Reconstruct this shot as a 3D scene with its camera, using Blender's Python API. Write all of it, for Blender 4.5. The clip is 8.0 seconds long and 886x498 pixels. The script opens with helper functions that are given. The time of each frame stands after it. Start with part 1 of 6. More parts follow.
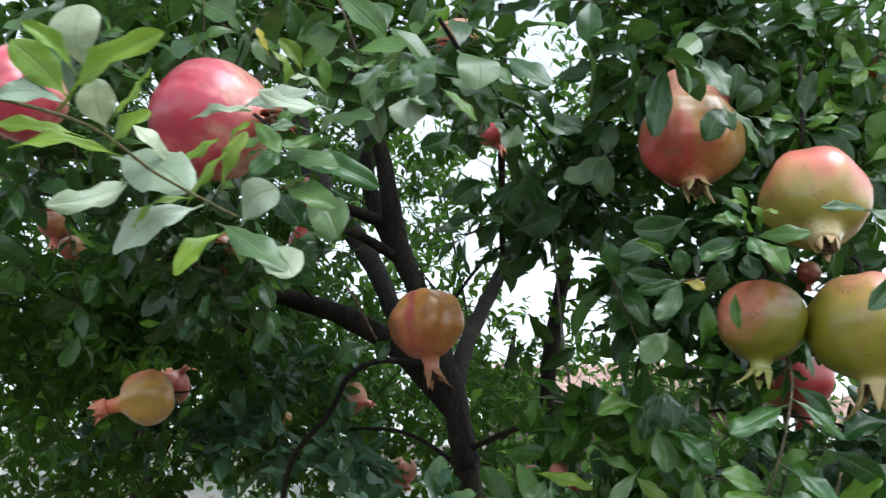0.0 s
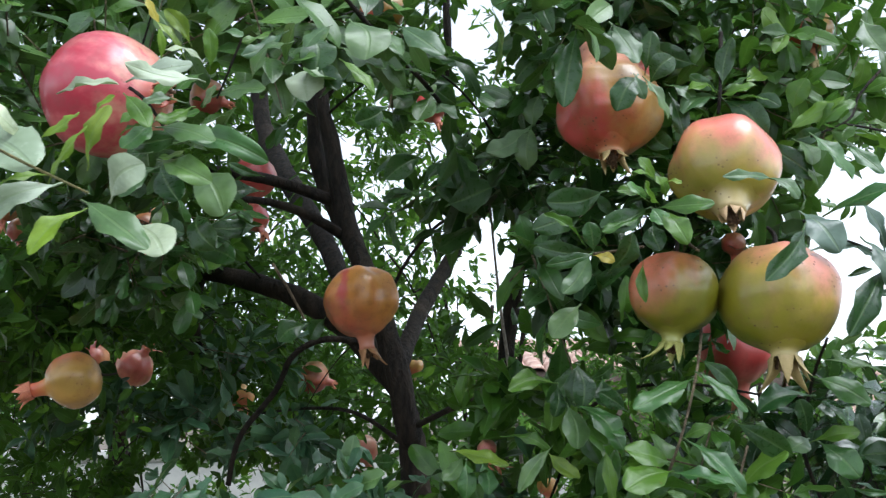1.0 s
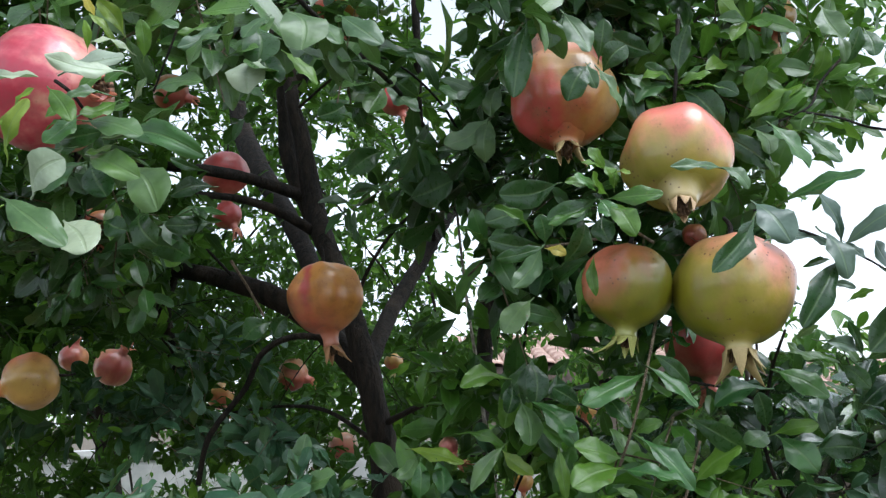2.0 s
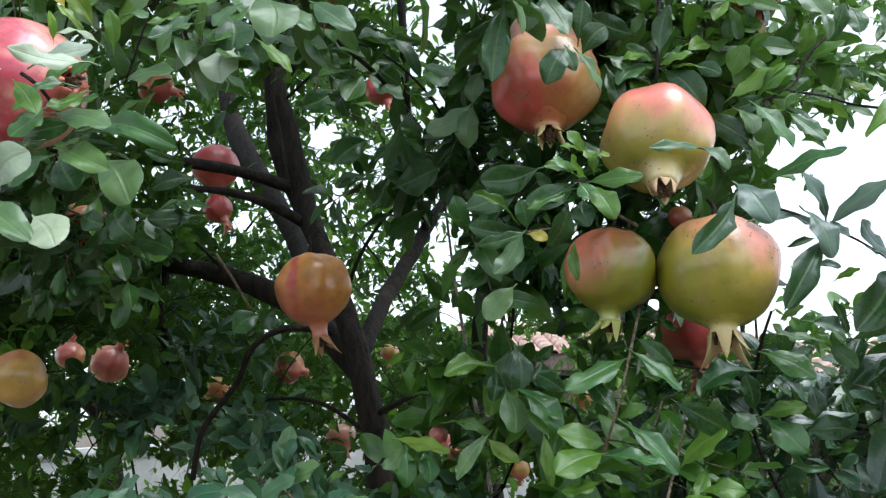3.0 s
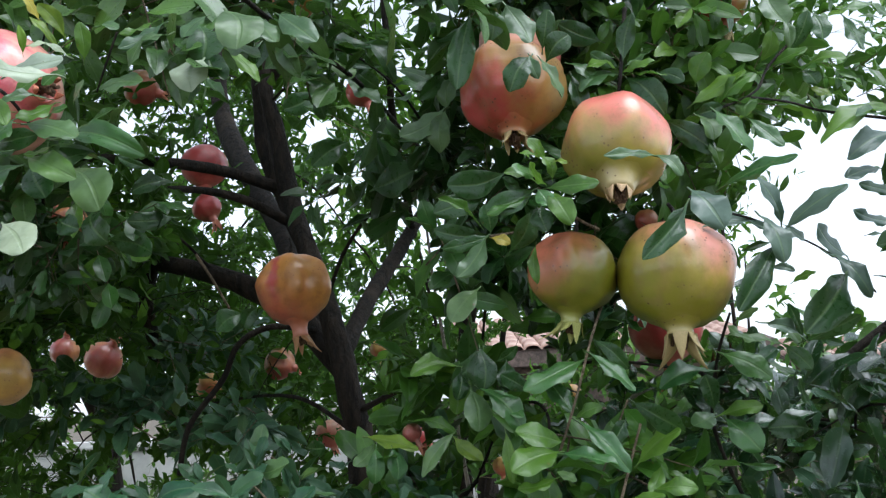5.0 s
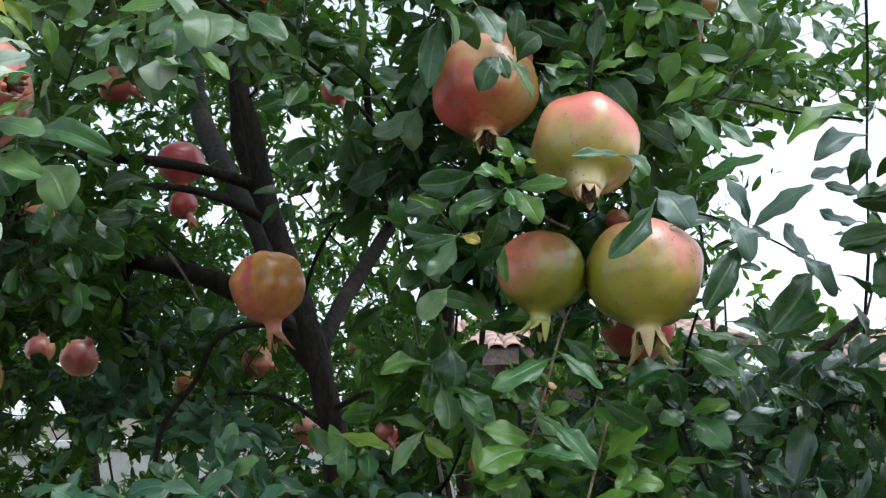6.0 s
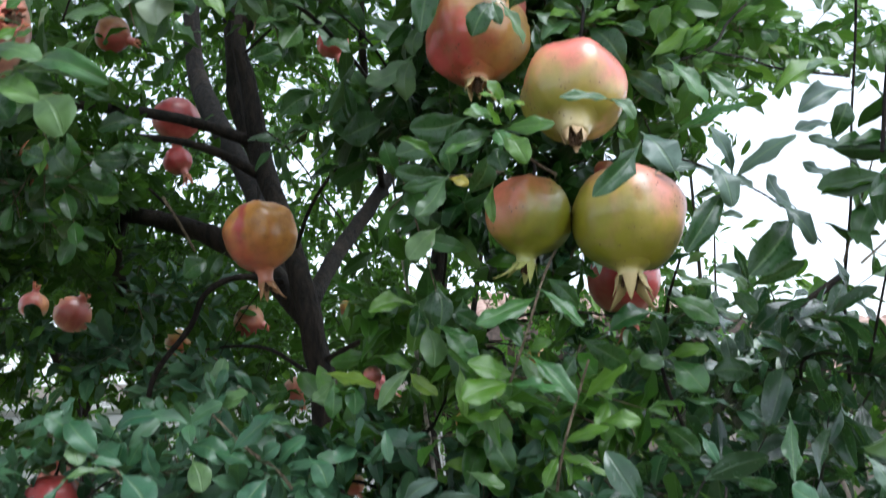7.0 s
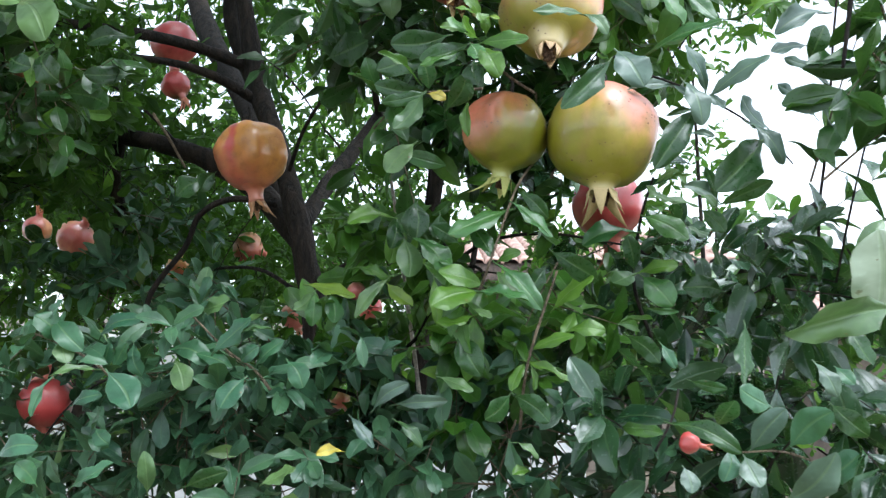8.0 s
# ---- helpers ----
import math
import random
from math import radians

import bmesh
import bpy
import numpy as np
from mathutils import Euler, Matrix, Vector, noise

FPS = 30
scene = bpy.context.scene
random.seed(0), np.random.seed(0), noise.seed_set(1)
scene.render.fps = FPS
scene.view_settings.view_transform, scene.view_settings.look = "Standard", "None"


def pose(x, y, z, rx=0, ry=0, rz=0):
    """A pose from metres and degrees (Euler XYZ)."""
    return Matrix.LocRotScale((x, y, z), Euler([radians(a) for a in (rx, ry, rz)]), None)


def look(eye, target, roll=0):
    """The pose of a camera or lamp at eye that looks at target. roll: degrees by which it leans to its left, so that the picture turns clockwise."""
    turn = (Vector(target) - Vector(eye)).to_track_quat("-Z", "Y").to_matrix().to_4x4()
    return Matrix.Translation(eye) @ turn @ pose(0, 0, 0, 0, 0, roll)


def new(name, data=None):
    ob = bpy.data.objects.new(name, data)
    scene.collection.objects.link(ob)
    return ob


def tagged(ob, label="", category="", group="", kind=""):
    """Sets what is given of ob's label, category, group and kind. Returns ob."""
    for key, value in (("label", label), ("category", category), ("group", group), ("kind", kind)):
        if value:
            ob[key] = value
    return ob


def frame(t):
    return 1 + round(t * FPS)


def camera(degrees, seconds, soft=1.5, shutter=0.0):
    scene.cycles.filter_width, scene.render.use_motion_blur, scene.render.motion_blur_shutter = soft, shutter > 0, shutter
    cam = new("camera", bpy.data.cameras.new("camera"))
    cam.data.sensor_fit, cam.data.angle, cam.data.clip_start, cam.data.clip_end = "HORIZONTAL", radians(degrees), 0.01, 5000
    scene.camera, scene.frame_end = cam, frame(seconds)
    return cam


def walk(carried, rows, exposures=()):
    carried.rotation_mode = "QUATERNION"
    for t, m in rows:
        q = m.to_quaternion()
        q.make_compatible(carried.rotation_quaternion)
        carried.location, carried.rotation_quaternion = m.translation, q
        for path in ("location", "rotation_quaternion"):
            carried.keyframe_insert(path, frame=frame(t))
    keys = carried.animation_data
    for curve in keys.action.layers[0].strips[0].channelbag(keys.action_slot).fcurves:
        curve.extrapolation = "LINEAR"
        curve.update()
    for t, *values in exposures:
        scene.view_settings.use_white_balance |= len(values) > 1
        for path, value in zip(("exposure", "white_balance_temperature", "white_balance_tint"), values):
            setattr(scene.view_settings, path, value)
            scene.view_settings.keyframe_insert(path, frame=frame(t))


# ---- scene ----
cam = camera(51.7, 8.0, soft=1.3, shutter=0.5)
METRES, EYE, TILT, LEAN, TURN = 0.28, 1.60, 12.0, 0.0, 0.0
ROWS = [
    (0.0, 0.0, 0.0, 0.0, 0.0, 0.0, -0.0),
    (0.5, 0.1648, 0.0369, -0.0036, -0.18, -0.83, 0.17),
    (1.0, 0.2612, 0.0581, -0.0106, -0.45, -1.38, 0.79),
    (1.5, 0.3452, 0.0858, -0.0104, -0.62, -1.42, 0.98),
    (3.0, 0.4615, 0.138, -0.0301, -0.63, -2.26, 2.58),
    (3.5, 0.4964, 0.1382, -0.0285, -0.51, -2.28, 2.81),
    (4.0, 0.5216, 0.1228, -0.0261, -0.5, -2.34, 2.75),
    (5.5, 0.593, 0.052, 0.0014, -0.57, -2.73, 2.4),
    (6.0, 0.607, 0.0528, -0.0034, -1.56, -2.79, 2.38),
    (6.5, 0.6117, 0.0418, -0.0225, -2.09, -2.64, 1.87),
    (7.0, 0.621, -0.0087, -0.1102, -1.81, -4.19, 1.12),
    (7.5, 0.6458, -0.046, -0.2003, -1.5, -6.78, 0.4),
    (8.0, 0.7202, -0.0947, -0.1915, -1.12, -7.83, 0.13),
]
walk(cam, [(t, pose(0, 0, EYE, TILT, LEAN, TURN) @ pose(METRES * x, METRES * y, METRES * z, 90 + pitch, roll, yaw)) for t, x, y, z, yaw, pitch, roll in ROWS],
     exposures=[(0.0, 1.18, 5860, 8), (1.0, 1.30, 5850, 8), (1.5, 1.12, 5840, 8), (3.5, 1.30, 5800, 8), (5.5, 1.05, 5770, 8), (6.0, 1.06, 5755, 8), (6.5, 0.86, 5740, 8), (7.2, 1.50, 5720, 7), (8.0, 1.70, 5720, 7)])

# ---- light: a white overcast sky ----
world = bpy.data.worlds.new("overcast_sky")
scene.world = world
world.use_nodes = True
wn, wl = world.node_tree.nodes, world.node_tree.links
sky = wn.new("ShaderNodeTexSky")
sky.sky_type = "NISHITA"
sky.sun_disc = False
sky.sun_elevation, sky.sun_rotation = radians(62), radians(125)
sky.dust_density, sky.air_density = 1.0, 1.0
grey = wn.new("ShaderNodeHueSaturation")
grey.inputs["Saturation"].default_value = 0.20
wl.new(sky.outputs[0], grey.inputs["Color"])
wl.new(grey.outputs[0], wn["Background"].inputs["Color"])
wn["Background"].inputs["Strength"].default_value = 0.145
sun_data = bpy.data.lights.new("sun", "SUN")
sun_data.energy, sun_data.angle, sun_data.color = 1.3, radians(40), (1.0, 0.98, 0.96)
sun = new("sun", sun_data)
sun.matrix_world = look((2.3, -1.6, 5.2), (0, 0, 0))


# ---- materials ----
def material(name):
    mat = bpy.data.materials.new(name)
    mat.use_nodes = True
    return mat, mat.node_tree.nodes, mat.node_tree.links, mat.node_tree.nodes["Principled BSDF"]


def node(nodes, kind, **values):
    made = nodes.new(kind)
    for key, value in values.items():
        made.inputs[key.replace("_", " ")].default_value = value
    return made


def mix(nodes, links, factor, a, b, blend="MIX"):
    made = nodes.new("ShaderNodeMix")
    made.data_type, made.blend_type = "RGBA", blend
    for socket, value in ((made.inputs[0], factor), (made.inputs[6], a), (made.inputs[7], b)):
        if hasattr(value, "links"):
            links.new(value, socket)
        elif isinstance(value, (int, float)):
            socket.default_value = value
        else:
            socket.default_value = (*value, 1)
    return made.outputs[2]


def sums(nodes, links, op, a, b=0.0):
    made = nodes.new("ShaderNodeMath")
    made.operation = op
    for socket, value in ((made.inputs[0], a), (made.inputs[1], b)):
        if hasattr(value, "links"):
            links.new(value, socket)
        else:
            socket.default_value = value
    return made.outputs[0]


def ramp(nodes, links, value, low, high):
    made = nodes.new("ShaderNodeMapRange")
    made.interpolation_type = "SMOOTHSTEP"
    made.inputs[1].default_value, made.inputs[2].default_value = low, high
    links.new(value, made.inputs[0])
    return made.outputs[0]


def bump(nodes, links, height, strength, distance, shader):
    made = node(nodes, "ShaderNodeBump", Strength=strength, Distance=distance)
    links.new(height, made.inputs["Height"])
    links.new(made.outputs[0], shader.inputs["Normal"])


def leaf_material(name, dark, light, rare, rare_share, single, gloss=0.30, thinness=0.18, shine=0.55, rim=0.10):
    """Glossy leaf with a pale midrib, fine margin and side veins; each leaf takes a tone and a hue of its own."""
    mat, n, l, s = material(name)
    if single:
        tone = n.new("ShaderNodeObjectInfo").outputs["Random"]
    else:
        tone = n.new("ShaderNodeNewGeometry").outputs["Random Per Island"]
    colour = mix(n, l, tone, dark, light)
    other = sums(n, l, "FRACT", sums(n, l, "MULTIPLY", tone, 37.7))
    third = sums(n, l, "FRACT", sums(n, l, "MULTIPLY", tone, 91.3))
    colour = mix(n, l, sums(n, l, "MULTIPLY", third, 0.30), colour, tuple(1.3 * v for v in (light[0] * 1.25, light[1] * 1.05, light[2] * 0.55)))
    colour = mix(n, l, sums(n, l, "LESS_THAN", other, rare_share), colour, rare)
    uv = n.new("ShaderNodeUVMap")
    split = n.new("ShaderNodeSeparateXYZ")
    l.new(uv.outputs[0], split.inputs[0])
    across = sums(n, l, "ABSOLUTE", split.outputs[0])
    rib = ramp(n, l, across, 0.13, 0.035)
    margin = ramp(n, l, across, 0.86, 0.97)
    veins = sums(n, l, "SINE", sums(n, l, "MULTIPLY", sums(n, l, "SUBTRACT", split.outputs[1], sums(n, l, "MULTIPLY", across, 0.20)), 62.0))
    coords = n.new("ShaderNodeTexCoord").outputs["Object"]
    patch = node(n, "ShaderNodeTexNoise", Scale=3.0 if single else 55.0, Detail=3.0)
    fleck = node(n, "ShaderNodeTexNoise", Scale=14.0 if single else 260.0, Detail=2.0)
    for tex in (patch, fleck):
        l.new(coords, tex.inputs["Vector"])
    colour = mix(n, l, sums(n, l, "MULTIPLY", ramp(n, l, patch.outputs[0], 0.42, 0.70), 0.45), colour, tuple(0.5 * v for v in dark))
    colour = mix(n, l, sums(n, l, "MULTIPLY", ramp(n, l, fleck.outputs[0], 0.58, 0.75), 0.25), colour, tuple(1.4 * v for v in light))
    colour = mix(n, l, sums(n, l, "MULTIPLY", sums(n, l, "ADD", sums(n, l, "MULTIPLY", veins, 0.5), 0.5), 0.035), colour, tuple(1.5 * v for v in light))
    scab = node(n, "ShaderNodeTexNoise", Scale=7.0 if single else 130.0, Detail=4.0, Roughness=0.7)
    l.new(coords, scab.inputs["Vector"])
    colour = mix(n, l, sums(n, l, "MULTIPLY", ramp(n, l, sums(n, l, "ADD", scab.outputs[0], sums(n, l, "MULTIPLY", across, 0.06)), 0.69, 0.74), 0.7), colour, (0.13, 0.085, 0.03))
    colour = mix(n, l, sums(n, l, "MULTIPLY", rib, 0.26 if single else 0.12), colour, (0.20, 0.30, 0.11))
    colour = mix(n, l, sums(n, l, "MULTIPLY", margin, rim), colour, (0.22, 0.30, 0.14))
    l.new(colour, s.inputs["Base Color"])
    l.new(sums(n, l, "ADD", sums(n, l, "MULTIPLY", fleck.outputs[0], 0.16), gloss - 0.08), s.inputs["Roughness"])
    s.inputs["Specular IOR Level"].default_value = 0.85 * shine
    relief = sums(n, l, "ADD", sums(n, l, "SUBTRACT", sums(n, l, "MULTIPLY", veins, 0.015), sums(n, l, "MULTIPLY", rib, 0.5)), patch.outputs[0])
    bump(n, l, relief, 0.32, 0.0025, s)
    thin = n.new("ShaderNodeBsdfTranslucent")
    l.new(mix(n, l, 0.6, colour, (0.12, 0.26, 0.03)), thin.inputs["Color"])
    blend = node(n, "ShaderNodeMixShader", Fac=thinness)
    l.new(s.outputs[0], blend.inputs[1])
    l.new(thin.outputs[0], blend.inputs[2])
    l.new(blend.outputs[0], n["Material Output"].inputs["Surface"])
    return mat


DARK, LIGHT, YOUNG = (0.0074, 0.0281, 0.0063), (0.0347, 0.0998, 0.0199), (0.1176, 0.2486, 0.0307)
LEAF = leaf_material("leaf_green", (0.0095, 0.0364, 0.0090), (0.0305, 0.0884, 0.0217), YOUNG, 0.0, True, 0.29, 0.20, 0.5)
LEAF_MID = leaf_material("leaf_mid_green", (0.0221, 0.0822, 0.0208), (0.0556, 0.1456, 0.0362), YOUNG, 0.0, True, 0.30)
LEAF_YOUNG = leaf_material("leaf_young", (0.0357, 0.1123, 0.0090), (0.1050, 0.2132, 0.0235), (0.1785, 0.2704, 0.0271), 0.08, True, 0.34, 0.32)
LEAF_TIP = leaf_material("leaf_shoot_tip", (0.15, 0.28, 0.025), (0.26, 0.42, 0.05), (0.30, 0.40, 0.06), 0.1, True, 0.42, 0.4)
LEAF_PALE = leaf_material("leaf_pale", (0.0252, 0.0780, 0.0271), (0.0998, 0.1820, 0.0669), (0.1155, 0.2184, 0.0452), 0.06, True, 0.33, 0.22, 0.6)
# near leaves: sky sheen put into a pale base colour
LEAF_SHEEN = leaf_material("leaf_sheen", (0.24, 0.33, 0.22), (0.42, 0.50, 0.37), (0.24, 0.36, 0.14), 0.05, True, 0.40, 0.25, 0.8)
# leaves against the sky: veiling glare put into a greyed base colour
LEAF_GLARE = leaf_material("leaf_sky_glare", (0.038, 0.081, 0.058), (0.081, 0.138, 0.100), (0.102, 0.190, 0.085), 0.0, True, 0.36, 0.12, 0.7)
PALE_MASS = leaf_material("leaf_pale_mass", (0.0158, 0.0541, 0.0127), (0.0766, 0.1622, 0.0362), (0.1176, 0.2382, 0.0362), 0.02, False, 0.30, 0.12)
# single low leaves: mirrored sky tint put into the base colour
LEAF_SKY_BLUE = leaf_material("leaf_sky_blue", (0.018, 0.074, 0.034), (0.056, 0.145, 0.074), YOUNG, 0.0, True, 0.33, 0.18, 0.5)
LEAF_YELLOW = leaf_material("leaf_yellow", (0.30, 0.27, 0.03), (0.44, 0.36, 0.05), (0.40, 0.34, 0.04), 0.0, True, 0.45)
LEAF_MASS = leaf_material("leaf_mass", DARK, LIGHT, YOUNG, 0.03, False, 0.30, 0.16, 0.5)
# inner leaves: crown shade and yellowish backlight put into the colour
INNER_SHADE = leaf_material("leaf_inner_shade", (0.0063, 0.0250, 0.0024), (0.0336, 0.0894, 0.0064), (0.1155, 0.2382, 0.0144), 0.06, False, 0.50, 0.38, 0.2, 0.12)
# outer copy in lighter green: sunlight put into the colour
LEAF_SUNLIT = leaf_material("leaf_sunlit", (0.0179, 0.0728, 0.0072), (0.0777, 0.1872, 0.0217), (0.1470, 0.2704, 0.0271), 0.06, False, 0.32, 0.28)
# darker leaf copy for the lower right, shade put into its colour
LEAF_SHADED = leaf_material("leaf_shaded", (0.006, 0.026, 0.011), (0.025, 0.070, 0.029), (0.0735, 0.1622, 0.0289), 0.04, False, 0.25, 0.18, 0.8)
# lower leaves in mass: reflected blue sky put into the colour
LEAF_SKY_TINT = leaf_material("leaf_sky_tint", (0.012, 0.046, 0.023), (0.060, 0.140, 0.074), (0.12, 0.20, 0.05), 0.03, False, 0.33, 0.16, 0.5)
# leaves behind: backlight partly put into a brighter green
LEAF_FAR = leaf_material("leaf_far", (0.0210, 0.0728, 0.0096), (0.0735, 0.1872, 0.0240), (0.1680, 0.3120, 0.0400), 0.15, False, 0.5, 0.45, 0.3, 0.0)


def bark_material(name, dark, light, scale):
    mat, n, l, s = material(name)
    coords = n.new("ShaderNodeTexCoord").outputs["Object"]
    squash = node(n, "ShaderNodeMapping", Scale=(1, 1, 0.35))
    l.new(coords, squash.inputs["Vector"])
    fine = node(n, "ShaderNodeTexNoise", Scale=scale * 6, Detail=6.0, Roughness=0.7)
    big = node(n, "ShaderNodeTexNoise", Scale=scale, Detail=3.0)
    for tex in (fine, big):
        l.new(squash.outputs[0], tex.inputs["Vector"])
    colour = mix(n, l, ramp(n, l, fine.outputs[0], 0.35, 0.68), dark, light)
    colour = mix(n, l, ramp(n, l, big.outputs[0], 0.52, 0.72), colour, tuple(1.5 * v for v in light))
    l.new(colour, s.inputs["Base Color"])
    s.inputs["Roughness"].default_value = 0.8
    s.inputs["Specular IOR Level"].default_value = 0.25
    bump(n, l, fine.outputs[0], 1.0, 0.012, s)
    return mat


# bark lowered to near black, the shade of backlit stems put into its colour
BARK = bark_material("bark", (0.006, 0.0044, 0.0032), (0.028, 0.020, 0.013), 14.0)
TWIG = bark_material("twig_bark", (0.10, 0.075, 0.045), (0.26, 0.20, 0.13), 60.0)
PALE_BARK = bark_material("pale_shoot_bark", (0.28, 0.24, 0.20), (0.50, 0.45, 0.38), 60.0)
TWIG_GREEN = bark_material("green_twig_bark", (0.20, 0.21, 0.08), (0.36, 0.30, 0.14), 60.0)


def rind_material(name, base, mid, blush, way, spread, freckles=0.5, streaks=0.3, crown=(0.52, 0.13, 0.09), wild=1.5, shoulder=None, stripe=None):
    """Waxy rind: base colour, a flush of red on the side named by way, meridian streaks, freckles and russet."""
    mat, n, l, s = material(name)
    coords = n.new("ShaderNodeTexCoord").outputs["Object"]
    unit = n.new("ShaderNodeVectorMath")
    unit.operation = "NORMALIZE"
    l.new(coords, unit.inputs[0])
    facing = n.new("ShaderNodeVectorMath")
    facing.operation = "DOT_PRODUCT"
    l.new(unit.outputs[0], facing.inputs[0])
    facing.inputs[1].default_value = Vector(way).normalized()
    cloud = node(n, "ShaderNodeTexNoise", Scale=26.0, Detail=4.0, Roughness=0.6)
    streak = node(n, "ShaderNodeMapping", Scale=(60, 60, 9))
    lines = node(n, "ShaderNodeTexNoise", Scale=1.0, Detail=3.0)
    l.new(coords, cloud.inputs["Vector"])
    l.new(coords, streak.inputs["Vector"])
    l.new(streak.outputs[0], lines.inputs["Vector"])
    wander = sums(n, l, "ADD", sums(n, l, "MULTIPLY", cloud.outputs[0], wild), sums(n, l, "MULTIPLY", lines.outputs[0], 0.67 * wild))
    field = sums(n, l, "ADD", facing.outputs["Value"], sums(n, l, "SUBTRACT", wander, 0.833 * wild))
    colour = mix(n, l, ramp(n, l, field, spread - 0.85, spread + 0.15), base, mid)
    tint = node(n, "ShaderNodeTexNoise", Scale=17.0, Detail=2.0)
    l.new(coords, tint.inputs["Vector"])
    colour = mix(n, l, sums(n, l, "MULTIPLY", ramp(n, l, tint.outputs[0], 0.42, 0.66), 0.55), colour, tuple(u * v for u, v in zip(base, (0.50, 0.62, 0.4))))
    colour = mix(n, l, ramp(n, l, field, spread - 0.40, spread + 0.55), colour, blush)
    colour = mix(n, l, sums(n, l, "MULTIPLY", ramp(n, l, lines.outputs[0], 0.5, 0.75), streaks), colour, blush)
    if shoulder:
        height = n.new("ShaderNodeSeparateXYZ")
        l.new(unit.outputs[0], height.inputs[0])
        colour = mix(n, l, ramp(n, l, sums(n, l, "ADD", height.outputs[2], sums(n, l, "SUBTRACT", cloud.outputs[0], 0.5)), 0.25, 0.85), colour, shoulder)
    if stripe:
        # one dark meridian streak: its way round the fruit and its half width
        turn, half = stripe
        offset = n.new("ShaderNodeVectorMath")
        offset.operation = "DOT_PRODUCT"
        l.new(unit.outputs[0], offset.inputs[0])
        offset.inputs[1].default_value = (-math.sin(turn), math.cos(turn), 0)
        front = n.new("ShaderNodeVectorMath")
        front.operation = "DOT_PRODUCT"
        l.new(unit.outputs[0], front.inputs[0])
        front.inputs[1].default_value = (math.cos(turn), math.sin(turn), 0)
        mark = node(n, "ShaderNodeTexNoise", Scale=55.0, Detail=4.0)
        l.new(coords, mark.inputs["Vector"])
        away = sums(n, l, "ADD", sums(n, l, "ABSOLUTE", offset.outputs["Value"]), sums(n, l, "MULTIPLY", sums(n, l, "SUBTRACT", mark.outputs[0], 0.5), 0.40))
        rise = n.new("ShaderNodeSeparateXYZ")
        l.new(unit.outputs[0], rise.inputs[0])
        reach = ramp(n, l, sums(n, l, "ADD", rise.outputs[2], sums(n, l, "SUBTRACT", mark.outputs[0], 0.5)), -0.55, 0.15)
        band = sums(n, l, "MULTIPLY", sums(n, l, "MULTIPLY", ramp(n, l, away, half, 0.2 * half), ramp(n, l, front.outputs["Value"], 0.1, 0.5)), reach)
        colour = mix(n, l, sums(n, l, "MULTIPLY", band, 0.85), colour, (0.42, 0.035, 0.045))
    wax = node(n, "ShaderNodeTexNoise", Scale=38.0, Detail=3.0)
    l.new(coords, wax.inputs["Vector"])
    colour = mix(n, l, sums(n, l, "MULTIPLY", ramp(n, l, wax.outputs[0], 0.50, 0.74), 0.20), colour, tuple(0.5 * v + 0.5 * u for v, u in zip(mid, (0.62, 0.44, 0.32))))
    dots = node(n, "ShaderNodeTexVoronoi", Scale=210.0)
    patch = node(n, "ShaderNodeTexNoise", Scale=34.0, Detail=2.0)
    l.new(coords, dots.inputs["Vector"])
    l.new(coords, patch.inputs["Vector"])
    spots = sums(n, l, "MULTIPLY", ramp(n, l, dots.outputs["Distance"], 0.24, 0.12), ramp(n, l, patch.outputs[0], 0.50, 0.58))
    mottle = node(n, "ShaderNodeTexNoise", Scale=70.0, Detail=5.0, Roughness=0.65)
    l.new(coords, mottle.inputs["Vector"])
    colour = mix(n, l, sums(n, l, "MULTIPLY", ramp(n, l, mottle.outputs[0], 0.44, 0.70), 0.42), colour, tuple(0.45 * v for v in mid))
    tip = n.new("ShaderNodeAttribute")
    tip.attribute_name = "crown"
    colour = mix(n, l, tip.outputs["Fac"], colour, mix(n, l, cloud.outputs[0], tuple(0.75 * v for v in crown), tuple(1.25 * v for v in crown)))
    colour = mix(n, l, sums(n, l, "MULTIPLY", spots, freckles), colour, (0.10, 0.05, 0.02))
    l.new(colour, s.inputs["Base Color"])
    l.new(ramp(n, l, cloud.outputs[0], -0.40, 1.4), s.inputs["Roughness"])
    s.inputs["Specular IOR Level"].default_value = 0.35
    s.inputs["Coat Weight"].default_value = 0.90
    s.inputs["Coat Roughness"].default_value = 0.24
    grain = node(n, "ShaderNodeTexNoise", Scale=420.0, Detail=2.0)
    l.new(coords, grain.inputs["Vector"])
    bump(n, l, sums(n, l, "ADD", sums(n, l, "MULTIPLY", grain.outputs[0], 0.05), sums(n, l, "MULTIPLY", cloud.outputs[0], 0.8)), 0.25, 0.004, s)
    return mat


GREEN_Y, PINK, RED = (0.285, 0.240, 0.022), (0.70, 0.17, 0.125), (0.46, 0.05, 0.045)
RIND_TOP = rind_material("rind_pink_crown", GREEN_Y, (0.53, 0.31, 0.09), PINK, (0.10, -0.5, 1), 0.02, 0.8, 0.10, (0.54, 0.42, 0.20), 1.1)
RIND_GREEN = rind_material("rind_green", (0.205, 0.205, 0.010), (0.33, 0.21, 0.030), (0.50, 0.14, 0.075), (-0.80, -0.15, 0.62), 0.38, 0.9, 0.10, (0.36, 0.37, 0.10), 0.9)
RIND_WIDE = rind_material("rind_wide", (0.29, 0.262, 0.018), (0.52, 0.34, 0.09), (0.70, 0.27, 0.19), (0.55, -0.30, 0.90), 0.32, 0.9, 0.10, (0.52, 0.42, 0.18), 1.1)
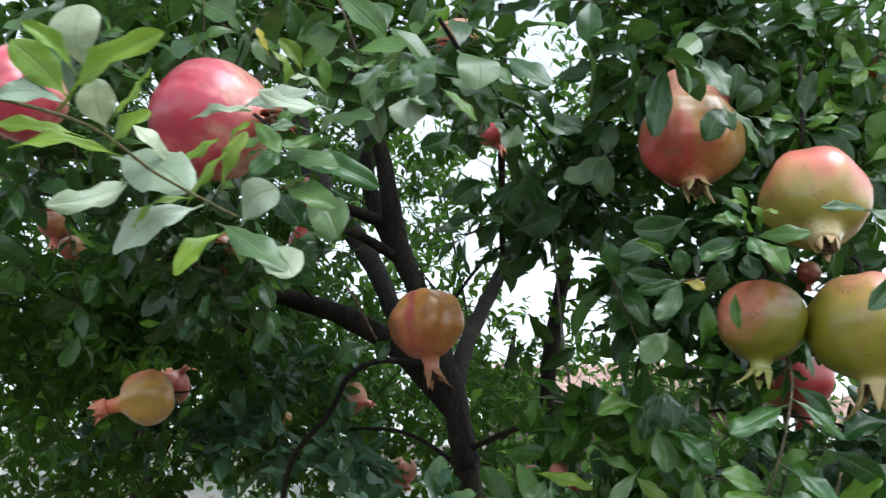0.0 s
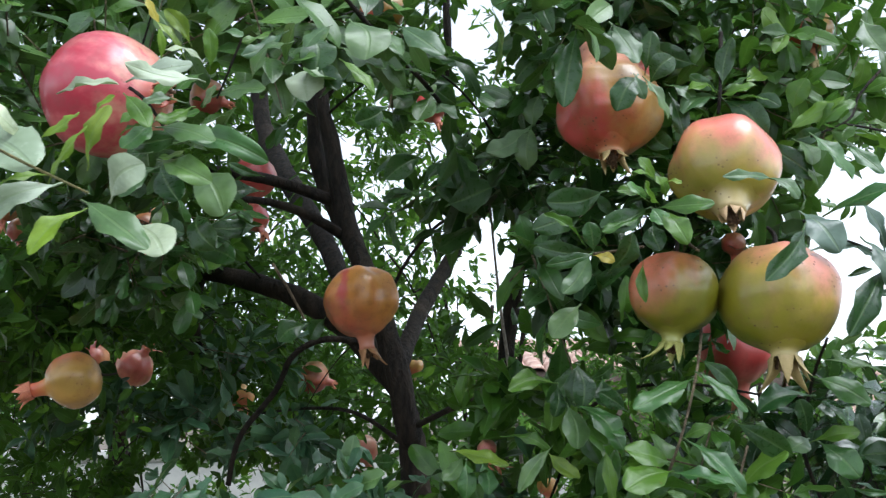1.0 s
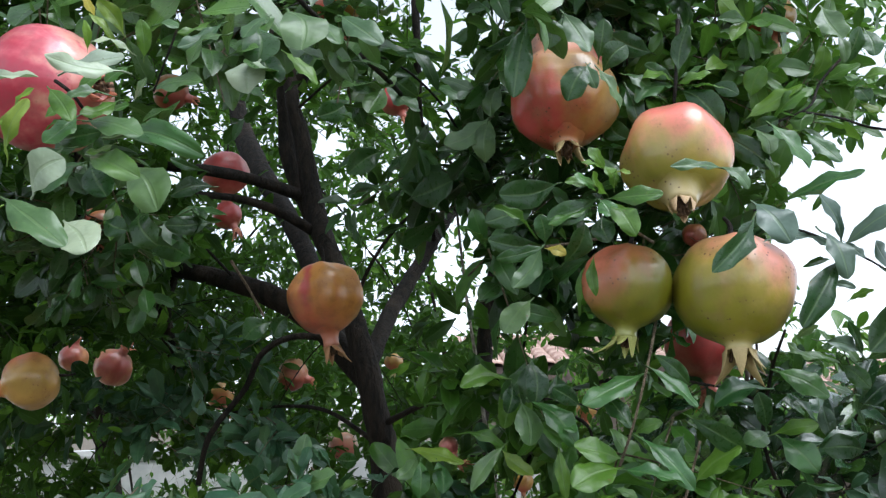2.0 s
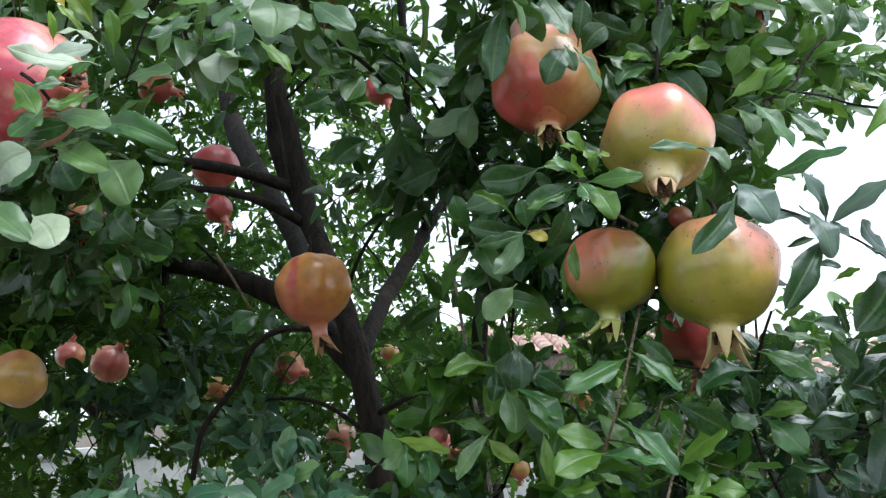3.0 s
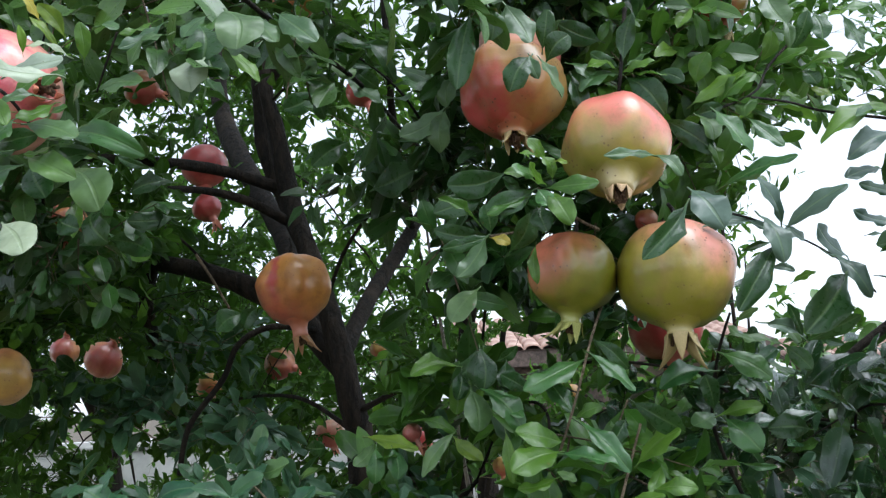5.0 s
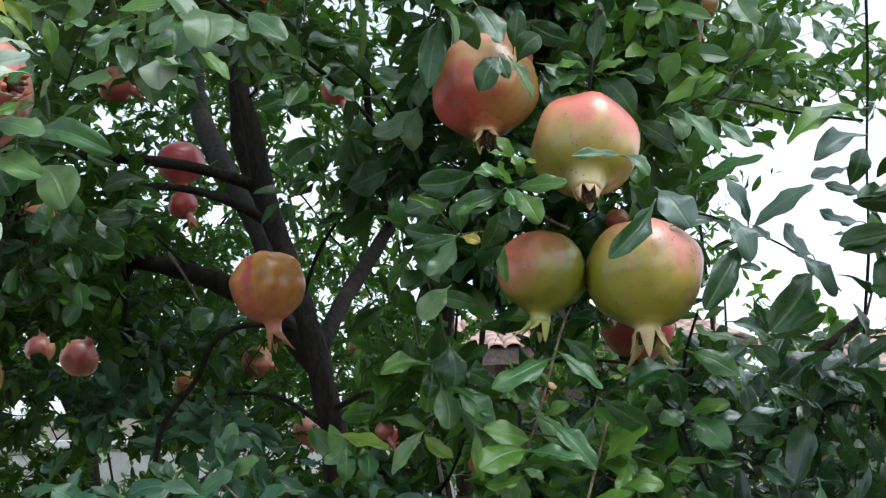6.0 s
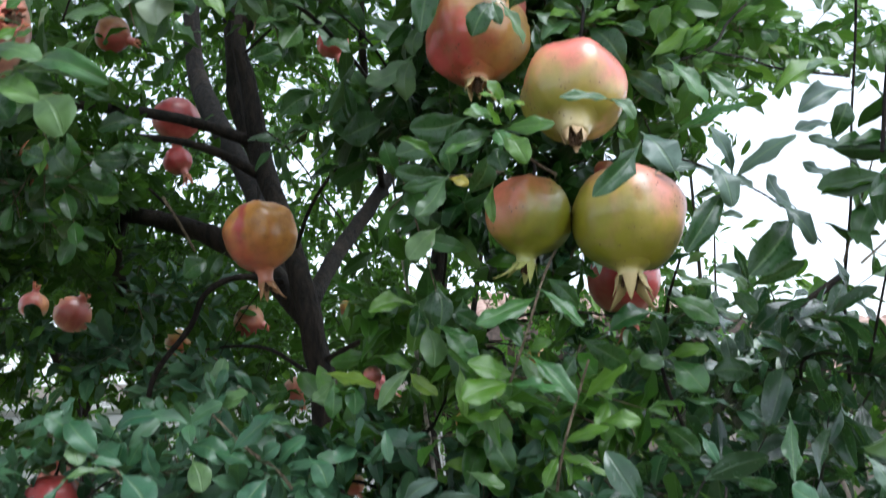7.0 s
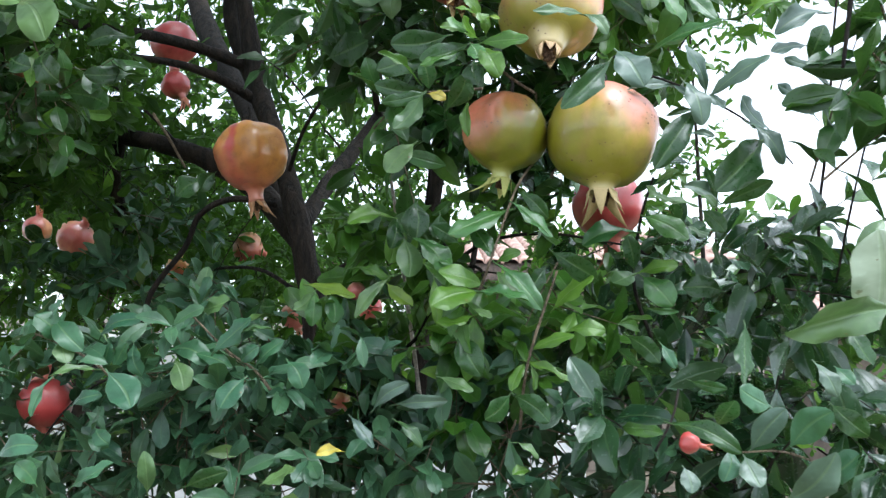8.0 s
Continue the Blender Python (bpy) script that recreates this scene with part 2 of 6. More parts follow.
RIND_ORANGE = rind_material("rind_orange", (0.36, 0.205, 0.040), (0.42, 0.17, 0.045), (0.44, 0.050, 0.040), (-0.70, -0.25, -0.75), 0.55, 1.0, 0.12, (0.50, 0.25, 0.10), 1.3, (0.60, 0.27, 0.18))
RIND_AMBER = rind_material("rind_amber", (0.50, 0.27, 0.055), (0.56, 0.20, 0.07), (0.54, 0.10, 0.07), (-0.30, -0.40, -0.85), 0.85, 0.4, 0.15, (0.58, 0.24, 0.14), 0.9)
RIND_STREAK = rind_material("rind_amber_streak", (0.57, 0.240, 0.042), (0.58, 0.20, 0.07), (0.52, 0.10, 0.06), (-0.50, -0.30, -0.85), 0.72, 0.4, 0.15, (0.60, 0.24, 0.15), 0.9, None, (radians(243), 0.19))
RIND_YELLOW = rind_material("rind_yellow", (0.50, 0.275, 0.055), (0.54, 0.23, 0.07), (0.52, 0.11, 0.06), (-1.0, -0.1, -0.1), 0.75, 0.5, 0.10, (0.56, 0.11, 0.05), 0.9)
RIND_RED = rind_material("rind_red", (0.60, 0.22, 0.14), (0.58, 0.11, 0.09), RED, (0.1, -0.3, 0.2), -0.1, 0.25)
RIND_DULL = rind_material("rind_dull_red", (0.48, 0.21, 0.08), (0.43, 0.14, 0.06), (0.32, 0.055, 0.038), (-0.5, -0.3, -0.4), 0.45, 0.3)
RIND_PEACH = rind_material("rind_peach", (0.64, 0.33, 0.22), (0.62, 0.24, 0.17), (0.55, 0.13, 0.10), (-0.3, -0.3, -0.6), 0.3, 0.3, 0.2, (0.62, 0.28, 0.20))
RIND_BIG = rind_material("rind_big_red", (0.70, 0.33, 0.25), (0.64, 0.12, 0.14), (0.42, 0.022, 0.050), (-0.3, -0.5, 0.15), 0.22, 0.3, 0.6, wild=3.0)


def plain_noise(name, a, b, scale, rough, relief=0.4, distance=0.01, low=0.35, high=0.65):
    mat, n, l, s = material(name)
    coords = n.new("ShaderNodeTexCoord").outputs["Object"]
    tex = node(n, "ShaderNodeTexNoise", Scale=scale, Detail=6.0, Roughness=0.65)
    stain = node(n, "ShaderNodeTexNoise", Scale=scale / 9, Detail=4.0)
    l.new(coords, tex.inputs["Vector"])
    l.new(coords, stain.inputs["Vector"])
    colour = mix(n, l, ramp(n, l, tex.outputs[0], low, high), a, b)
    colour = mix(n, l, sums(n, l, "MULTIPLY", ramp(n, l, stain.outputs[0], 0.45, 0.75), 0.5), colour, tuple(0.6 * v for v in a))
    l.new(colour, s.inputs["Base Color"])
    s.inputs["Roughness"].default_value = rough
    bump(n, l, tex.outputs[0], relief, distance, s)
    return mat


SEPAL = plain_noise("sepal", (0.44, 0.36, 0.13), (0.58, 0.42, 0.22), 160.0, 0.5, 0.3, 0.002)
SEPAL_PINK = plain_noise("pink_sepal", (0.56, 0.42, 0.20), (0.58, 0.34, 0.20), 120.0, 0.45, 0.3, 0.002)
SEPAL_GREEN = plain_noise("green_sepal", (0.30, 0.33, 0.07), (0.46, 0.44, 0.14), 120.0, 0.5, 0.3, 0.002)
SEPAL_TAN = plain_noise("tan_sepal", (0.42, 0.25, 0.10), (0.46, 0.19, 0.09), 90.0, 0.5, 0.3, 0.002)
SEPAL_PEACH = plain_noise("peach_sepal", (0.66, 0.34, 0.24), (0.70, 0.42, 0.30), 120.0, 0.5, 0.3, 0.002)
SEPAL_RED = plain_noise("red_sepal", (0.52, 0.13, 0.09), (0.62, 0.27, 0.12), 160.0, 0.5, 0.3, 0.002)
STAMEN = plain_noise("dry_stamens", (0.05, 0.025, 0.012), (0.16, 0.09, 0.04), 400.0, 0.9, 0.6, 0.002)
SOIL = plain_noise("soil", (0.08, 0.065, 0.045), (0.16, 0.13, 0.09), 3.0, 0.95, 0.6, 0.05)
PLASTER = plain_noise("whitewash", (0.48, 0.48, 0.47), (0.66, 0.65, 0.63), 6.0, 0.9)
BRICKWORK = plain_noise("render_coat", (0.16, 0.13, 0.10), (0.26, 0.21, 0.17), 5.0, 0.9)
CLAY = plain_noise("clay_tile", (0.34, 0.19, 0.14), (0.50, 0.36, 0.29), 9.0, 0.8)
TIMBER = plain_noise("old_timber", (0.06, 0.045, 0.035), (0.14, 0.10, 0.08), 30.0, 0.85)


# ---- building helpers ----
def finish(name, bm, mat, smooth=True):
    mesh = bpy.data.meshes.new(name)
    bm.to_mesh(mesh)
    bm.free()
    for mm in mat if isinstance(mat, (list, tuple)) else (mat,):
        mesh.materials.append(mm)
    if smooth:
        mesh.shade_smooth()
    return mesh


def part(name, mesh, parent, label="", m=None):
    ob = new(name, mesh)
    ob.parent = parent
    if m is not None:
        ob.matrix_basis = m
    return tagged(ob, label)


def box_mesh(name, size, mat, bevel=0.0):
    bm = bmesh.new()
    bmesh.ops.create_cube(bm, size=1.0)
    bmesh.ops.scale(bm, vec=size, verts=bm.verts)
    if bevel:
        bmesh.ops.bevel(bm, geom=bm.edges[:], offset=bevel, segments=2, affect="EDGES")
    return finish(name, bm, mat, False)


def glide(points, steps):
    """Catmull-Rom curve through points (rows of x, y, z, radius)."""
    p = np.array([points[0], *points, points[-1]], float)
    out = []
    for i in range(1, len(p) - 2):
        for k in range(steps):
            t = k / steps
            a, b, c, d = p[i - 1], p[i], p[i + 1], p[i + 2]
            out.append(0.5 * (2 * b + (c - a) * t + (2 * a - 5 * b + 4 * c - d) * t * t + (3 * b - a - 3 * c + d) * t ** 3))
    out.append(p[-2])
    return np.array(out)


def limb_mesh(name, points, mat, sides=12, steps=6, knots=0.06, seed=0):
    """A tapered, slightly knotty round limb along a curve."""
    path = glide(points, steps)
    bm = bmesh.new()
    rings, side = [], Vector((1, 0.2, 0)).normalized()
    for i, row in enumerate(path):
        at = Vector(row[:3])
        ahead = Vector(path[min(i + 1, len(path) - 1)][:3]) - Vector(path[max(i - 1, 0)][:3])
        ahead.normalize()
        side = (side - ahead * side.dot(ahead)).normalized()
        up = ahead.cross(side)
        ring = []
        for k in range(sides):
            a = 2 * math.pi * k / sides
            out = side * math.cos(a) + up * math.sin(a)
            r = row[3] * (1 + knots * (noise.noise(at * 28 + out * 1.7 + Vector((seed, 0, 0))) * 1.6 + 0.7 * noise.noise(at * 9 + Vector((0, seed, 0)))))
            ring.append(bm.verts.new(at + out * r))
        rings.append(ring)
    for a, b in zip(rings, rings[1:]):
        for k in range(sides):
            bm.faces.new((a[k], a[(k + 1) % sides], b[(k + 1) % sides], b[k]))
    bm.faces.new(rings[0][::-1])
    bm.faces.new(rings[-1])
    return finish(name, bm, mat)


# ---- leaves ----
def leaf_shape(segments, across, width, fold, arch, twist, wave, peak):
    """Unit leaf along +y, its upper side to +z: points, faces and (u, v)."""
    pts, uvs, faces = [], [], []
    for i in range(segments + 1):
        v = (i / segments) ** 0.8 if segments < 6 else (0, 0.06, 0.19, 0.37, 0.57, 0.75, 0.87, 0.945, 0.985, 1.0)[i]
        w = width * (math.sin(0.5 * math.pi * v / peak) ** 1.1 if v < peak else max(0.0, 1 - ((v - peak) / (1 - peak)) ** 2.2) ** 0.72)
        w = max(w, 0.022)
        for u in across:
            roll = twist * v
            x, z = u * w * math.cos(roll), fold * w * abs(u) ** 0.8 - 0.5 * w * u * u * max(0.0, arch) + u * w * math.sin(roll)
            z += -arch * v * v + wave * abs(u) * math.sin(v * 11 + 2 * u) * w
            pts.append((x, v * (1 - 0.12 * arch * v), z))
            uvs.append((u, v))
    k = len(across)
    for i in range(segments):
        for j in range(k - 1):
            a = k * i + j
            faces.append((a, a + 1, a + k + 1, a + k))
    return np.array(pts), np.array(faces), np.array(uvs)


SHAPES = [leaf_shape(9, (-1, -0.55, 0, 0.55, 1), *row) for row in (
    (0.215, 0.42, 0.25, 0.1, 0.18, 0.60), (0.190, 0.60, 0.38, 0.35, 0.22, 0.62), (0.235, 0.38, 0.30, -0.3, 0.24, 0.66),
    (0.205, 0.48, 0.50, 0.2, 0.20, 0.56), (0.225, 0.40, -0.18, -0.4, 0.28, 0.64), (0.180, 0.65, 0.28, 0.6, 0.22, 0.50))]
BROAD = [leaf_shape(9, (-1, -0.55, 0, 0.55, 1), *row) for row in (
    (0.25, 0.30, 0.20, 0.10, 0.10, 0.60), (0.23, 0.45, 0.35, 0.2, 0.14, 0.58), (0.27, 0.25, 0.08, -0.2, 0.12, 0.64), (0.21, 0.50, 0.45, 0.25, 0.10, 0.55))]
SMALL = [leaf_shape(3, (-1, 0, 1), *row) for row in ((0.19, 0.30, 0.12, 0.0, 0.0, 0.55), (0.17, 0.4, 0.3, 0.3, 0.0, 0.5), (0.20, 0.2, 0.0, -0.3, 0.0, 0.6))]


def blade_shape(fold, bow, swing, twist, wave, peak, blunt):
    """Unit leaf from the origin to (0, 1, 0), 0.4 wide, its upper side to +z: bowed, swung sideways, folded along the midrib, with a wavy margin."""
    pts, uvs, faces = [], [], []
    across = (-1, -0.72, -0.38, 0, 0.38, 0.72, 1)
    steps = (0, 0.05, 0.12, 0.22, 0.34, 0.47, 0.60, 0.72, 0.82, 0.90, 0.95, 0.982, 0.996, 1.0)
    for v in steps:
        w = 0.2 * (math.sin(0.5 * math.pi * v / peak) ** 1.15 if v < peak else max(0.0, 1 - ((v - peak) / (1 - peak)) ** (blunt + 0.1)) ** 0.60)
        w = max(w, 0.012)
        arc = math.sin(math.pi * v)
        for u in across:
            roll = twist * (v - 0.4)
            x0, z0 = u * w, fold * w * abs(u) ** 1.3 - 0.25 * w * abs(u) ** 4 + wave * abs(u) ** 2 * math.sin(v * 13 + 2.2 * u + 9 * fold) * w
            pts.append((x0 * math.cos(roll) - z0 * math.sin(roll) + swing * arc, v, x0 * math.sin(roll) + z0 * math.cos(roll) + bow * arc))
            uvs.append((u, v))
    k = len(across)
    for i in range(len(steps) - 1):
        for j in range(k - 1):
            a = k * i + j
            faces.append((a, a + 1, a + k + 1, a + k))
    # its stalk, a thin square rod that runs on under the midrib
    start = len(pts)
    for v, r in ((-0.13, 0.010), (0.0, 0.011), (0.16, 0.007)):
        for x, z in ((-r, -r), (r, -r), (r, r), (-r, r)):
            pts.append((x + swing * math.sin(math.pi * max(0.0, v)), v, z - 0.012 + bow * math.sin(math.pi * max(0.0, v)) + 0.25 * min(0.0, v)))
            uvs.append((0.0, max(0.0, v)))
    for i in range(2):
        for j in range(4):
            a, c = start + 4 * i + j, start + 4 * i + (j + 1) % 4
            faces.append((a, c, c + 4, a + 4))
    return np.array(pts), np.array(faces), np.array(uvs)


BLADES = [blade_shape(*row) for row in (
    (0.30, 0.05, 0.02, 0.3, 0.24, 0.52, 2.2), (0.45, 0.12, 0.05, -0.6, 0.28, 0.56, 1.9), (0.22, -0.06, -0.05, 0.7, 0.34, 0.48, 2.1),
    (0.38, 0.15, -0.06, -0.4, 0.22, 0.60, 2.4), (0.60, 0.08, 0.07, 0.8, 0.30, 0.54, 1.8), (0.28, 0.18, 0.03, -0.8, 0.36, 0.58, 2.0),
    (0.18, 0.04, -0.04, 0.3, 0.26, 0.50, 2.3))]


def leaf_mesh(name, shape, mat):
    pts, faces, uvs = shape
    mesh = bpy.data.meshes.new(name)
    mesh.from_pydata(pts.tolist(), [], faces.tolist())
    layer = mesh.uv_layers.new(name="UVMap")
    layer.data.foreach_set("uv", uvs[faces.ravel()].ravel())
    mesh.materials.append(mat)
    mesh.shade_smooth()
    return mesh


LEAF_MESHES = {mat.name: [leaf_mesh("leaf", s, mat) for s in BLADES] for mat in (LEAF, LEAF_MID, LEAF_YOUNG, LEAF_TIP, LEAF_PALE, LEAF_SHEEN, LEAF_GLARE, LEAF_SKY_BLUE, LEAF_YELLOW)}
LEAF_LIE = {LEAF.name: (0.0, -0.96, -0.12), LEAF_MID.name: (0.05, -0.75, 0.65), LEAF_PALE.name: (0.05, -0.68, 0.73), LEAF_TIP.name: (0.0, -0.88, 0.48), LEAF_SHEEN.name: (0.0, -0.86, 0.50), LEAF_GLARE.name: (0.0, -0.85, 0.50), LEAF_SKY_BLUE.name: (0.05, -0.80, 0.60)}


def normed(a):
    return a / np.maximum(np.linalg.norm(a, axis=-1, keepdims=True), 1e-6)


def shoots(rng, bases, ways, length, leaf, nodes=5, open_angle=55, up=0.8, droop=0.10, face=0.0):
    """Shoots with leaf pairs at their nodes and a tuft at the tip. bases, ways: (n, 3). Returns the leaves' places, frames and lengths, and the twigs' points."""
    count = len(bases)
    long = length * rng.uniform(0.7, 1.25, (count, 1))
    s = np.concatenate([np.repeat(np.linspace(0.12, 0.95, nodes), 2), [1.0, 1.0, 1.0]])
    k = len(s)
    sag = np.array([0, 0, -1.0])
    place = bases[:, None] + ways[:, None] * (long * s)[..., None] + sag * (droop * long * s ** 2)[..., None]
    axis = normed(ways[:, None] + sag * (2 * droop * s)[None, :, None])
    ref = normed(np.cross(axis, rng.normal(0, 1, (count, 1, 3)) * 0.4 + np.array([0.15, 0.1, 1.0])))
    other = np.cross(axis, ref)
    turn = np.tile(np.concatenate([np.repeat(np.arange(nodes) * 0.9, 2) + np.tile([0, math.pi], nodes), [0.5, 2.6, 4.7]]), (count, 1))
    turn = turn + rng.uniform(0, 6.28, (count, 1)) * 0.25 + rng.normal(0, 0.35, (count, k))
    side = ref * np.cos(turn)[..., None] + other * np.sin(turn)[..., None]
    angle = np.radians(np.where(np.arange(k) < k - 3, open_angle, 38) + rng.normal(0, 18, (count, k)))[..., None]
    ahead = normed(axis * np.cos(angle) + side * np.sin(angle) + rng.normal(0, 0.12, (count, k, 3)))
    top = np.array([0.1 * face, -face, up]) + axis * 0.35 + rng.normal(0, 0.5, (count, k, 3))
    top = normed(top - ahead * (top * ahead).sum(-1, keepdims=True))
    size = leaf * rng.uniform(0.62, 1.2, (count, k)) * np.where(np.arange(k) < k - 3, 1, 0.8)
    frame_ = np.stack([np.cross(ahead, top), ahead, top], -1)
    tips = np.linspace(0, 1, 4)
    twigs = bases[:, None] + ways[:, None] * (long * tips)[..., None] + sag * (droop * long * tips ** 2)[..., None]
    return place.reshape(-1, 3), frame_.reshape(-1, 3, 3), size.ravel(), twigs


class Crown:
    """Gathers the leaves and twigs of one tree."""

    def __init__(self):
        self.leaves, self.twigs, self.centres = [], [], []

    def thin_out(self, gaps):
        """Drops the shoots and leaves that stand in the sightline gaps: rows of two ends and a radius."""
        def free(points):
            keep = np.ones(points.shape[:-1], bool)
            for a, b, radius in gaps:
                a, b = np.array(a), np.array(b)
                s = np.clip(((points - a) @ (b - a)) / max(1e-9, (b - a) @ (b - a)), 0, 1)
                keep &= np.linalg.norm(points - a - s[..., None] * (b - a), axis=-1) > radius
            return keep
        self.leaves = [tuple(v[free(p + 0.5 * s[:, None] * f[:, :, 1])] for v in (p, f, s)) for p, f, s in self.leaves]
        self.twigs = [(t[free(t).all(1)], r) for t, r in self.twigs]

    def clump(self, centre, radii, shoots_, leaf=0.05, seed=0, length=0.14, way=(0, 0, 0), spread=1.0, up=0.8, droop=0.10, nodes=5, face=0.25):
        rng = np.random.default_rng(seed + 11)
        self.centres.append(Vector(centre))
        ball = normed(rng.normal(0, 1, (shoots_, 3))) * rng.uniform(0, 1, (shoots_, 1)) ** 0.4
        bases = np.array(centre) + ball * np.array(radii) * (1 + 0.12 * rng.normal(0, 1, (shoots_, 1)))
        ways = normed(ball * 0.7 + np.array([0, -0.15, 0.1]) + rng.normal(0, 0.6, (shoots_, 3)) * spread + np.array(way))
        place, turn, size, twig = shoots(rng, bases - ways * length * 0.5, ways, length, leaf, nodes=nodes, up=up, droop=droop, face=face)
        self.leaves.append((place, turn, size))
        self.twigs.append((twig, 0.0005 + 0.012 * leaf))

    def leaf_part(self, name, shapes, mat, parent, label, seed=0):
        rng = np.random.default_rng(seed)
        place, turn, size = (np.concatenate([row[i] for row in self.leaves]) for i in range(3))
        kind = rng.integers(0, len(shapes), len(place))
        verts, faces, uvs, start = [], [], [], 0
        for i, (p, f, uv) in enumerate(shapes):
            pick = kind == i
            v = place[pick][:, None] + size[pick][:, None, None] * np.einsum("nij,kj->nki", turn[pick], p)
            n = len(v)
            faces.append((f[None] + (start + np.arange(n) * len(p))[:, None, None]).reshape(-1, 4))
            verts.append(v.reshape(-1, 3))
            uvs.append(np.tile(uv[f.ravel()], (n, 1)))
            start += n * len(p)
        mesh = quads(name, np.concatenate(verts), np.concatenate(faces), mat, np.concatenate(uvs))
        return tagged(part(name, mesh, parent, label), kind="stuff")

    def twig_part(self, name, mat, parent, label):
        verts, faces, start = [], [], 0
        for twig, r in self.twigs:
            n, k = twig.shape[:2]
            ahead = normed(twig[:, -1] - twig[:, 0])[:, None]
            a = normed(np.cross(ahead, np.array([0.31, 0.22, 0.93])))
            b = np.cross(ahead, a)
            thick = r * np.linspace(1.0, 0.45, k)[None, :, None]
            ring = np.stack([twig + thick * a, twig + thick * b, twig - thick * a, twig - thick * b], 2)
            verts.append(ring.reshape(-1, 3))
            quad = np.array([(4 * i + j, 4 * i + (j + 1) % 4, 4 * i + 4 + (j + 1) % 4, 4 * i + 4 + j) for i in range(k - 1) for j in range(4)])
            faces.append((quad[None] + (start + np.arange(n) * 4 * k)[:, None, None]).reshape(-1, 4))
            start += n * 4 * k
        mesh = quads(name, np.concatenate(verts), np.concatenate(faces), mat)
        return tagged(part(name, mesh, parent, label), kind="stuff")


def quads(name, verts, faces, mat, uvs=None):
    mesh = bpy.data.meshes.new(name)
    mesh.vertices.add(len(verts))
    mesh.vertices.foreach_set("co", verts.astype(np.float32).ravel())
    mesh.loops.add(faces.size)
    mesh.loops.foreach_set("vertex_index", faces.astype(np.int32).ravel())
    mesh.polygons.add(len(faces))
    mesh.polygons.foreach_set("loop_start", np.arange(0, faces.size, 4, dtype=np.int32))
    if uvs is not None:
        mesh.uv_layers.new(name="UVMap").data.foreach_set("uv", uvs.astype(np.float32).ravel())
    mesh.materials.append(mat)
    mesh.update(calc_edges=True)
    mesh.shade_smooth()
    return mesh


# ---- fruit ----
def rind_mesh(size, mat, lobes, neck, squat, seed, slim_neck):
    """Round fruit about its centre, stalk to +z: five or six soft ribs, dents, a neck towards the stalk where it has one."""
    bm = bmesh.new()
    bmesh.ops.create_uvsphere(bm, u_segments=40, v_segments=30, radius=1.0)
    shift = Vector((seed * 1.7, seed * 0.6, seed * 2.3))
    for v in bm.verts:
        d = v.co.normalized()
        a = math.atan2(d.y, d.x)
        r = 1 + lobes * 0.035 * math.cos(6 * a + seed) * (1 - d.z ** 2) + 0.05 * lobes * noise.noise(d * 1.6 + shift) + 0.012 * noise.noise(d * 6 + shift)
        crown = max(0.0, d.z)
        r += neck * crown ** 5 - (0.07 if neck < 0.05 else 0.0) * crown ** 14
        v.co = d * r * size / 2
        v.co.z *= squat
        if neck > 0.3 and d.z > 0.3:
            # a broad neck with upright sides and a flat top
            side = math.sqrt(max(1e-4, 1 - d.z ** 2))
            v.co *= (1 + min(0.60 / side, (1 + neck) / d.z) ** 10) ** 0.1 / (1 + neck * crown ** 5)
        elif neck > 0.05 and d.z > 0.1:
            slim = 1 - slim_neck * min(1.0, (d.z - 0.1) / 0.75) ** 1.5
            v.co.x, v.co.y = v.co.x * slim, v.co.y * slim
    return finish("rind", bm, mat)


def sepal_mesh(mat, curl):
    """One fleshy pointed calyx lobe, unit length, from the rim at the origin down -z, bending out to +x."""
    bm = bmesh.new()
    rows = []
    for i in range(6):
        v = i / 5
        w = 0.42 * (1 - v) ** 0.80 * (1 + 0.2 * v) + 0.012
        x, z = curl * v ** 1.8, -v
        thick = 0.10 * (1 - 0.6 * v)
        rows.append([bm.verts.new((x + (0.0 if s else 0.13 * (1 - v) * min(1, 3 * v)), s * w, z)) for s in (-1, 0, 1)] + [bm.verts.new((x - thick, s * w, z)) for s in (1, 0, -1)])
    for a, b in zip(rows, rows[1:]):
        for k in range(6):
            bm.faces.new((a[k], a[(k + 1) % 6], b[(k + 1) % 6], b[k]))
    bm.faces.new(rows[0])
    bm.faces.new(rows[-1][::-1])
    bmesh.ops.recalc_face_normals(bm, faces=bm.faces[:])
    return finish("sepal", bm, mat)


SEPALS = {(mat.name, c): sepal_mesh(mat, c) for mat in (SEPAL, SEPAL_PINK, SEPAL_GREEN, SEPAL_TAN, SEPAL_PEACH, SEPAL_RED) for c in (-0.25, 0.12, 0.45, 0.85)}


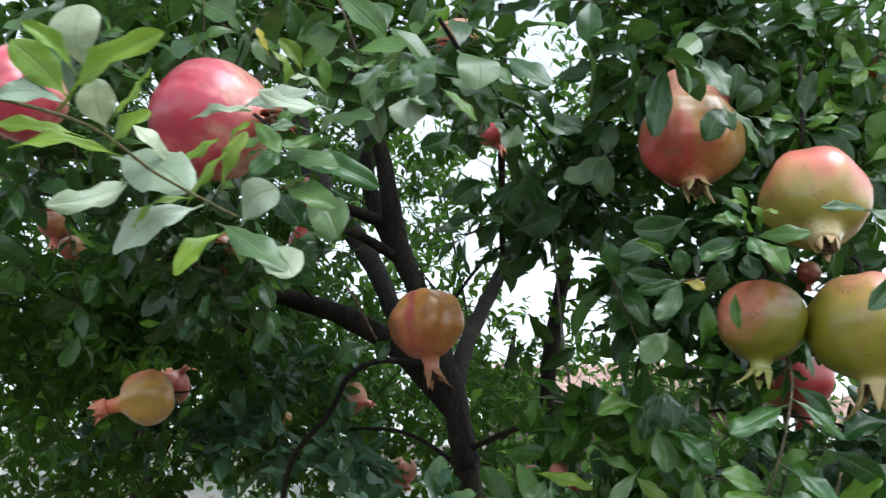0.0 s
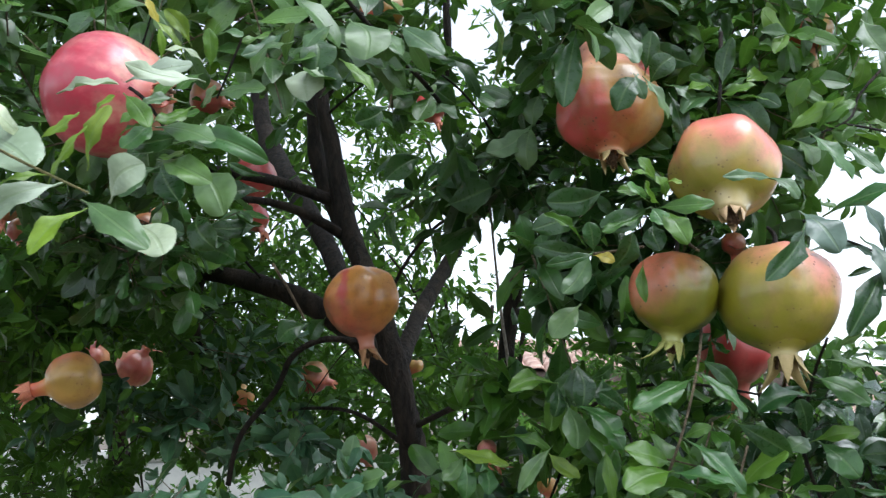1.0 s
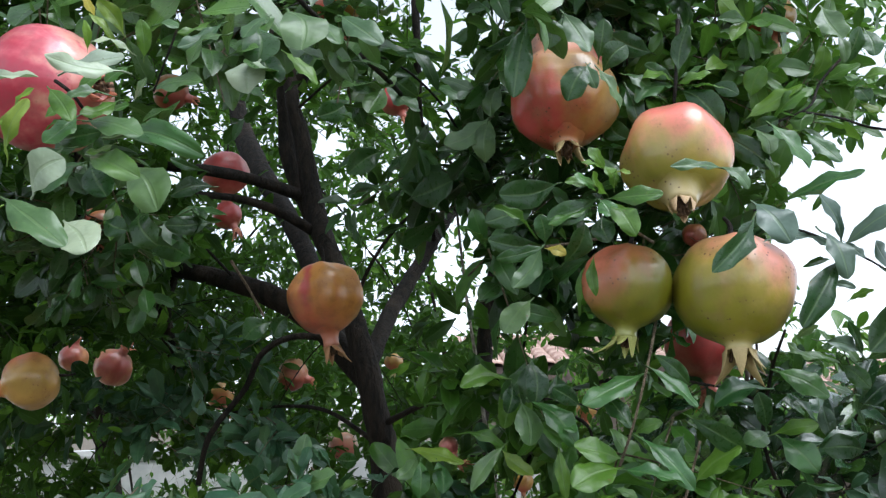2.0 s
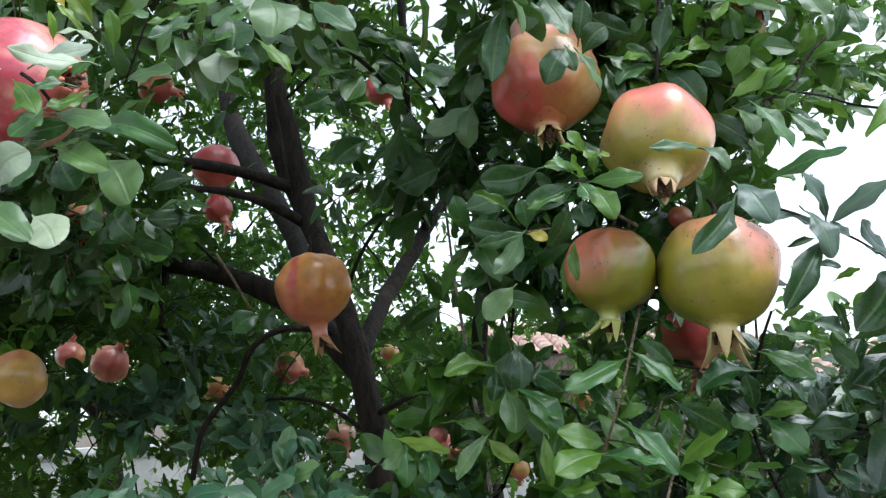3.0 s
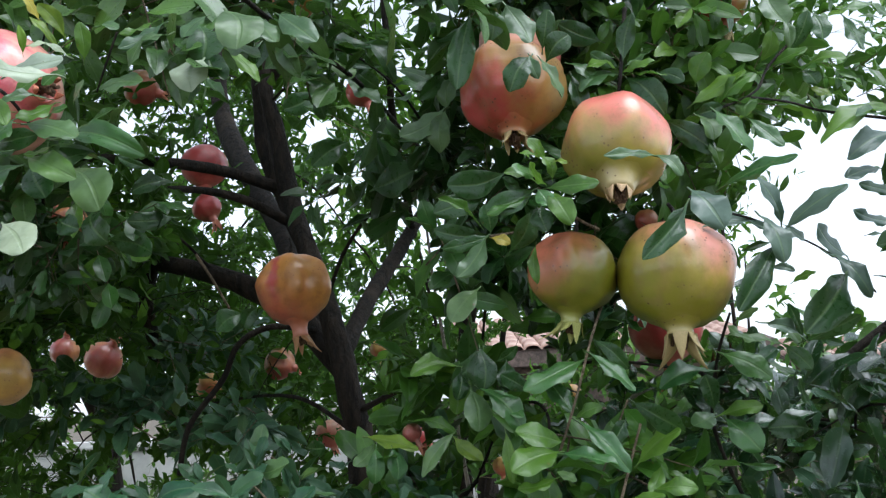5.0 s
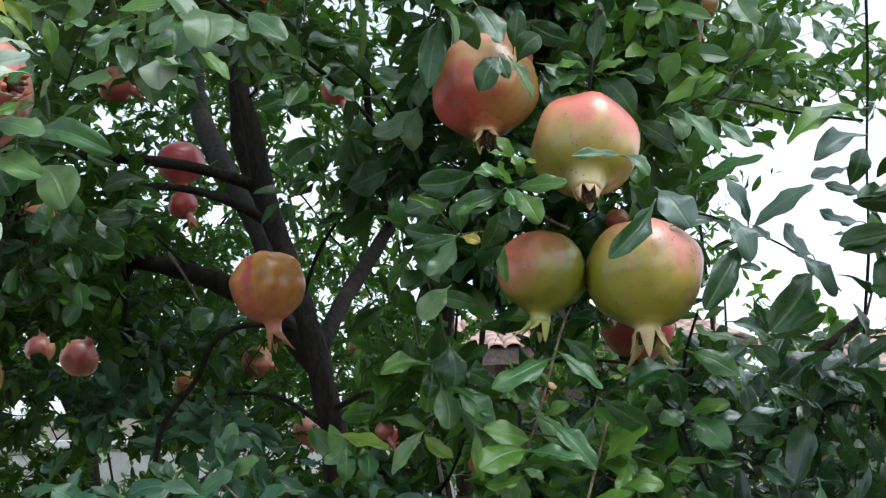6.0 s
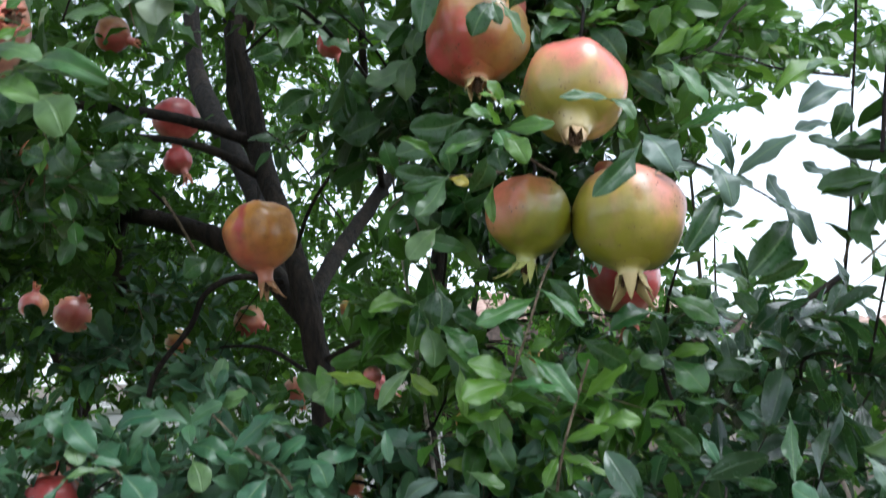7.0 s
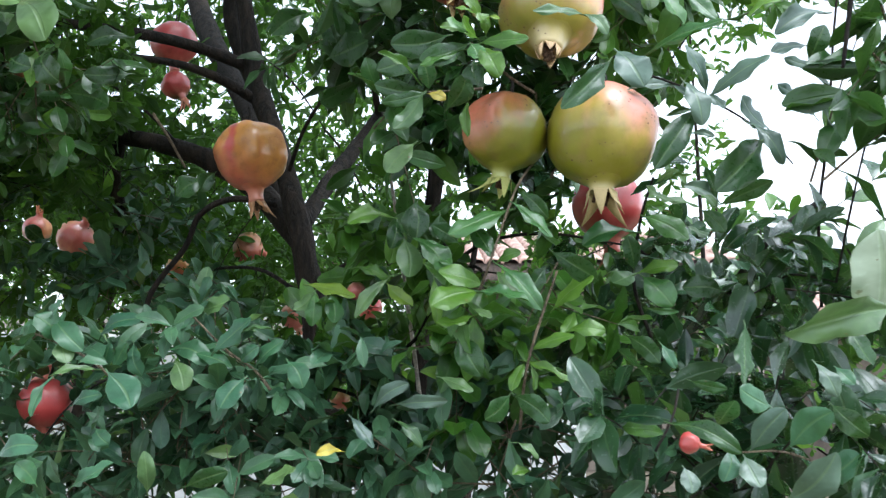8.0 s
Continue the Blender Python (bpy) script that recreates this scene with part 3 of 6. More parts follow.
def calyx_mesh(size, length, mat, flare, bore, end):
    """The short tube that the rind runs out into, open at its end; the mesh tells the rind from the crown."""
    bm = bmesh.new()
    rows = []

    def skin(r, out):
        return (0.48 * (1 - math.sqrt(max(0.0, 1 - 4 * (bore * r) ** 2))) - 0.0096 + out) * size / length

    outer = [(0.23, skin(0.23, 0.020), 0.0), (0.195, skin(0.195, 0.005), 0.0), (0.17, skin(0.17, -0.003), 0.05), (0.148, skin(0.148, -0.011), 0.2), (0.130, -0.15, 0.45),
             (0.114, -0.42, 0.7), (0.106 + 0.01 * flare, -0.72, 0.9), (0.10 + 0.04 * flare, -1.0, 1.0)]
    inner = [(0.085 + 0.04 * flare, -1.0, 1.0), (0.07, -0.6, 1.0), (0.05, -0.45, 1.0)]
    shades = []
    for r, z, share in outer + inner:
        shades += [share] * 20
        rows.append([bm.verts.new((bore * r * size * math.cos(a) * (1 + 0.05 * math.cos(3 * a + size * 90)), bore * r * size * math.sin(a), end + z * length)) for a in (2 * math.pi * k / 20 for k in range(20))])
    for a, b in zip(rows, rows[1:]):
        for k in range(20):
            bm.faces.new((a[k], b[k], b[(k + 1) % 20], a[(k + 1) % 20]))
    bm.faces.new(rows[-1])
    bmesh.ops.recalc_face_normals(bm, faces=bm.faces[:])
    mesh = finish("calyx", bm, mat)
    mesh.attributes.new("crown", "FLOAT", "POINT").data.foreach_set("value", shades)
    return mesh


def stamen_mesh(size, seed):
    bm = bmesh.new()
    rng = random.Random(seed)
    for i in range(14):
        a, r = rng.uniform(0, 6.28), size * 0.06 * rng.uniform(0.1, 1)
        m = Matrix.Translation((r * math.cos(a), r * math.sin(a), -rng.uniform(0.0, 0.05) * size)) @ pose(0, 0, 0, rng.uniform(-25, 25), rng.uniform(-25, 25), 0)
        bmesh.ops.create_cone(bm, cap_ends=True, segments=5, radius1=size * 0.016, radius2=size * 0.008, depth=size * 0.15, matrix=m)
    return finish("stamens", bm, STAMEN)


def pomegranate(centre, size, rind, label, calyx=(0, 0, -1), tube=0.20, lobe=0.20, curl=0.45, turn=0, sepal=None, lobes=1.0, neck=0.0, squat=0.96, stalk=0.25, bore=1.0, slim_neck=0.42, group="ripening pomegranates"):
    """A fruit about its centre; calyx: the way its crown points."""
    seed = round(abs(centre[0] * 131 + centre[2] * 71), 2)
    sepal = sepal or SEPAL
    fruit = new("pomegranate")
    down = Vector(calyx).normalized()
    fruit.matrix_basis = Matrix.Translation(centre) @ Vector((0, 0, 1)).rotation_difference(-down).to_matrix().to_4x4() @ pose(0, 0, 0, 0, 0, turn)
    tagged(fruit, label, "pomegranate", group)
    # the rind keeps upright axes of its own, so that its flush stays on its sunny side
    body = part("rind", rind_mesh(size, rind, lobes, neck, squat, seed, slim_neck), fruit)
    end = -size * 0.5 * squat * 0.98
    cup = part("calyx", calyx_mesh(size, size * tube, rind, curl, bore, end), fruit)
    tuft = part("stamen_tuft", stamen_mesh(size, seed), cup, "dry brown stamens", Matrix.Translation((0, 0, end - size * tube * 0.92)))
    tagged(tuft, kind="stuff")
    rim = size * bore * (0.096 + 0.04 * curl)
    for k in range(6):
        a = 2 * math.pi * k / 6 + 0.28 * math.sin(seed + k)
        m = Matrix.Translation((rim * math.cos(a), rim * math.sin(a), end - size * tube * 0.97)) @ Matrix.Rotation(a, 4, "Z") @ Matrix.Diagonal((*(size * lobe * s for s in (0.6 + (0.9 if curl > 0 else 0.2) * math.sin(5 * k + seed), 0.64 * bore, 0.85 + 0.25 * math.sin(3 * k + seed))), 1))
        part("sepal", SEPALS[(sepal.name, curl)], cup, m=m)
    top = size * 0.5 * squat * (0.96 + neck)
    stem = [(0, 0, top - 0.004, size * 0.034), (0.04 * size, 0.03 * size, top + size * stalk * 0.5, size * 0.022), (0.02 * size, 0.12 * size, top + size * stalk, size * 0.018)]
    part("stalk", limb_mesh("stalk", stem, BARK, 8, 3), fruit)
    return fruit


# ---- setting ----
def ground():
    bm = bmesh.new()
    for i in range(61):
        for j in range(61):
            x, y = (i - 30) / 30, (j - 30) / 30
            x, y = 900 * x * abs(x) ** 1.5, 900 * y * abs(y) ** 1.5
            near = max(0.0, 1 - math.hypot(x, y) / 30)
            bm.verts.new((x, y, 0.06 * near * noise.noise(Vector((x, y, 0)) * 0.8)))
    bm.verts.ensure_lookup_table()
    for i in range(60):
        for j in range(60):
            a = i * 61 + j
            bm.faces.new((bm.verts[a], bm.verts[a + 61], bm.verts[a + 62], bm.verts[a + 1]))
    tagged(new("ground", finish("ground", bm, SOIL)), "bare brown soil of the yard under the trees", "ground", kind="structure")


ground()


def garden_wall(centre, size):
    wall = new("garden_wall")
    wall.matrix_basis = pose(centre[0], centre[1], 0, 0, 0, 2)
    tagged(wall, "whitewashed low yard wall with worn coping", "wall", kind="structure")
    part("wall_body", box_mesh("wall_body", size, PLASTER, 0.015), wall, m=pose(0, 0, size[2] / 2))
    part("coping", box_mesh("coping", (size[0] + 0.02, size[1] + 0.015, 0.06), PLASTER, 0.025), wall, "", pose(0, 0, size[2] + 0.034))


garden_wall((-2.0, 5.2), (6.2, 0.22, 1.40))


def tile_mesh(width, length):
    """A half-round clay roof tile, arched, with thickness, along +y."""
    bm = bmesh.new()
    rows = []
    for y, grow in ((0, 1.0), (length, 0.85)):
        ring = []
        for r in (width / 2, width / 2 - 0.014):
            for k in range(7):
                a = math.pi * k / 6
                ring.append(bm.verts.new((grow * r * math.cos(a), y, grow * 0.55 * r * math.sin(a))))
        rows.append(ring)
    a, b = rows
    for k in range(6):
        bm.faces.new((a[k], a[k + 1], b[k + 1], b[k]))
        bm.faces.new((a[7 + k], b[7 + k], b[8 + k], a[8 + k]))
        bm.faces.new((a[k], a[7 + k], a[8 + k], a[k + 1]))
        bm.faces.new((b[k], b[k + 1], b[8 + k], b[7 + k]))
    bmesh.ops.recalc_face_normals(bm, faces=bm.faces[:])
    return finish("tile", bm, CLAY)


def cottage(corner, width, depth, eave, ridge, label):
    """A low house: walls, a tiled slope towards the yard, an eave board, a door and a window. corner: its front left foot."""
    house = new("house")
    house.matrix_basis = pose(corner[0], corner[1], 0)
    tagged(house, label, "house")
    part("wall", box_mesh("wall", (width, depth, eave), BRICKWORK, 0.01), house, m=pose(width / 2, depth / 2, eave / 2))
    slope = math.atan2(ridge - eave, depth + 0.35)
    run = math.hypot(ridge - eave, depth + 0.35)
    deck = part("roof", box_mesh("roof", (width + 0.5, run, 0.06), TIMBER, 0.01), house, "clay-tiled lean-to roof", pose(width / 2, depth / 2 - 0.17, (eave + ridge) / 2 + 0.03, math.degrees(slope)))
    part("eave_board", box_mesh("eave_board", (width + 0.5, 0.03, 0.14), TIMBER, 0.005), house, m=pose(width / 2, -0.36, eave - 0.03))
    door = part("door", box_mesh("door", (0.85, 0.05, min(1.95, eave - 0.1)), TIMBER, 0.01), house, m=pose(width * 0.3, -0.012, min(1.95, eave - 0.1) / 2))
    part("handle", box_mesh("handle", (0.03, 0.05, 0.12), CLAY, 0.004), door, m=pose(0.34, -0.04, 0))
    tile = tile_mesh(0.17, 0.34)
    across, along = int((width + 0.4) / 0.165), int(run / 0.29) + 1
    for j in range(min(along, 290 // across)):
        for i in range(across):
            wob = noise.noise(Vector((i * 0.9, j * 1.3, corner[0])))
            part("tile", tile, deck, m=pose(-width / 2 - 0.15 + i * 0.165, -run / 2 - 0.04 + j * 0.29, 0.035 + 0.006 * wob, 3.5, 2 * wob, 1.5 * wob))
    return house


cottage((0.511, 9.105, 1.969), 2.6, 1.9, 1.98, 2.42, "low house with a faded clay-tile roof")
cottage((3.826, 8.002, 1.348), 3.0, 1.8, 1.42, 1.95, "low shed with a pinkish clay-tile roof")

# ---- the pomegranate tree ----
tree = tagged(new("pomegranate_tree"), "leafy pomegranate tree with several knotty stems coloured near black", "tree")
tree.matrix_basis = pose(0.10, 1.36, 0)
HOME = tree.matrix_basis.inverted()


SPINE = []


def wood(name, points, mat=BARK, sides=12, seed=0, knots=0.10, label=""):
    if mat is BARK and name in ("trunk", "stem", "limb"):
        SPINE.extend(glide([(*p, r) for p, r in points], 5)[:, :3].tolist())
    return part(name, limb_mesh(name, [(*p, r) for p, r in points], mat, sides, 7, knots, seed), tree, label, HOME)


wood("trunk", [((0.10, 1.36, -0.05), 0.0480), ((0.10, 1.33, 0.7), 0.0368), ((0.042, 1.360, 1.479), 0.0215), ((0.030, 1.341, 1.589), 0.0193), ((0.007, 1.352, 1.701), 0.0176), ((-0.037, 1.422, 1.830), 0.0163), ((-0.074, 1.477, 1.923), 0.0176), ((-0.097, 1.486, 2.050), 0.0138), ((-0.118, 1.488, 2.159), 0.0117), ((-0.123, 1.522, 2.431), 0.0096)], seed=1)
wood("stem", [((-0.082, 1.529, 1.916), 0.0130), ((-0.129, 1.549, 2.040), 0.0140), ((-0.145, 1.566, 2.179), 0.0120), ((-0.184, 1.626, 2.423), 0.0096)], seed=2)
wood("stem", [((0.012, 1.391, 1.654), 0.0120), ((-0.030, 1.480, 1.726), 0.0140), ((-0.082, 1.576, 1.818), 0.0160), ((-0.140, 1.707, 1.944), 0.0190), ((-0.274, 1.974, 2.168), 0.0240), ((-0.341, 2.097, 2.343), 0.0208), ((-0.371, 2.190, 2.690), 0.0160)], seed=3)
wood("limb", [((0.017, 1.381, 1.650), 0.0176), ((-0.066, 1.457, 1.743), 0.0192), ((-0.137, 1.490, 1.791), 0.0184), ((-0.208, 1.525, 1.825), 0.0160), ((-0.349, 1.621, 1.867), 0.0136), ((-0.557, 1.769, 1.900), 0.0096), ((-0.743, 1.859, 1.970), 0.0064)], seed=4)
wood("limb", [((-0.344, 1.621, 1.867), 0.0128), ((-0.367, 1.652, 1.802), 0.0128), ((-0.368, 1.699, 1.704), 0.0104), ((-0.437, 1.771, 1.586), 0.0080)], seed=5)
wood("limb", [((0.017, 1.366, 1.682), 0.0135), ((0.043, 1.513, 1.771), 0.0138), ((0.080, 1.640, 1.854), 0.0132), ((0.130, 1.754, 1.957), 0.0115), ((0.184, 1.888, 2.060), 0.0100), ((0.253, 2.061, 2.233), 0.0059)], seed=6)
wood("branch", [((-0.096, 1.491, 1.960), 0.0101), ((-0.171, 1.448, 1.980), 0.0094), ((-0.232, 1.377, 1.978), 0.0086), ((-0.306, 1.299, 1.968), 0.0070), ((-0.360, 1.200, 1.955), 0.0055)], seed=7)
wood("branch", [((-0.065, 1.473, 1.890), 0.0094), ((-0.127, 1.427, 1.922), 0.0078), ((-0.183, 1.385, 1.934), 0.0062), ((-0.232, 1.306, 1.922), 0.0047)], seed=8)
wood("branch", [((-0.029, 1.401, 1.715), 0.0051), ((-0.092, 1.380, 1.722), 0.0048), ((-0.140, 1.374, 1.698), 0.0044), ((-0.169, 1.393, 1.647), 0.0044), ((-0.225, 1.415, 1.580), 0.0042), ((-0.245, 1.437, 1.510), 0.0044)], seed=9)
wood("branch", [((0.021, 1.354, 1.570), 0.004), ((-0.050, 1.408, 1.613), 0.0032), ((-0.135, 1.509, 1.623), 0.0026), ((-0.253, 1.663, 1.616), 0.002)], sides=8, seed=10)
wood("branch", [((0.116, 1.731, 1.914), 0.007), ((0.103, 1.544, 1.998), 0.006), ((0.096, 1.429, 2.079), 0.006), ((0.096, 1.362, 2.173), 0.006), ((0.093, 1.343, 2.284), 0.006)], seed=11)
wood("branch", [((0.644, 0.988, 1.667), 0.005), ((0.595, 0.995, 1.632), 0.0045), ((0.567, 1.000, 1.604), 0.004), ((0.552, 1.037, 1.567), 0.003)], sides=8, seed=12)
wood("branch", [((0.173, 1.593, 2.007), 0.0027), ((0.122, 1.293, 1.984), 0.0027), ((0.076, 1.041, 1.974), 0.0027), ((0.024, 0.793, 1.942), 0.0023), ((-0.003, 0.693, 1.940), 0.0018)], sides=8, seed=13)
wood("shoot", [((0.143, 1.165, 1.874), 0.0016), ((0.153, 1.176, 1.752), 0.0019), ((0.163, 1.189, 1.674), 0.0023), ((0.172, 1.202, 1.596), 0.0026), ((0.187, 1.221, 1.483), 0.0028), ((0.200, 1.150, 1.378), 0.003), ((0.212, 1.168, 1.277), 0.0034)], PALE_BARK, 6, 14, label="pale straight shoot")
wood("shoot", [((-0.110, 1.026, 1.776), 0.0016), ((-0.093, 1.030, 1.748), 0.0016), ((-0.075, 1.036, 1.714), 0.0014)], TWIG, 6, 15)
wood("shoot", [((0.305, 0.815, 1.686), 0.0012), ((0.277, 0.731, 1.647), 0.0011), ((0.257, 0.709, 1.596), 0.0010), ((0.244, 0.715, 1.560), 0.0012)], TWIG, 6, 17)
wood("shoot", [((0.496, 0.583, 1.788), 0.002), ((0.490, 0.587, 1.746), 0.0019), ((0.485, 0.589, 1.708), 0.0014)], BARK, 6, 19)
wood("shoot", [((0.619, 0.850, 2.002), 0.0016), ((0.618, 0.867, 1.903), 0.0015), ((0.613, 0.881, 1.815), 0.0014), ((0.611, 0.895, 1.727), 0.0016), ((0.613, 0.929, 1.641), 0.0018), ((0.632, 0.974, 1.549), 0.002)], BARK, 6, 20)
wood("shoot", [((0.428, 0.867, 1.497), 0.0020), ((0.401, 0.855, 1.567), 0.0018), ((0.400, 0.825, 1.625), 0.0015), ((0.407, 0.798, 1.665), 0.0012)], BARK, 6, 21)
wood("shoot", [((-0.250, 0.452, 1.781), 0.0011), ((-0.188, 0.456, 1.764), 0.0010), ((-0.156, 0.481, 1.744), 0.0009), ((-0.117, 0.505, 1.726), 0.0007)], TWIG_GREEN, 6, 22)
wood("shoot", [((0.351, 0.690, 1.745), 0.0013), ((0.363, 0.700, 1.738), 0.0012), ((0.407, 0.735, 1.736), 0.0011), ((0.449, 0.760, 1.726), 0.0010), ((0.484, 0.775, 1.712), 0.0009), ((0.514, 0.790, 1.695), 0.0008), ((0.535, 0.800, 1.677), 0.0007)], BARK, 6, 50)
wood("shoot", [((0.239, 0.700, 1.759), 0.0012), ((0.251, 0.715, 1.752), 0.0013), ((0.276, 0.750, 1.743), 0.0014), ((0.299, 0.790, 1.741), 0.0016)], TWIG, 6, 51)
wood("shoot", [((0.204, 0.765, 1.735), 0.0011), ((0.227, 0.780, 1.740), 0.0012), ((0.254, 0.800, 1.747), 0.0014)], TWIG, 6, 52)
wood("shoot", [((0.328, 0.800, 1.867), 0.0016), ((0.331, 0.800, 1.886), 0.0018), ((0.337, 0.810, 1.917), 0.0020), ((0.346, 0.830, 1.958), 0.0022)], BARK, 6, 53)
wood("shoot", [((0.410, 0.800, 1.845), 0.0011), ((0.460, 0.830, 1.871), 0.0012), ((0.487, 0.860, 1.906), 0.0014), ((0.529, 0.880, 1.947), 0.0016)], BARK, 6, 54)
wood("shoot", [((0.451, 0.820, 1.863), 0.0011), ((0.503, 0.860, 1.869), 0.0012), ((0.543, 0.880, 1.865), 0.0013), ((0.572, 0.800, 1.830), 0.0015)], BARK, 6, 55)
wood("shoot", [((-0.070, 0.660, 1.883), 0.0008), ((-0.083, 0.670, 1.857), 0.0008), ((-0.092, 0.680, 1.844), 0.0007)], BARK, 6, 56)
wood("shoot", [((-0.131, 0.600, 1.823), 0.0014), ((-0.119, 0.600, 1.813), 0.0013), ((-0.109, 0.610, 1.797), 0.0010)], BARK, 6, 57)
wood("shoot", [((-0.139, 0.790, 1.529), 0.0009), ((-0.108, 0.785, 1.517), 0.0011), ((-0.081, 0.780, 1.502), 0.0013), ((-0.056, 0.770, 1.484), 0.0015)], TWIG, 6, 58)
wood("shoot", [((-0.002, 0.790, 1.543), 0.0009), ((0.031, 0.775, 1.514), 0.0011), ((0.057, 0.765, 1.497), 0.0013), ((0.071, 0.760, 1.481), 0.0015)], TWIG, 6, 59)
wood("shoot", [((0.309, 0.730, 1.578), 0.0011), ((0.284, 0.725, 1.505), 0.0012), ((0.278, 0.740, 1.449), 0.0014)], TWIG, 6, 60)
wood("shoot", [((0.354, 0.600, 1.451), 0.0011), ((0.366, 0.600, 1.473), 0.0010), ((0.376, 0.620, 1.490), 0.0010)], BARK, 6, 61)
wood("shoot", [((0.399, 0.565, 1.455), 0.0006), ((0.430, 0.570, 1.454), 0.0008), ((0.462, 0.570, 1.442), 0.0008)], TWIG, 6, 62)

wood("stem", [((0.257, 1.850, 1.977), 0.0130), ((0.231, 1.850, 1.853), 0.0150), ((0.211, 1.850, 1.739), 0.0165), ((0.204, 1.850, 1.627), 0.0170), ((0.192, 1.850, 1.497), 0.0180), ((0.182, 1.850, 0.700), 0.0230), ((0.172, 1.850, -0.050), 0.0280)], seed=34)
# unseen limbs added to bear the shading canopy overhead
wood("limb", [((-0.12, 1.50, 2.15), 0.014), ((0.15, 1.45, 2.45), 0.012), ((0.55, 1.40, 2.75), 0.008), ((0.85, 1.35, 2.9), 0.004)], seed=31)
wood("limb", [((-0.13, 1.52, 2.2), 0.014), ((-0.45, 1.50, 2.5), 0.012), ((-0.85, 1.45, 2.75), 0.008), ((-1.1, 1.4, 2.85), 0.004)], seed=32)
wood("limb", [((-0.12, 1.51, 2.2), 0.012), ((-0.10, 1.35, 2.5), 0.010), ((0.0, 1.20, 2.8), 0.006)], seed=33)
NEAR, SUNLIT, PALE, MID, LOW, SHADED, SKIRT = (Crown() for _ in range(7))
COUNT = [0]


FLAT, DOWN = (0.10, -0.95, 0.30), (0.05, -0.98, -0.15)


def one_leaf(base, tip, wide=0.4, mat=LEAF, lie=None):
    """A single leaf from its stalk end to its tip; wide: its width by its length."""
    base, tip = Vector(base), Vector(tip)
    k = COUNT[0]
    ahead = (tip - base).normalized()
    up = Vector(lie or LEAF_LIE.get(mat.name, (0.05, -0.70, 0.70)))
    if lie is None:
        up += Vector((0.32 * math.sin(k * 2.4), 0.15 * math.sin(k * 5.1), 0.22 * math.cos(k * 1.7)))
    up = (up - ahead * up.dot(ahead)).normalized()
    size = (tip - base).length
    turn = Matrix((ahead.cross(up), ahead, up)).transposed().to_4x4()
    part("leaf", LEAF_MESHES[mat.name][k * 3 % 7], tree, m=HOME @ Matrix.Translation(base) @ turn @ Matrix.Diagonal((size * wide / 0.4, size, size, 1)))
    COUNT[0] += 1


# knobbly fruit
one_leaf((0.196, 0.757, 1.925), (0.182, 0.750, 1.858), 0.34)
one_leaf((0.212, 0.752, 1.932), (0.213, 0.748, 1.899), 0.56)
one_leaf((0.227, 0.760, 1.932), (0.219, 0.757, 1.904), 0.49)
one_leaf((0.227, 0.750, 1.931), (0.245, 0.742, 1.893), 0.58, LEAF_PALE, lie=FLAT)
one_leaf((0.246, 0.756, 1.886), (0.226, 0.748, 1.853), 0.59)
one_leaf((0.245, 0.755, 1.887), (0.251, 0.750, 1.864), 0.50, LEAF_PALE)
one_leaf((0.255, 0.757, 1.884), (0.269, 0.750, 1.846), 0.36, LEAF_PALE)
one_leaf((0.259, 0.775, 1.900), (0.265, 0.770, 1.934), 0.52)
one_leaf((0.261, 0.770, 1.886), (0.281, 0.765, 1.908), 0.71)
one_leaf((0.327, 0.860, 1.939), (0.286, 0.850, 1.954), 0.51)
# over the top fruit
one_leaf((0.334, 0.800, 1.897), (0.344, 0.795, 1.938), 0.41)
one_leaf((0.329, 0.800, 1.886), (0.298, 0.785, 1.885), 0.53, LEAF_YOUNG)
one_leaf((0.328, 0.800, 1.883), (0.291, 0.780, 1.861), 0.51, LEAF_PALE)
one_leaf((0.333, 0.800, 1.885), (0.359, 0.785, 1.888), 0.52, LEAF_YOUNG)
one_leaf((0.334, 0.800, 1.882), (0.367, 0.780, 1.873), 0.44, LEAF_YOUNG)
one_leaf((0.336, 0.800, 1.879), (0.362, 0.780, 1.837), 0.47)
one_leaf((0.331, 0.810, 1.894), (0.306, 0.805, 1.906), 0.48)
one_leaf((0.336, 0.800, 1.891), (0.357, 0.790, 1.900), 0.31, LEAF_PALE)
one_leaf((0.285, 0.800, 1.895), (0.307, 0.790, 1.873), 0.47, LEAF_PALE)
one_leaf((0.287, 0.800, 1.884), (0.295, 0.795, 1.845), 0.48)
one_leaf((0.278, 0.840, 1.868), (0.292, 0.835, 1.846), 0.80)
# rosette beside the top fruit
one_leaf((0.248, 0.720, 1.786), (0.235, 0.715, 1.803), 0.70, LEAF_YOUNG)
one_leaf((0.242, 0.705, 1.784), (0.226, 0.700, 1.787), 0.51, LEAF_YOUNG)
one_leaf((0.238, 0.700, 1.768), (0.219, 0.690, 1.775), 0.62, LEAF_MID)
one_leaf((0.245, 0.700, 1.762), (0.232, 0.685, 1.776), 0.56, LEAF_YOUNG)
one_leaf((0.251, 0.705, 1.767), (0.244, 0.700, 1.784), 0.74, LEAF_YOUNG)
one_leaf((0.251, 0.700, 1.779), (0.261, 0.690, 1.775), 0.44, LEAF_YOUNG)
one_leaf((0.238, 0.710, 1.767), (0.214, 0.705, 1.774), 0.52, LEAF_YOUNG)
one_leaf((0.247, 0.700, 1.759), (0.283, 0.685, 1.758), 0.42, LEAF_YOUNG, lie=FLAT)
one_leaf((0.236, 0.705, 1.759), (0.198, 0.695, 1.743), 0.43)
one_leaf((0.234, 0.700, 1.754), (0.198, 0.690, 1.738), 0.25, LEAF_YOUNG)
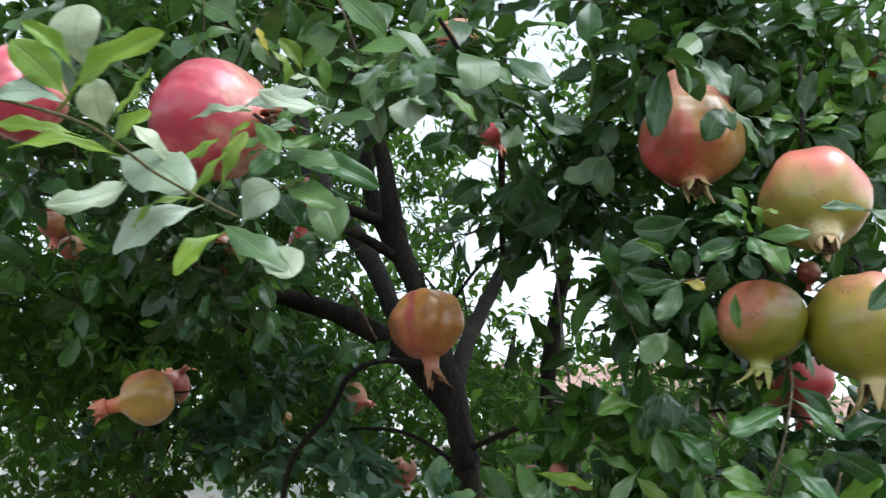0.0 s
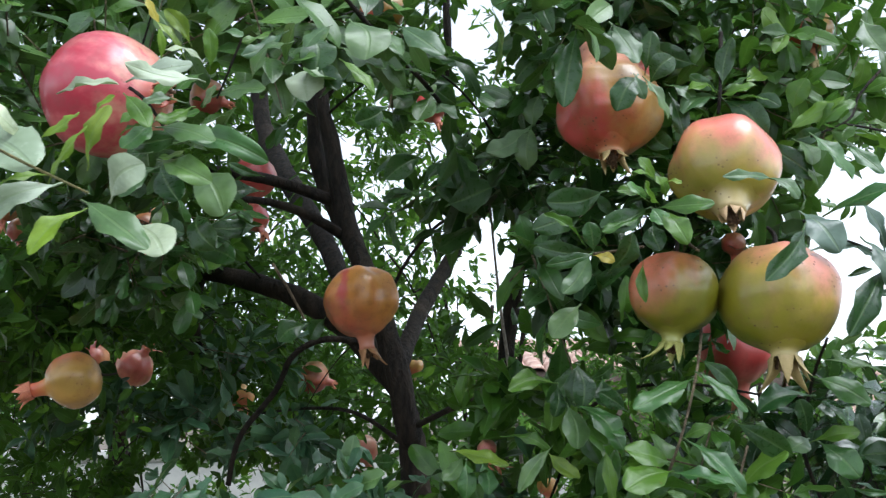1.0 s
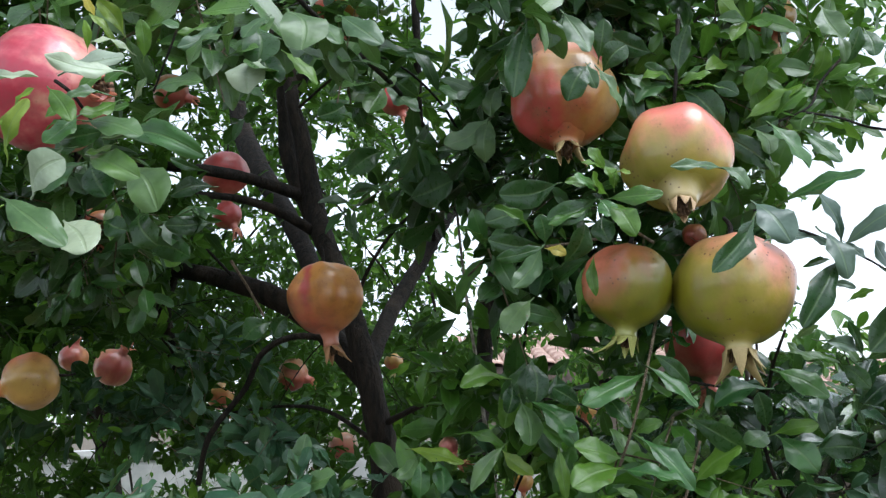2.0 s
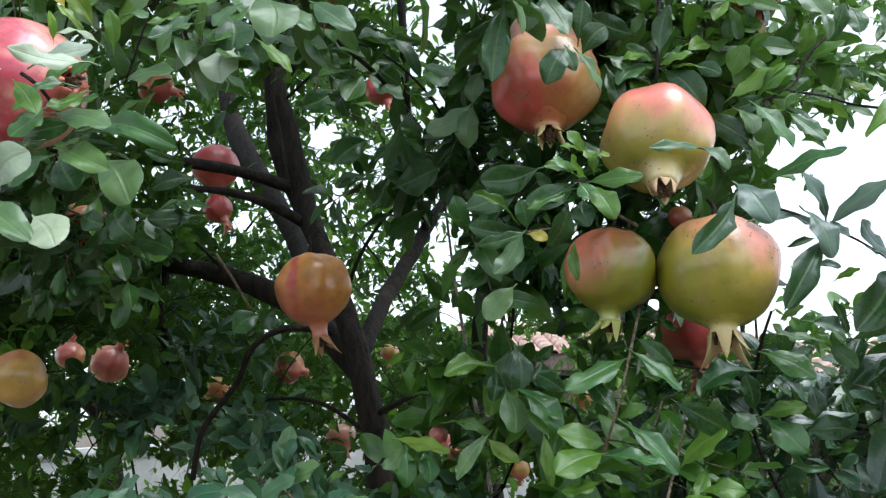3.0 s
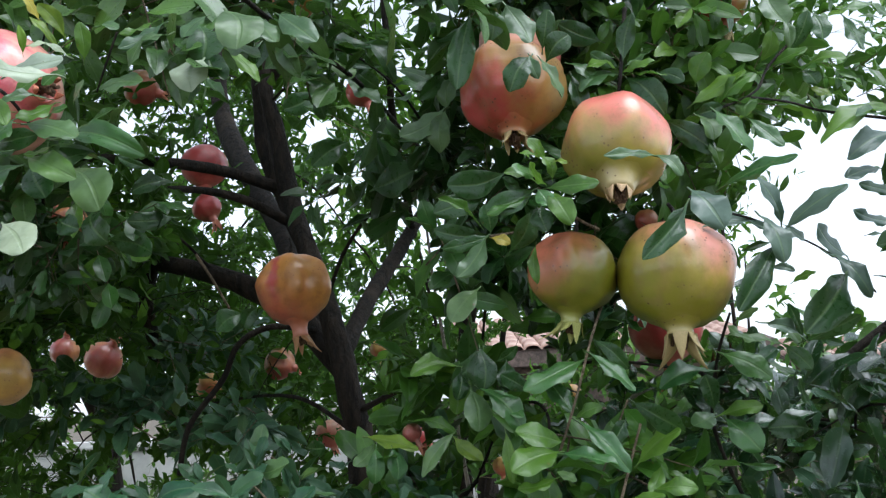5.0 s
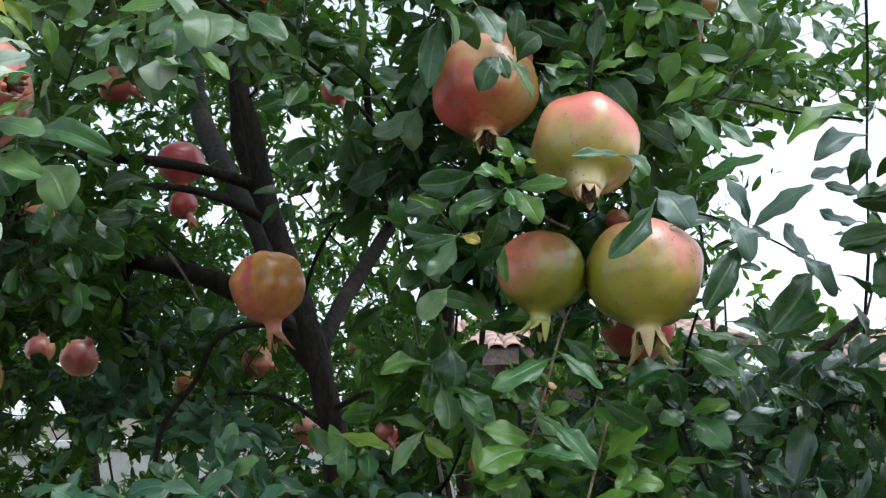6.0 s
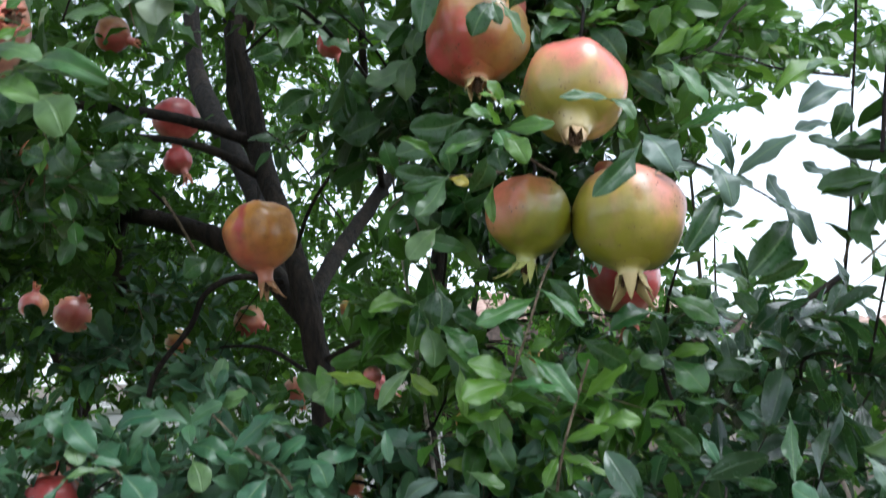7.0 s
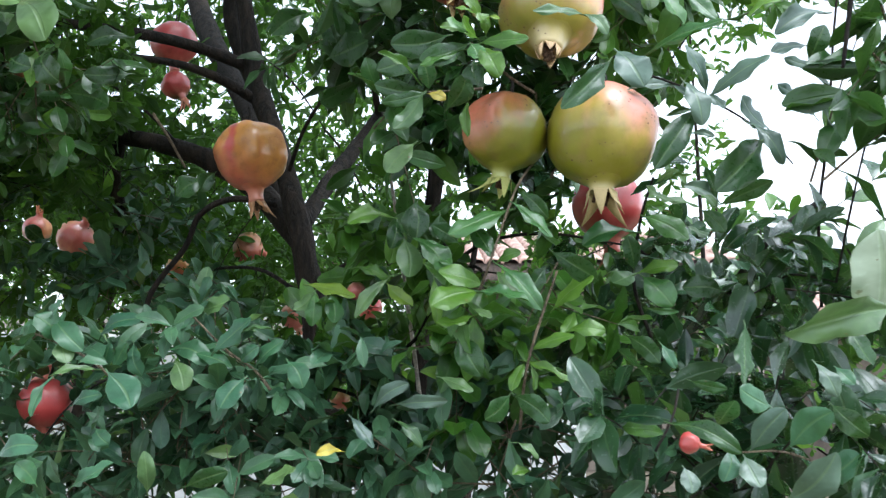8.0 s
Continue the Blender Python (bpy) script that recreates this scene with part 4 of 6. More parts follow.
one_leaf((0.238, 0.695, 1.757), (0.243, 0.685, 1.742), 0.78, LEAF_MID)
one_leaf((0.247, 0.700, 1.755), (0.260, 0.680, 1.726), 0.50, LEAF_YOUNG, lie=FLAT)
one_leaf((0.242, 0.710, 1.747), (0.244, 0.700, 1.725), 0.74)
# below it
one_leaf((0.196, 0.765, 1.745), (0.162, 0.750, 1.766), 0.20, LEAF_YOUNG)
one_leaf((0.205, 0.770, 1.739), (0.201, 0.765, 1.762), 0.70)
one_leaf((0.203, 0.775, 1.738), (0.158, 0.770, 1.743), 0.38)
one_leaf((0.204, 0.770, 1.736), (0.164, 0.765, 1.726), 0.31)
one_leaf((0.200, 0.760, 1.733), (0.175, 0.750, 1.700), 0.43, LEAF_PALE)
one_leaf((0.205, 0.762, 1.733), (0.220, 0.757, 1.727), 0.64, LEAF_YELLOW)
one_leaf((0.221, 0.780, 1.724), (0.239, 0.770, 1.754), 0.58)
one_leaf((0.238, 0.735, 1.720), (0.237, 0.730, 1.689), 0.29, LEAF_YOUNG)
one_leaf((0.192, 0.780, 1.693), (0.168, 0.770, 1.666), 0.60, LEAF_PALE)
one_leaf((0.222, 0.810, 1.799), (0.171, 0.800, 1.788), 0.49)
one_leaf((0.205, 0.810, 1.784), (0.158, 0.800, 1.764), 0.46)
one_leaf((0.173, 0.930, 1.901), (0.127, 0.920, 1.870), 0.55, LEAF_PALE)
one_leaf((0.174, 0.930, 1.898), (0.168, 0.920, 1.851), 0.52, LEAF_PALE)
one_leaf((0.186, 0.940, 1.938), (0.176, 0.930, 1.902), 0.61, LEAF_PALE)
one_leaf((0.190, 0.940, 1.980), (0.158, 0.930, 1.949), 0.51)
# upper middle
one_leaf((0.050, 0.660, 1.891), (0.080, 0.640, 1.860), 0.46, LEAF_PALE)
one_leaf((0.013, 0.650, 1.891), (0.025, 0.630, 1.853), 0.78, LEAF_PALE)
one_leaf((0.023, 0.660, 1.892), (0.050, 0.640, 1.861), 0.50, LEAF_PALE)
one_leaf((0.006, 0.665, 1.877), (0.038, 0.645, 1.852), 0.43, LEAF_PALE)
one_leaf((0.015, 1.020, 1.999), (-0.025, 1.000, 1.979), 0.61, LEAF_PALE)
one_leaf((0.030, 1.020, 2.000), (0.003, 1.000, 2.015), 0.44, LEAF_PALE)
one_leaf((0.028, 1.020, 1.999), (0.018, 1.000, 1.961), 0.79, LEAF_PALE)
one_leaf((0.049, 1.020, 1.978), (0.029, 1.000, 1.947), 0.80, LEAF_PALE)
one_leaf((0.028, 1.030, 1.959), (0.039, 1.020, 1.924), 0.55)
one_leaf((0.047, 1.020, 1.998), (0.066, 1.000, 1.963), 0.78, LEAF_PALE)
one_leaf((0.061, 1.060, 1.988), (0.101, 1.040, 1.947), 0.47, LEAF_PALE)
one_leaf((0.068, 1.070, 2.003), (0.099, 1.060, 1.972), 0.51)
one_leaf((0.130, 1.100, 2.036), (0.076, 1.100, 2.043), 0.24)
one_leaf((0.044, 1.070, 2.018), (0.102, 1.060, 1.998), 0.23)
one_leaf((0.034, 1.100, 1.965), (0.072, 1.090, 1.956), 0.41, LEAF_PALE)
one_leaf((0.011, 1.150, 2.002), (-0.028, 1.140, 1.978), 0.64)
one_leaf((0.124, 1.020, 1.979), (0.166, 1.000, 1.953), 0.35, LEAF_PALE)
one_leaf((0.176, 1.020, 1.968), (0.161, 1.000, 1.946), 0.57, LEAF_PALE)
one_leaf((0.138, 1.050, 2.038), (0.174, 1.040, 2.037), 0.57)
one_leaf((0.054, 1.120, 1.924), (0.012, 1.100, 1.891), 0.55)
one_leaf((0.075, 1.080, 1.904), (0.124, 1.050, 1.875), 0.59)
one_leaf((0.089, 1.050, 1.847), (0.137, 1.020, 1.859), 0.71)
# leaves over the red fruit
one_leaf((-0.121, 0.680, 1.809), (-0.047, 0.655, 1.786), 0.24, LEAF_MID, lie=FLAT)
one_leaf((-0.110, 0.605, 1.797), (-0.071, 0.590, 1.781), 0.50, LEAF_PALE)
one_leaf((-0.094, 0.610, 1.783), (-0.109, 0.600, 1.774), 0.50, LEAF_YOUNG)
one_leaf((-0.117, 0.630, 1.796), (-0.137, 0.620, 1.781), 0.63)
one_leaf((-0.110, 0.610, 1.775), (-0.072, 0.595, 1.755), 0.45, LEAF_PALE)
one_leaf((-0.111, 0.600, 1.767), (-0.127, 0.580, 1.743), 0.55, LEAF_PALE)
one_leaf((-0.115, 0.625, 1.773), (-0.098, 0.610, 1.747), 0.59)
one_leaf((-0.103, 0.665, 1.781), (-0.077, 0.650, 1.746), 0.66, LEAF_PALE, lie=FLAT)
one_leaf((-0.116, 0.590, 1.726), (-0.096, 0.575, 1.704), 0.80, LEAF_SHEEN, lie=FLAT)
one_leaf((-0.080, 0.580, 1.821), (-0.119, 0.555, 1.822), 0.28, LEAF_SHEEN)
one_leaf((-0.085, 0.610, 1.845), (-0.108, 0.595, 1.847), 0.31, LEAF_SHEEN)
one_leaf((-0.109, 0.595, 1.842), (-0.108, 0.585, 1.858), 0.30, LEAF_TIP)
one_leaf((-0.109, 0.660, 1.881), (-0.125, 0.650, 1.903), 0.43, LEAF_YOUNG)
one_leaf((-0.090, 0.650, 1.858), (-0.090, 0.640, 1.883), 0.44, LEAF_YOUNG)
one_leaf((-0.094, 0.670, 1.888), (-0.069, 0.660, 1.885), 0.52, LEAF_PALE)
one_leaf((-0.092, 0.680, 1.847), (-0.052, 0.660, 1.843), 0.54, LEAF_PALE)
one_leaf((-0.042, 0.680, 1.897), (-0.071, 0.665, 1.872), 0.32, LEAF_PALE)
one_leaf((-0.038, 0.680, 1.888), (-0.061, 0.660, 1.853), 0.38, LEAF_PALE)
one_leaf((-0.022, 0.720, 1.882), (-0.026, 0.700, 1.848), 0.79, LEAF_SHEEN)
one_leaf((-0.019, 0.730, 1.892), (-0.005, 0.720, 1.864), 0.70)
one_leaf((-0.006, 0.670, 1.897), (-0.022, 0.660, 1.876), 0.57, LEAF_PALE)
one_leaf((-0.029, 0.735, 1.918), (-0.024, 0.725, 1.882), 0.80)
one_leaf((0.001, 0.710, 1.885), (0.027, 0.700, 1.854), 0.31, LEAF_YOUNG)
one_leaf((-0.049, 0.690, 1.905), (-0.076, 0.680, 1.890), 0.20, LEAF_YOUNG)
one_leaf((-0.124, 0.615, 1.809), (-0.136, 0.600, 1.798), 0.39, LEAF_YOUNG)
one_leaf((-0.120, 0.615, 1.801), (-0.136, 0.600, 1.789), 0.23, LEAF_YOUNG)
one_leaf((-0.094, 0.600, 1.812), (-0.118, 0.585, 1.805), 0.33, LEAF_PALE)
one_leaf((-0.089, 0.630, 1.820), (-0.078, 0.620, 1.831), 0.63, LEAF_PALE)
one_leaf((-0.068, 0.740, 1.799), (-0.093, 0.730, 1.807), 0.28)
one_leaf((-0.119, 0.970, 1.807), (-0.161, 0.950, 1.801), 0.45)
one_leaf((-0.187, 0.970, 1.786), (-0.135, 0.950, 1.767), 0.48)
one_leaf((-0.128, 0.770, 1.773), (-0.107, 0.750, 1.741), 0.62)
one_leaf((-0.156, 0.770, 1.767), (-0.135, 0.760, 1.756), 0.75)
one_leaf((-0.107, 0.930, 1.835), (-0.144, 0.910, 1.822), 0.44)
# hanging shoot
one_leaf((0.273, 0.715, 1.632), (0.301, 0.700, 1.603), 0.36, LEAF_MID)
one_leaf((0.279, 0.730, 1.643), (0.301, 0.720, 1.620), 0.38)
one_leaf((0.270, 0.735, 1.629), (0.220, 0.715, 1.607), 0.35, LEAF_MID)
one_leaf((0.236, 0.735, 1.620), (0.256, 0.720, 1.589), 0.40)
one_leaf((0.259, 0.725, 1.584), (0.278, 0.715, 1.593), 0.48, LEAF_YOUNG)
one_leaf((0.259, 0.705, 1.582), (0.290, 0.685, 1.546), 0.34, LEAF_MID)
one_leaf((0.244, 0.690, 1.561), (0.279, 0.670, 1.552), 0.45, LEAF_MID)
one_leaf((0.243, 0.710, 1.561), (0.206, 0.690, 1.550), 0.62, LEAF_YOUNG)
one_leaf((0.248, 0.730, 1.567), (0.212, 0.715, 1.577), 0.52, LEAF_YOUNG)
one_leaf((0.240, 0.710, 1.547), (0.253, 0.700, 1.540), 0.50, LEAF_PALE)
one_leaf((0.241, 0.710, 1.543), (0.210, 0.700, 1.537), 0.32, LEAF_YOUNG)
one_leaf((0.191, 0.790, 1.611), (0.223, 0.775, 1.575), 0.48, LEAF_MID)
one_leaf((0.195, 0.810, 1.646), (0.189, 0.800, 1.610), 0.43)
one_leaf((0.172, 0.810, 1.631), (0.132, 0.795, 1.625), 0.47, LEAF_YOUNG)
one_leaf((0.209, 0.780, 1.574), (0.212, 0.770, 1.534), 0.29, LEAF_YOUNG)
one_leaf((0.308, 0.745, 1.594), (0.343, 0.730, 1.570), 0.45)
one_leaf((0.308, 0.745, 1.548), (0.338, 0.725, 1.573), 0.54, LEAF_YOUNG)
one_leaf((0.324, 0.740, 1.545), (0.312, 0.730, 1.527), 0.48, LEAF_YOUNG)
one_leaf((0.317, 0.730, 1.529), (0.346, 0.720, 1.529), 0.51, LEAF_YOUNG)
one_leaf((0.302, 0.750, 1.581), (0.289, 0.740, 1.564), 0.64)
one_leaf((0.392, 0.810, 1.617), (0.341, 0.795, 1.604), 0.42, LEAF_MID)
one_leaf((0.395, 0.830, 1.583), (0.387, 0.820, 1.614), 0.57)
one_leaf((0.395, 0.830, 1.580), (0.373, 0.820, 1.571), 0.79, LEAF_PALE)
one_leaf((0.402, 0.810, 1.631), (0.435, 0.790, 1.608), 0.53, LEAF_MID)
one_leaf((0.440, 0.810, 1.622), (0.465, 0.800, 1.609), 0.40, LEAF_PALE)
one_leaf((0.399, 0.810, 1.576), (0.420, 0.790, 1.549), 0.69, LEAF_MID)
one_leaf((0.393, 0.810, 1.579), (0.428, 0.800, 1.586), 0.42, LEAF_YOUNG)
one_leaf((0.408, 0.800, 1.604), (0.412, 0.790, 1.594), 0.60, LEAF_PALE)
one_leaf((0.404, 0.790, 1.646), (0.442, 0.780, 1.636), 0.24, LEAF_PALE)
one_leaf((0.430, 0.790, 1.655), (0.458, 0.780, 1.635), 0.41, LEAF_PALE)
one_leaf((0.448, 0.790, 1.634), (0.465, 0.780, 1.614), 0.55)
one_leaf((0.473, 0.810, 1.582), (0.462, 0.800, 1.607), 0.39, LEAF_PALE)
one_leaf((0.477, 0.830, 1.563), (0.437, 0.820, 1.566), 0.54)
# low at the left
one_leaf((-0.008, 0.850, 1.553), (-0.001, 0.842, 1.589), 0.54, LEAF_PALE)
one_leaf((0.001, 0.810, 1.549), (0.028, 0.800, 1.557), 0.70, LEAF_PALE)
one_leaf((0.089, 0.870, 1.573), (0.135, 0.850, 1.560), 0.35, LEAF_YOUNG)
one_leaf((0.097, 0.850, 1.563), (0.096, 0.840, 1.533), 0.54, LEAF_MID)
one_leaf((0.112, 0.850, 1.562), (0.116, 0.840, 1.536), 0.70, LEAF_MID)
one_leaf((0.094, 0.870, 1.567), (0.076, 0.860, 1.548), 0.62, LEAF_PALE)
one_leaf((0.132, 0.830, 1.586), (0.169, 0.820, 1.574), 0.28, LEAF_YOUNG)
one_leaf((0.167, 0.810, 1.575), (0.139, 0.800, 1.540), 0.30, LEAF_PALE)
one_leaf((0.167, 0.810, 1.571), (0.190, 0.800, 1.551), 0.43, LEAF_YOUNG)
one_leaf((0.182, 0.830, 1.631), (0.169, 0.820, 1.590), 0.45, LEAF_YOUNG)
one_leaf((0.184, 0.840, 1.582), (0.193, 0.830, 1.612), 0.51, LEAF_YOUNG)
# right of the top fruit
one_leaf((0.400, 0.810, 1.875), (0.410, 0.800, 1.900), 0.77, LEAF_YOUNG)
one_leaf((0.396, 0.810, 1.856), (0.441, 0.795, 1.880), 0.33, LEAF_YOUNG)
one_leaf((0.416, 0.810, 1.848), (0.450, 0.795, 1.876), 0.40, LEAF_YOUNG)
one_leaf((0.395, 0.810, 1.845), (0.419, 0.800, 1.850), 0.57)
one_leaf((0.409, 0.790, 1.842), (0.431, 0.775, 1.798), 0.49, LEAF_MID)
one_leaf((0.442, 0.800, 1.836), (0.464, 0.785, 1.806), 0.42, LEAF_MID)
one_leaf((0.395, 0.800, 1.842), (0.405, 0.790, 1.816), 0.80, LEAF_PALE)
one_leaf((0.373, 0.830, 1.894), (0.393, 0.820, 1.881), 0.59)
one_leaf((0.369, 0.810, 1.842), (0.406, 0.790, 1.803), 0.38)
one_leaf((0.402, 0.800, 1.817), (0.408, 0.790, 1.794), 0.56, LEAF_YOUNG)
one_leaf((0.453, 0.810, 1.857), (0.438, 0.800, 1.839), 0.80, LEAF_PALE)
one_leaf((0.480, 0.860, 1.911), (0.490, 0.850, 1.938), 0.54, LEAF_YOUNG)
one_leaf((0.491, 0.870, 1.910), (0.522, 0.850, 1.919), 0.45, LEAF_YOUNG)
one_leaf((0.528, 0.880, 1.908), (0.563, 0.860, 1.912), 0.49, LEAF_YOUNG)
one_leaf((0.552, 0.880, 1.899), (0.576, 0.860, 1.882), 0.31, LEAF_YOUNG)
one_leaf((0.533, 0.880, 1.890), (0.550, 0.870, 1.877), 0.54, LEAF_YOUNG)
one_leaf((0.530, 0.880, 1.907), (0.537, 0.870, 1.889), 0.80)
one_leaf((0.499, 0.890, 1.887), (0.523, 0.880, 1.877), 0.46, LEAF_YOUNG)
one_leaf((0.473, 0.810, 1.958), (0.484, 0.800, 1.924), 0.79, LEAF_PALE)
one_leaf((0.519, 0.880, 1.929), (0.536, 0.870, 1.965), 0.48)
one_leaf((0.493, 0.830, 1.941), (0.493, 0.820, 1.909), 0.31, LEAF_PALE)
one_leaf((0.545, 0.880, 1.966), (0.547, 0.870, 1.935), 0.66)
one_leaf((0.575, 0.880, 1.962), (0.586, 0.870, 1.922), 0.45)
one_leaf((0.585, 0.810, 1.927), (0.533, 0.800, 1.934), 0.31, LEAF_PALE)
one_leaf((0.556, 0.770, 1.832), (0.481, 0.750, 1.797), 0.28, LEAF_YOUNG)
one_leaf((0.548, 0.760, 1.818), (0.507, 0.740, 1.817), 0.33, LEAF_PALE)
# against the sky
one_leaf((0.390, 0.730, 1.761), (0.434, 0.685, 1.772), 0.29, LEAF_MID)
one_leaf((0.445, 0.760, 1.732), (0.423, 0.745, 1.770), 0.40, LEAF_GLARE)
one_leaf((0.448, 0.760, 1.730), (0.492, 0.735, 1.759), 0.33, LEAF_GLARE)
one_leaf((0.448, 0.760, 1.732), (0.458, 0.750, 1.717), 0.56, LEAF_GLARE)
one_leaf((0.420, 0.740, 1.738), (0.429, 0.720, 1.696), 0.45, LEAF_GLARE)
one_leaf((0.432, 0.750, 1.726), (0.370, 0.730, 1.728), 0.20, LEAF_GLARE)
one_leaf((0.434, 0.760, 1.718), (0.407, 0.750, 1.711), 0.20)
one_leaf((0.427, 0.730, 1.712), (0.386, 0.710, 1.659), 0.32)
one_leaf((0.430, 0.760, 1.697), (0.448, 0.750, 1.693), 0.31, LEAF_GLARE)
one_leaf((0.460, 0.790, 1.688), (0.477, 0.780, 1.695), 0.80, LEAF_YOUNG)
one_leaf((0.514, 0.800, 1.710), (0.485, 0.785, 1.736), 0.62, LEAF_GLARE)
one_leaf((0.484, 0.770, 1.709), (0.505, 0.745, 1.668), 0.29, LEAF_GLARE)
one_leaf((0.487, 0.745, 1.687), (0.435, 0.710, 1.640), 0.42)
one_leaf((0.454, 0.760, 1.638), (0.421, 0.750, 1.651), 0.36, LEAF_GLARE)
one_leaf((0.452, 0.760, 1.638), (0.439, 0.750, 1.667), 0.27)
one_leaf((0.458, 0.770, 1.637), (0.499, 0.755, 1.655), 0.33)
one_leaf((0.400, 0.760, 1.655), (0.415, 0.750, 1.664), 0.52, LEAF_PALE)
one_leaf((0.417, 0.760, 1.638), (0.389, 0.750, 1.651), 0.32, LEAF_PALE)
one_leaf((0.356, 0.700, 1.752), (0.372, 0.680, 1.718), 0.68, LEAF_GLARE, lie=FLAT)
one_leaf((0.343, 0.670, 1.735), (0.301, 0.642, 1.692), 0.27)
one_leaf((0.566, 0.790, 1.814), (0.510, 0.770, 1.788), 0.32, LEAF_GLARE)
one_leaf((0.548, 0.790, 1.784), (0.509, 0.775, 1.773), 0.38, LEAF_GLARE)
one_leaf((0.548, 0.790, 1.768), (0.560, 0.780, 1.799), 0.70)
one_leaf((0.560, 0.790, 1.761), (0.522, 0.780, 1.769), 0.27, LEAF_GLARE)
one_leaf((0.562, 0.800, 1.738), (0.519, 0.790, 1.748), 0.28, LEAF_GLARE)
one_leaf((0.559, 0.800, 1.718), (0.528, 0.795, 1.726), 0.20, LEAF_GLARE)
# near shoot beside the path
one_leaf((-0.186, 0.425, 1.765), (-0.133, 0.405, 1.792), 0.22, LEAF_TIP, lie=FLAT)
one_leaf((-0.184, 0.425, 1.782), (-0.204, 0.410, 1.800), 0.31, LEAF_TIP)
one_leaf((-0.189, 0.430, 1.771), (-0.211, 0.415, 1.792), 0.56, LEAF_TIP, lie=FLAT)
one_leaf((-0.189, 0.450, 1.794), (-0.187, 0.440, 1.824), 0.79, LEAF_SHEEN, lie=FLAT)
one_leaf((-0.179, 0.460, 1.764), (-0.182, 0.450, 1.787), 0.80, LEAF_SHEEN, lie=FLAT)
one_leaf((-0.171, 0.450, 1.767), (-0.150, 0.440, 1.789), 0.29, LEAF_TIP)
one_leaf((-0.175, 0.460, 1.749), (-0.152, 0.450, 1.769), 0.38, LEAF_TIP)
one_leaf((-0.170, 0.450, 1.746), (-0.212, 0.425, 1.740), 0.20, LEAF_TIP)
one_leaf((-0.189, 0.430, 1.766), (-0.215, 0.415, 1.764), 0.48, LEAF_SHEEN)
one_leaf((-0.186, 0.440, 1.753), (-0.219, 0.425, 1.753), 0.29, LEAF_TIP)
one_leaf((-0.158, 0.510, 1.758), (-0.177, 0.495, 1.777), 0.43, LEAF_SHEEN)
one_leaf((-0.193, 0.520, 1.766), (-0.141, 0.490, 1.737), 0.50, LEAF_SHEEN, lie=FLAT)
one_leaf((-0.178, 0.510, 1.751), (-0.213, 0.475, 1.725), 0.26, LEAF_SHEEN)
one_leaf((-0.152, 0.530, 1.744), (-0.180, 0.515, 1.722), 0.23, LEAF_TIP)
one_leaf((-0.152, 0.540, 1.740), (-0.191, 0.520, 1.707), 0.42, LEAF_SHEEN, lie=FLAT)
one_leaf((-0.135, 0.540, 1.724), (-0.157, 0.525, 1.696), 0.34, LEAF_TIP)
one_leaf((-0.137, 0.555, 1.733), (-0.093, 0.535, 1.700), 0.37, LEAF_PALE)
one_leaf((-0.128, 0.570, 1.739), (-0.104, 0.555, 1.757), 0.80, LEAF_SHEEN, lie=FLAT)
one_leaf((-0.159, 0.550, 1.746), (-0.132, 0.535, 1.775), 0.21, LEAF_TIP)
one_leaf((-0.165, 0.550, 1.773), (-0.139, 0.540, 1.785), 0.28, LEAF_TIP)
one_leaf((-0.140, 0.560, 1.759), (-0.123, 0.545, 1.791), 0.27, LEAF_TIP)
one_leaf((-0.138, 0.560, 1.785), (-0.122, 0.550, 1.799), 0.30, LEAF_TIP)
one_leaf((-0.163, 0.570, 1.810), (-0.122, 0.555, 1.808), 0.24, LEAF_SHEEN)
one_leaf((-0.149, 0.655, 1.851), (-0.099, 0.635, 1.853), 0.37, LEAF_SHEEN)
one_leaf((-0.113, 0.660, 1.871), (-0.131, 0.650, 1.893), 0.28, LEAF_YOUNG)
one_leaf((-0.141, 0.690, 1.908), (-0.149, 0.680, 1.926), 0.53, LEAF_YELLOW)
one_leaf((-0.223, 0.760, 1.939), (-0.219, 0.750, 1.957), 0.79, LEAF_YOUNG)
# low foliage, left
one_leaf((-0.117, 0.790, 1.521), (-0.133, 0.775, 1.545), 0.75, LEAF_SKY_BLUE)
one_leaf((-0.122, 0.790, 1.542), (-0.091, 0.775, 1.514), 0.50, LEAF_SKY_BLUE)
one_leaf((-0.127, 0.790, 1.543), (-0.111, 0.780, 1.556), 0.68, LEAF_SKY_BLUE)
one_leaf((-0.111, 0.780, 1.522), (-0.103, 0.770, 1.504), 0.80, LEAF_PALE)
one_leaf((-0.092, 0.810, 1.520), (-0.048, 0.795, 1.541), 0.35, LEAF_SKY_BLUE)
one_leaf((-0.077, 0.790, 1.496), (-0.071, 0.785, 1.520), 0.53, LEAF_SKY_BLUE)
one_leaf((-0.070, 0.790, 1.498), (-0.055, 0.780, 1.520), 0.46, LEAF_SKY_BLUE)
one_leaf((-0.056, 0.800, 1.518), (-0.045, 0.790, 1.491), 0.51, LEAF_SKY_BLUE)
one_leaf((-0.074, 0.760, 1.499), (-0.106, 0.740, 1.494), 0.23, LEAF_PALE)
one_leaf((-0.105, 0.750, 1.495), (-0.117, 0.735, 1.463), 0.22, LEAF_SKY_BLUE)
one_leaf((-0.037, 0.810, 1.525), (-0.002, 0.800, 1.541), 0.38, LEAF_SKY_BLUE)
one_leaf((-0.022, 0.790, 1.514), (0.016, 0.780, 1.503), 0.51, LEAF_SKY_BLUE)
one_leaf((-0.011, 0.770, 1.505), (-0.001, 0.760, 1.481), 0.71, LEAF_PALE)
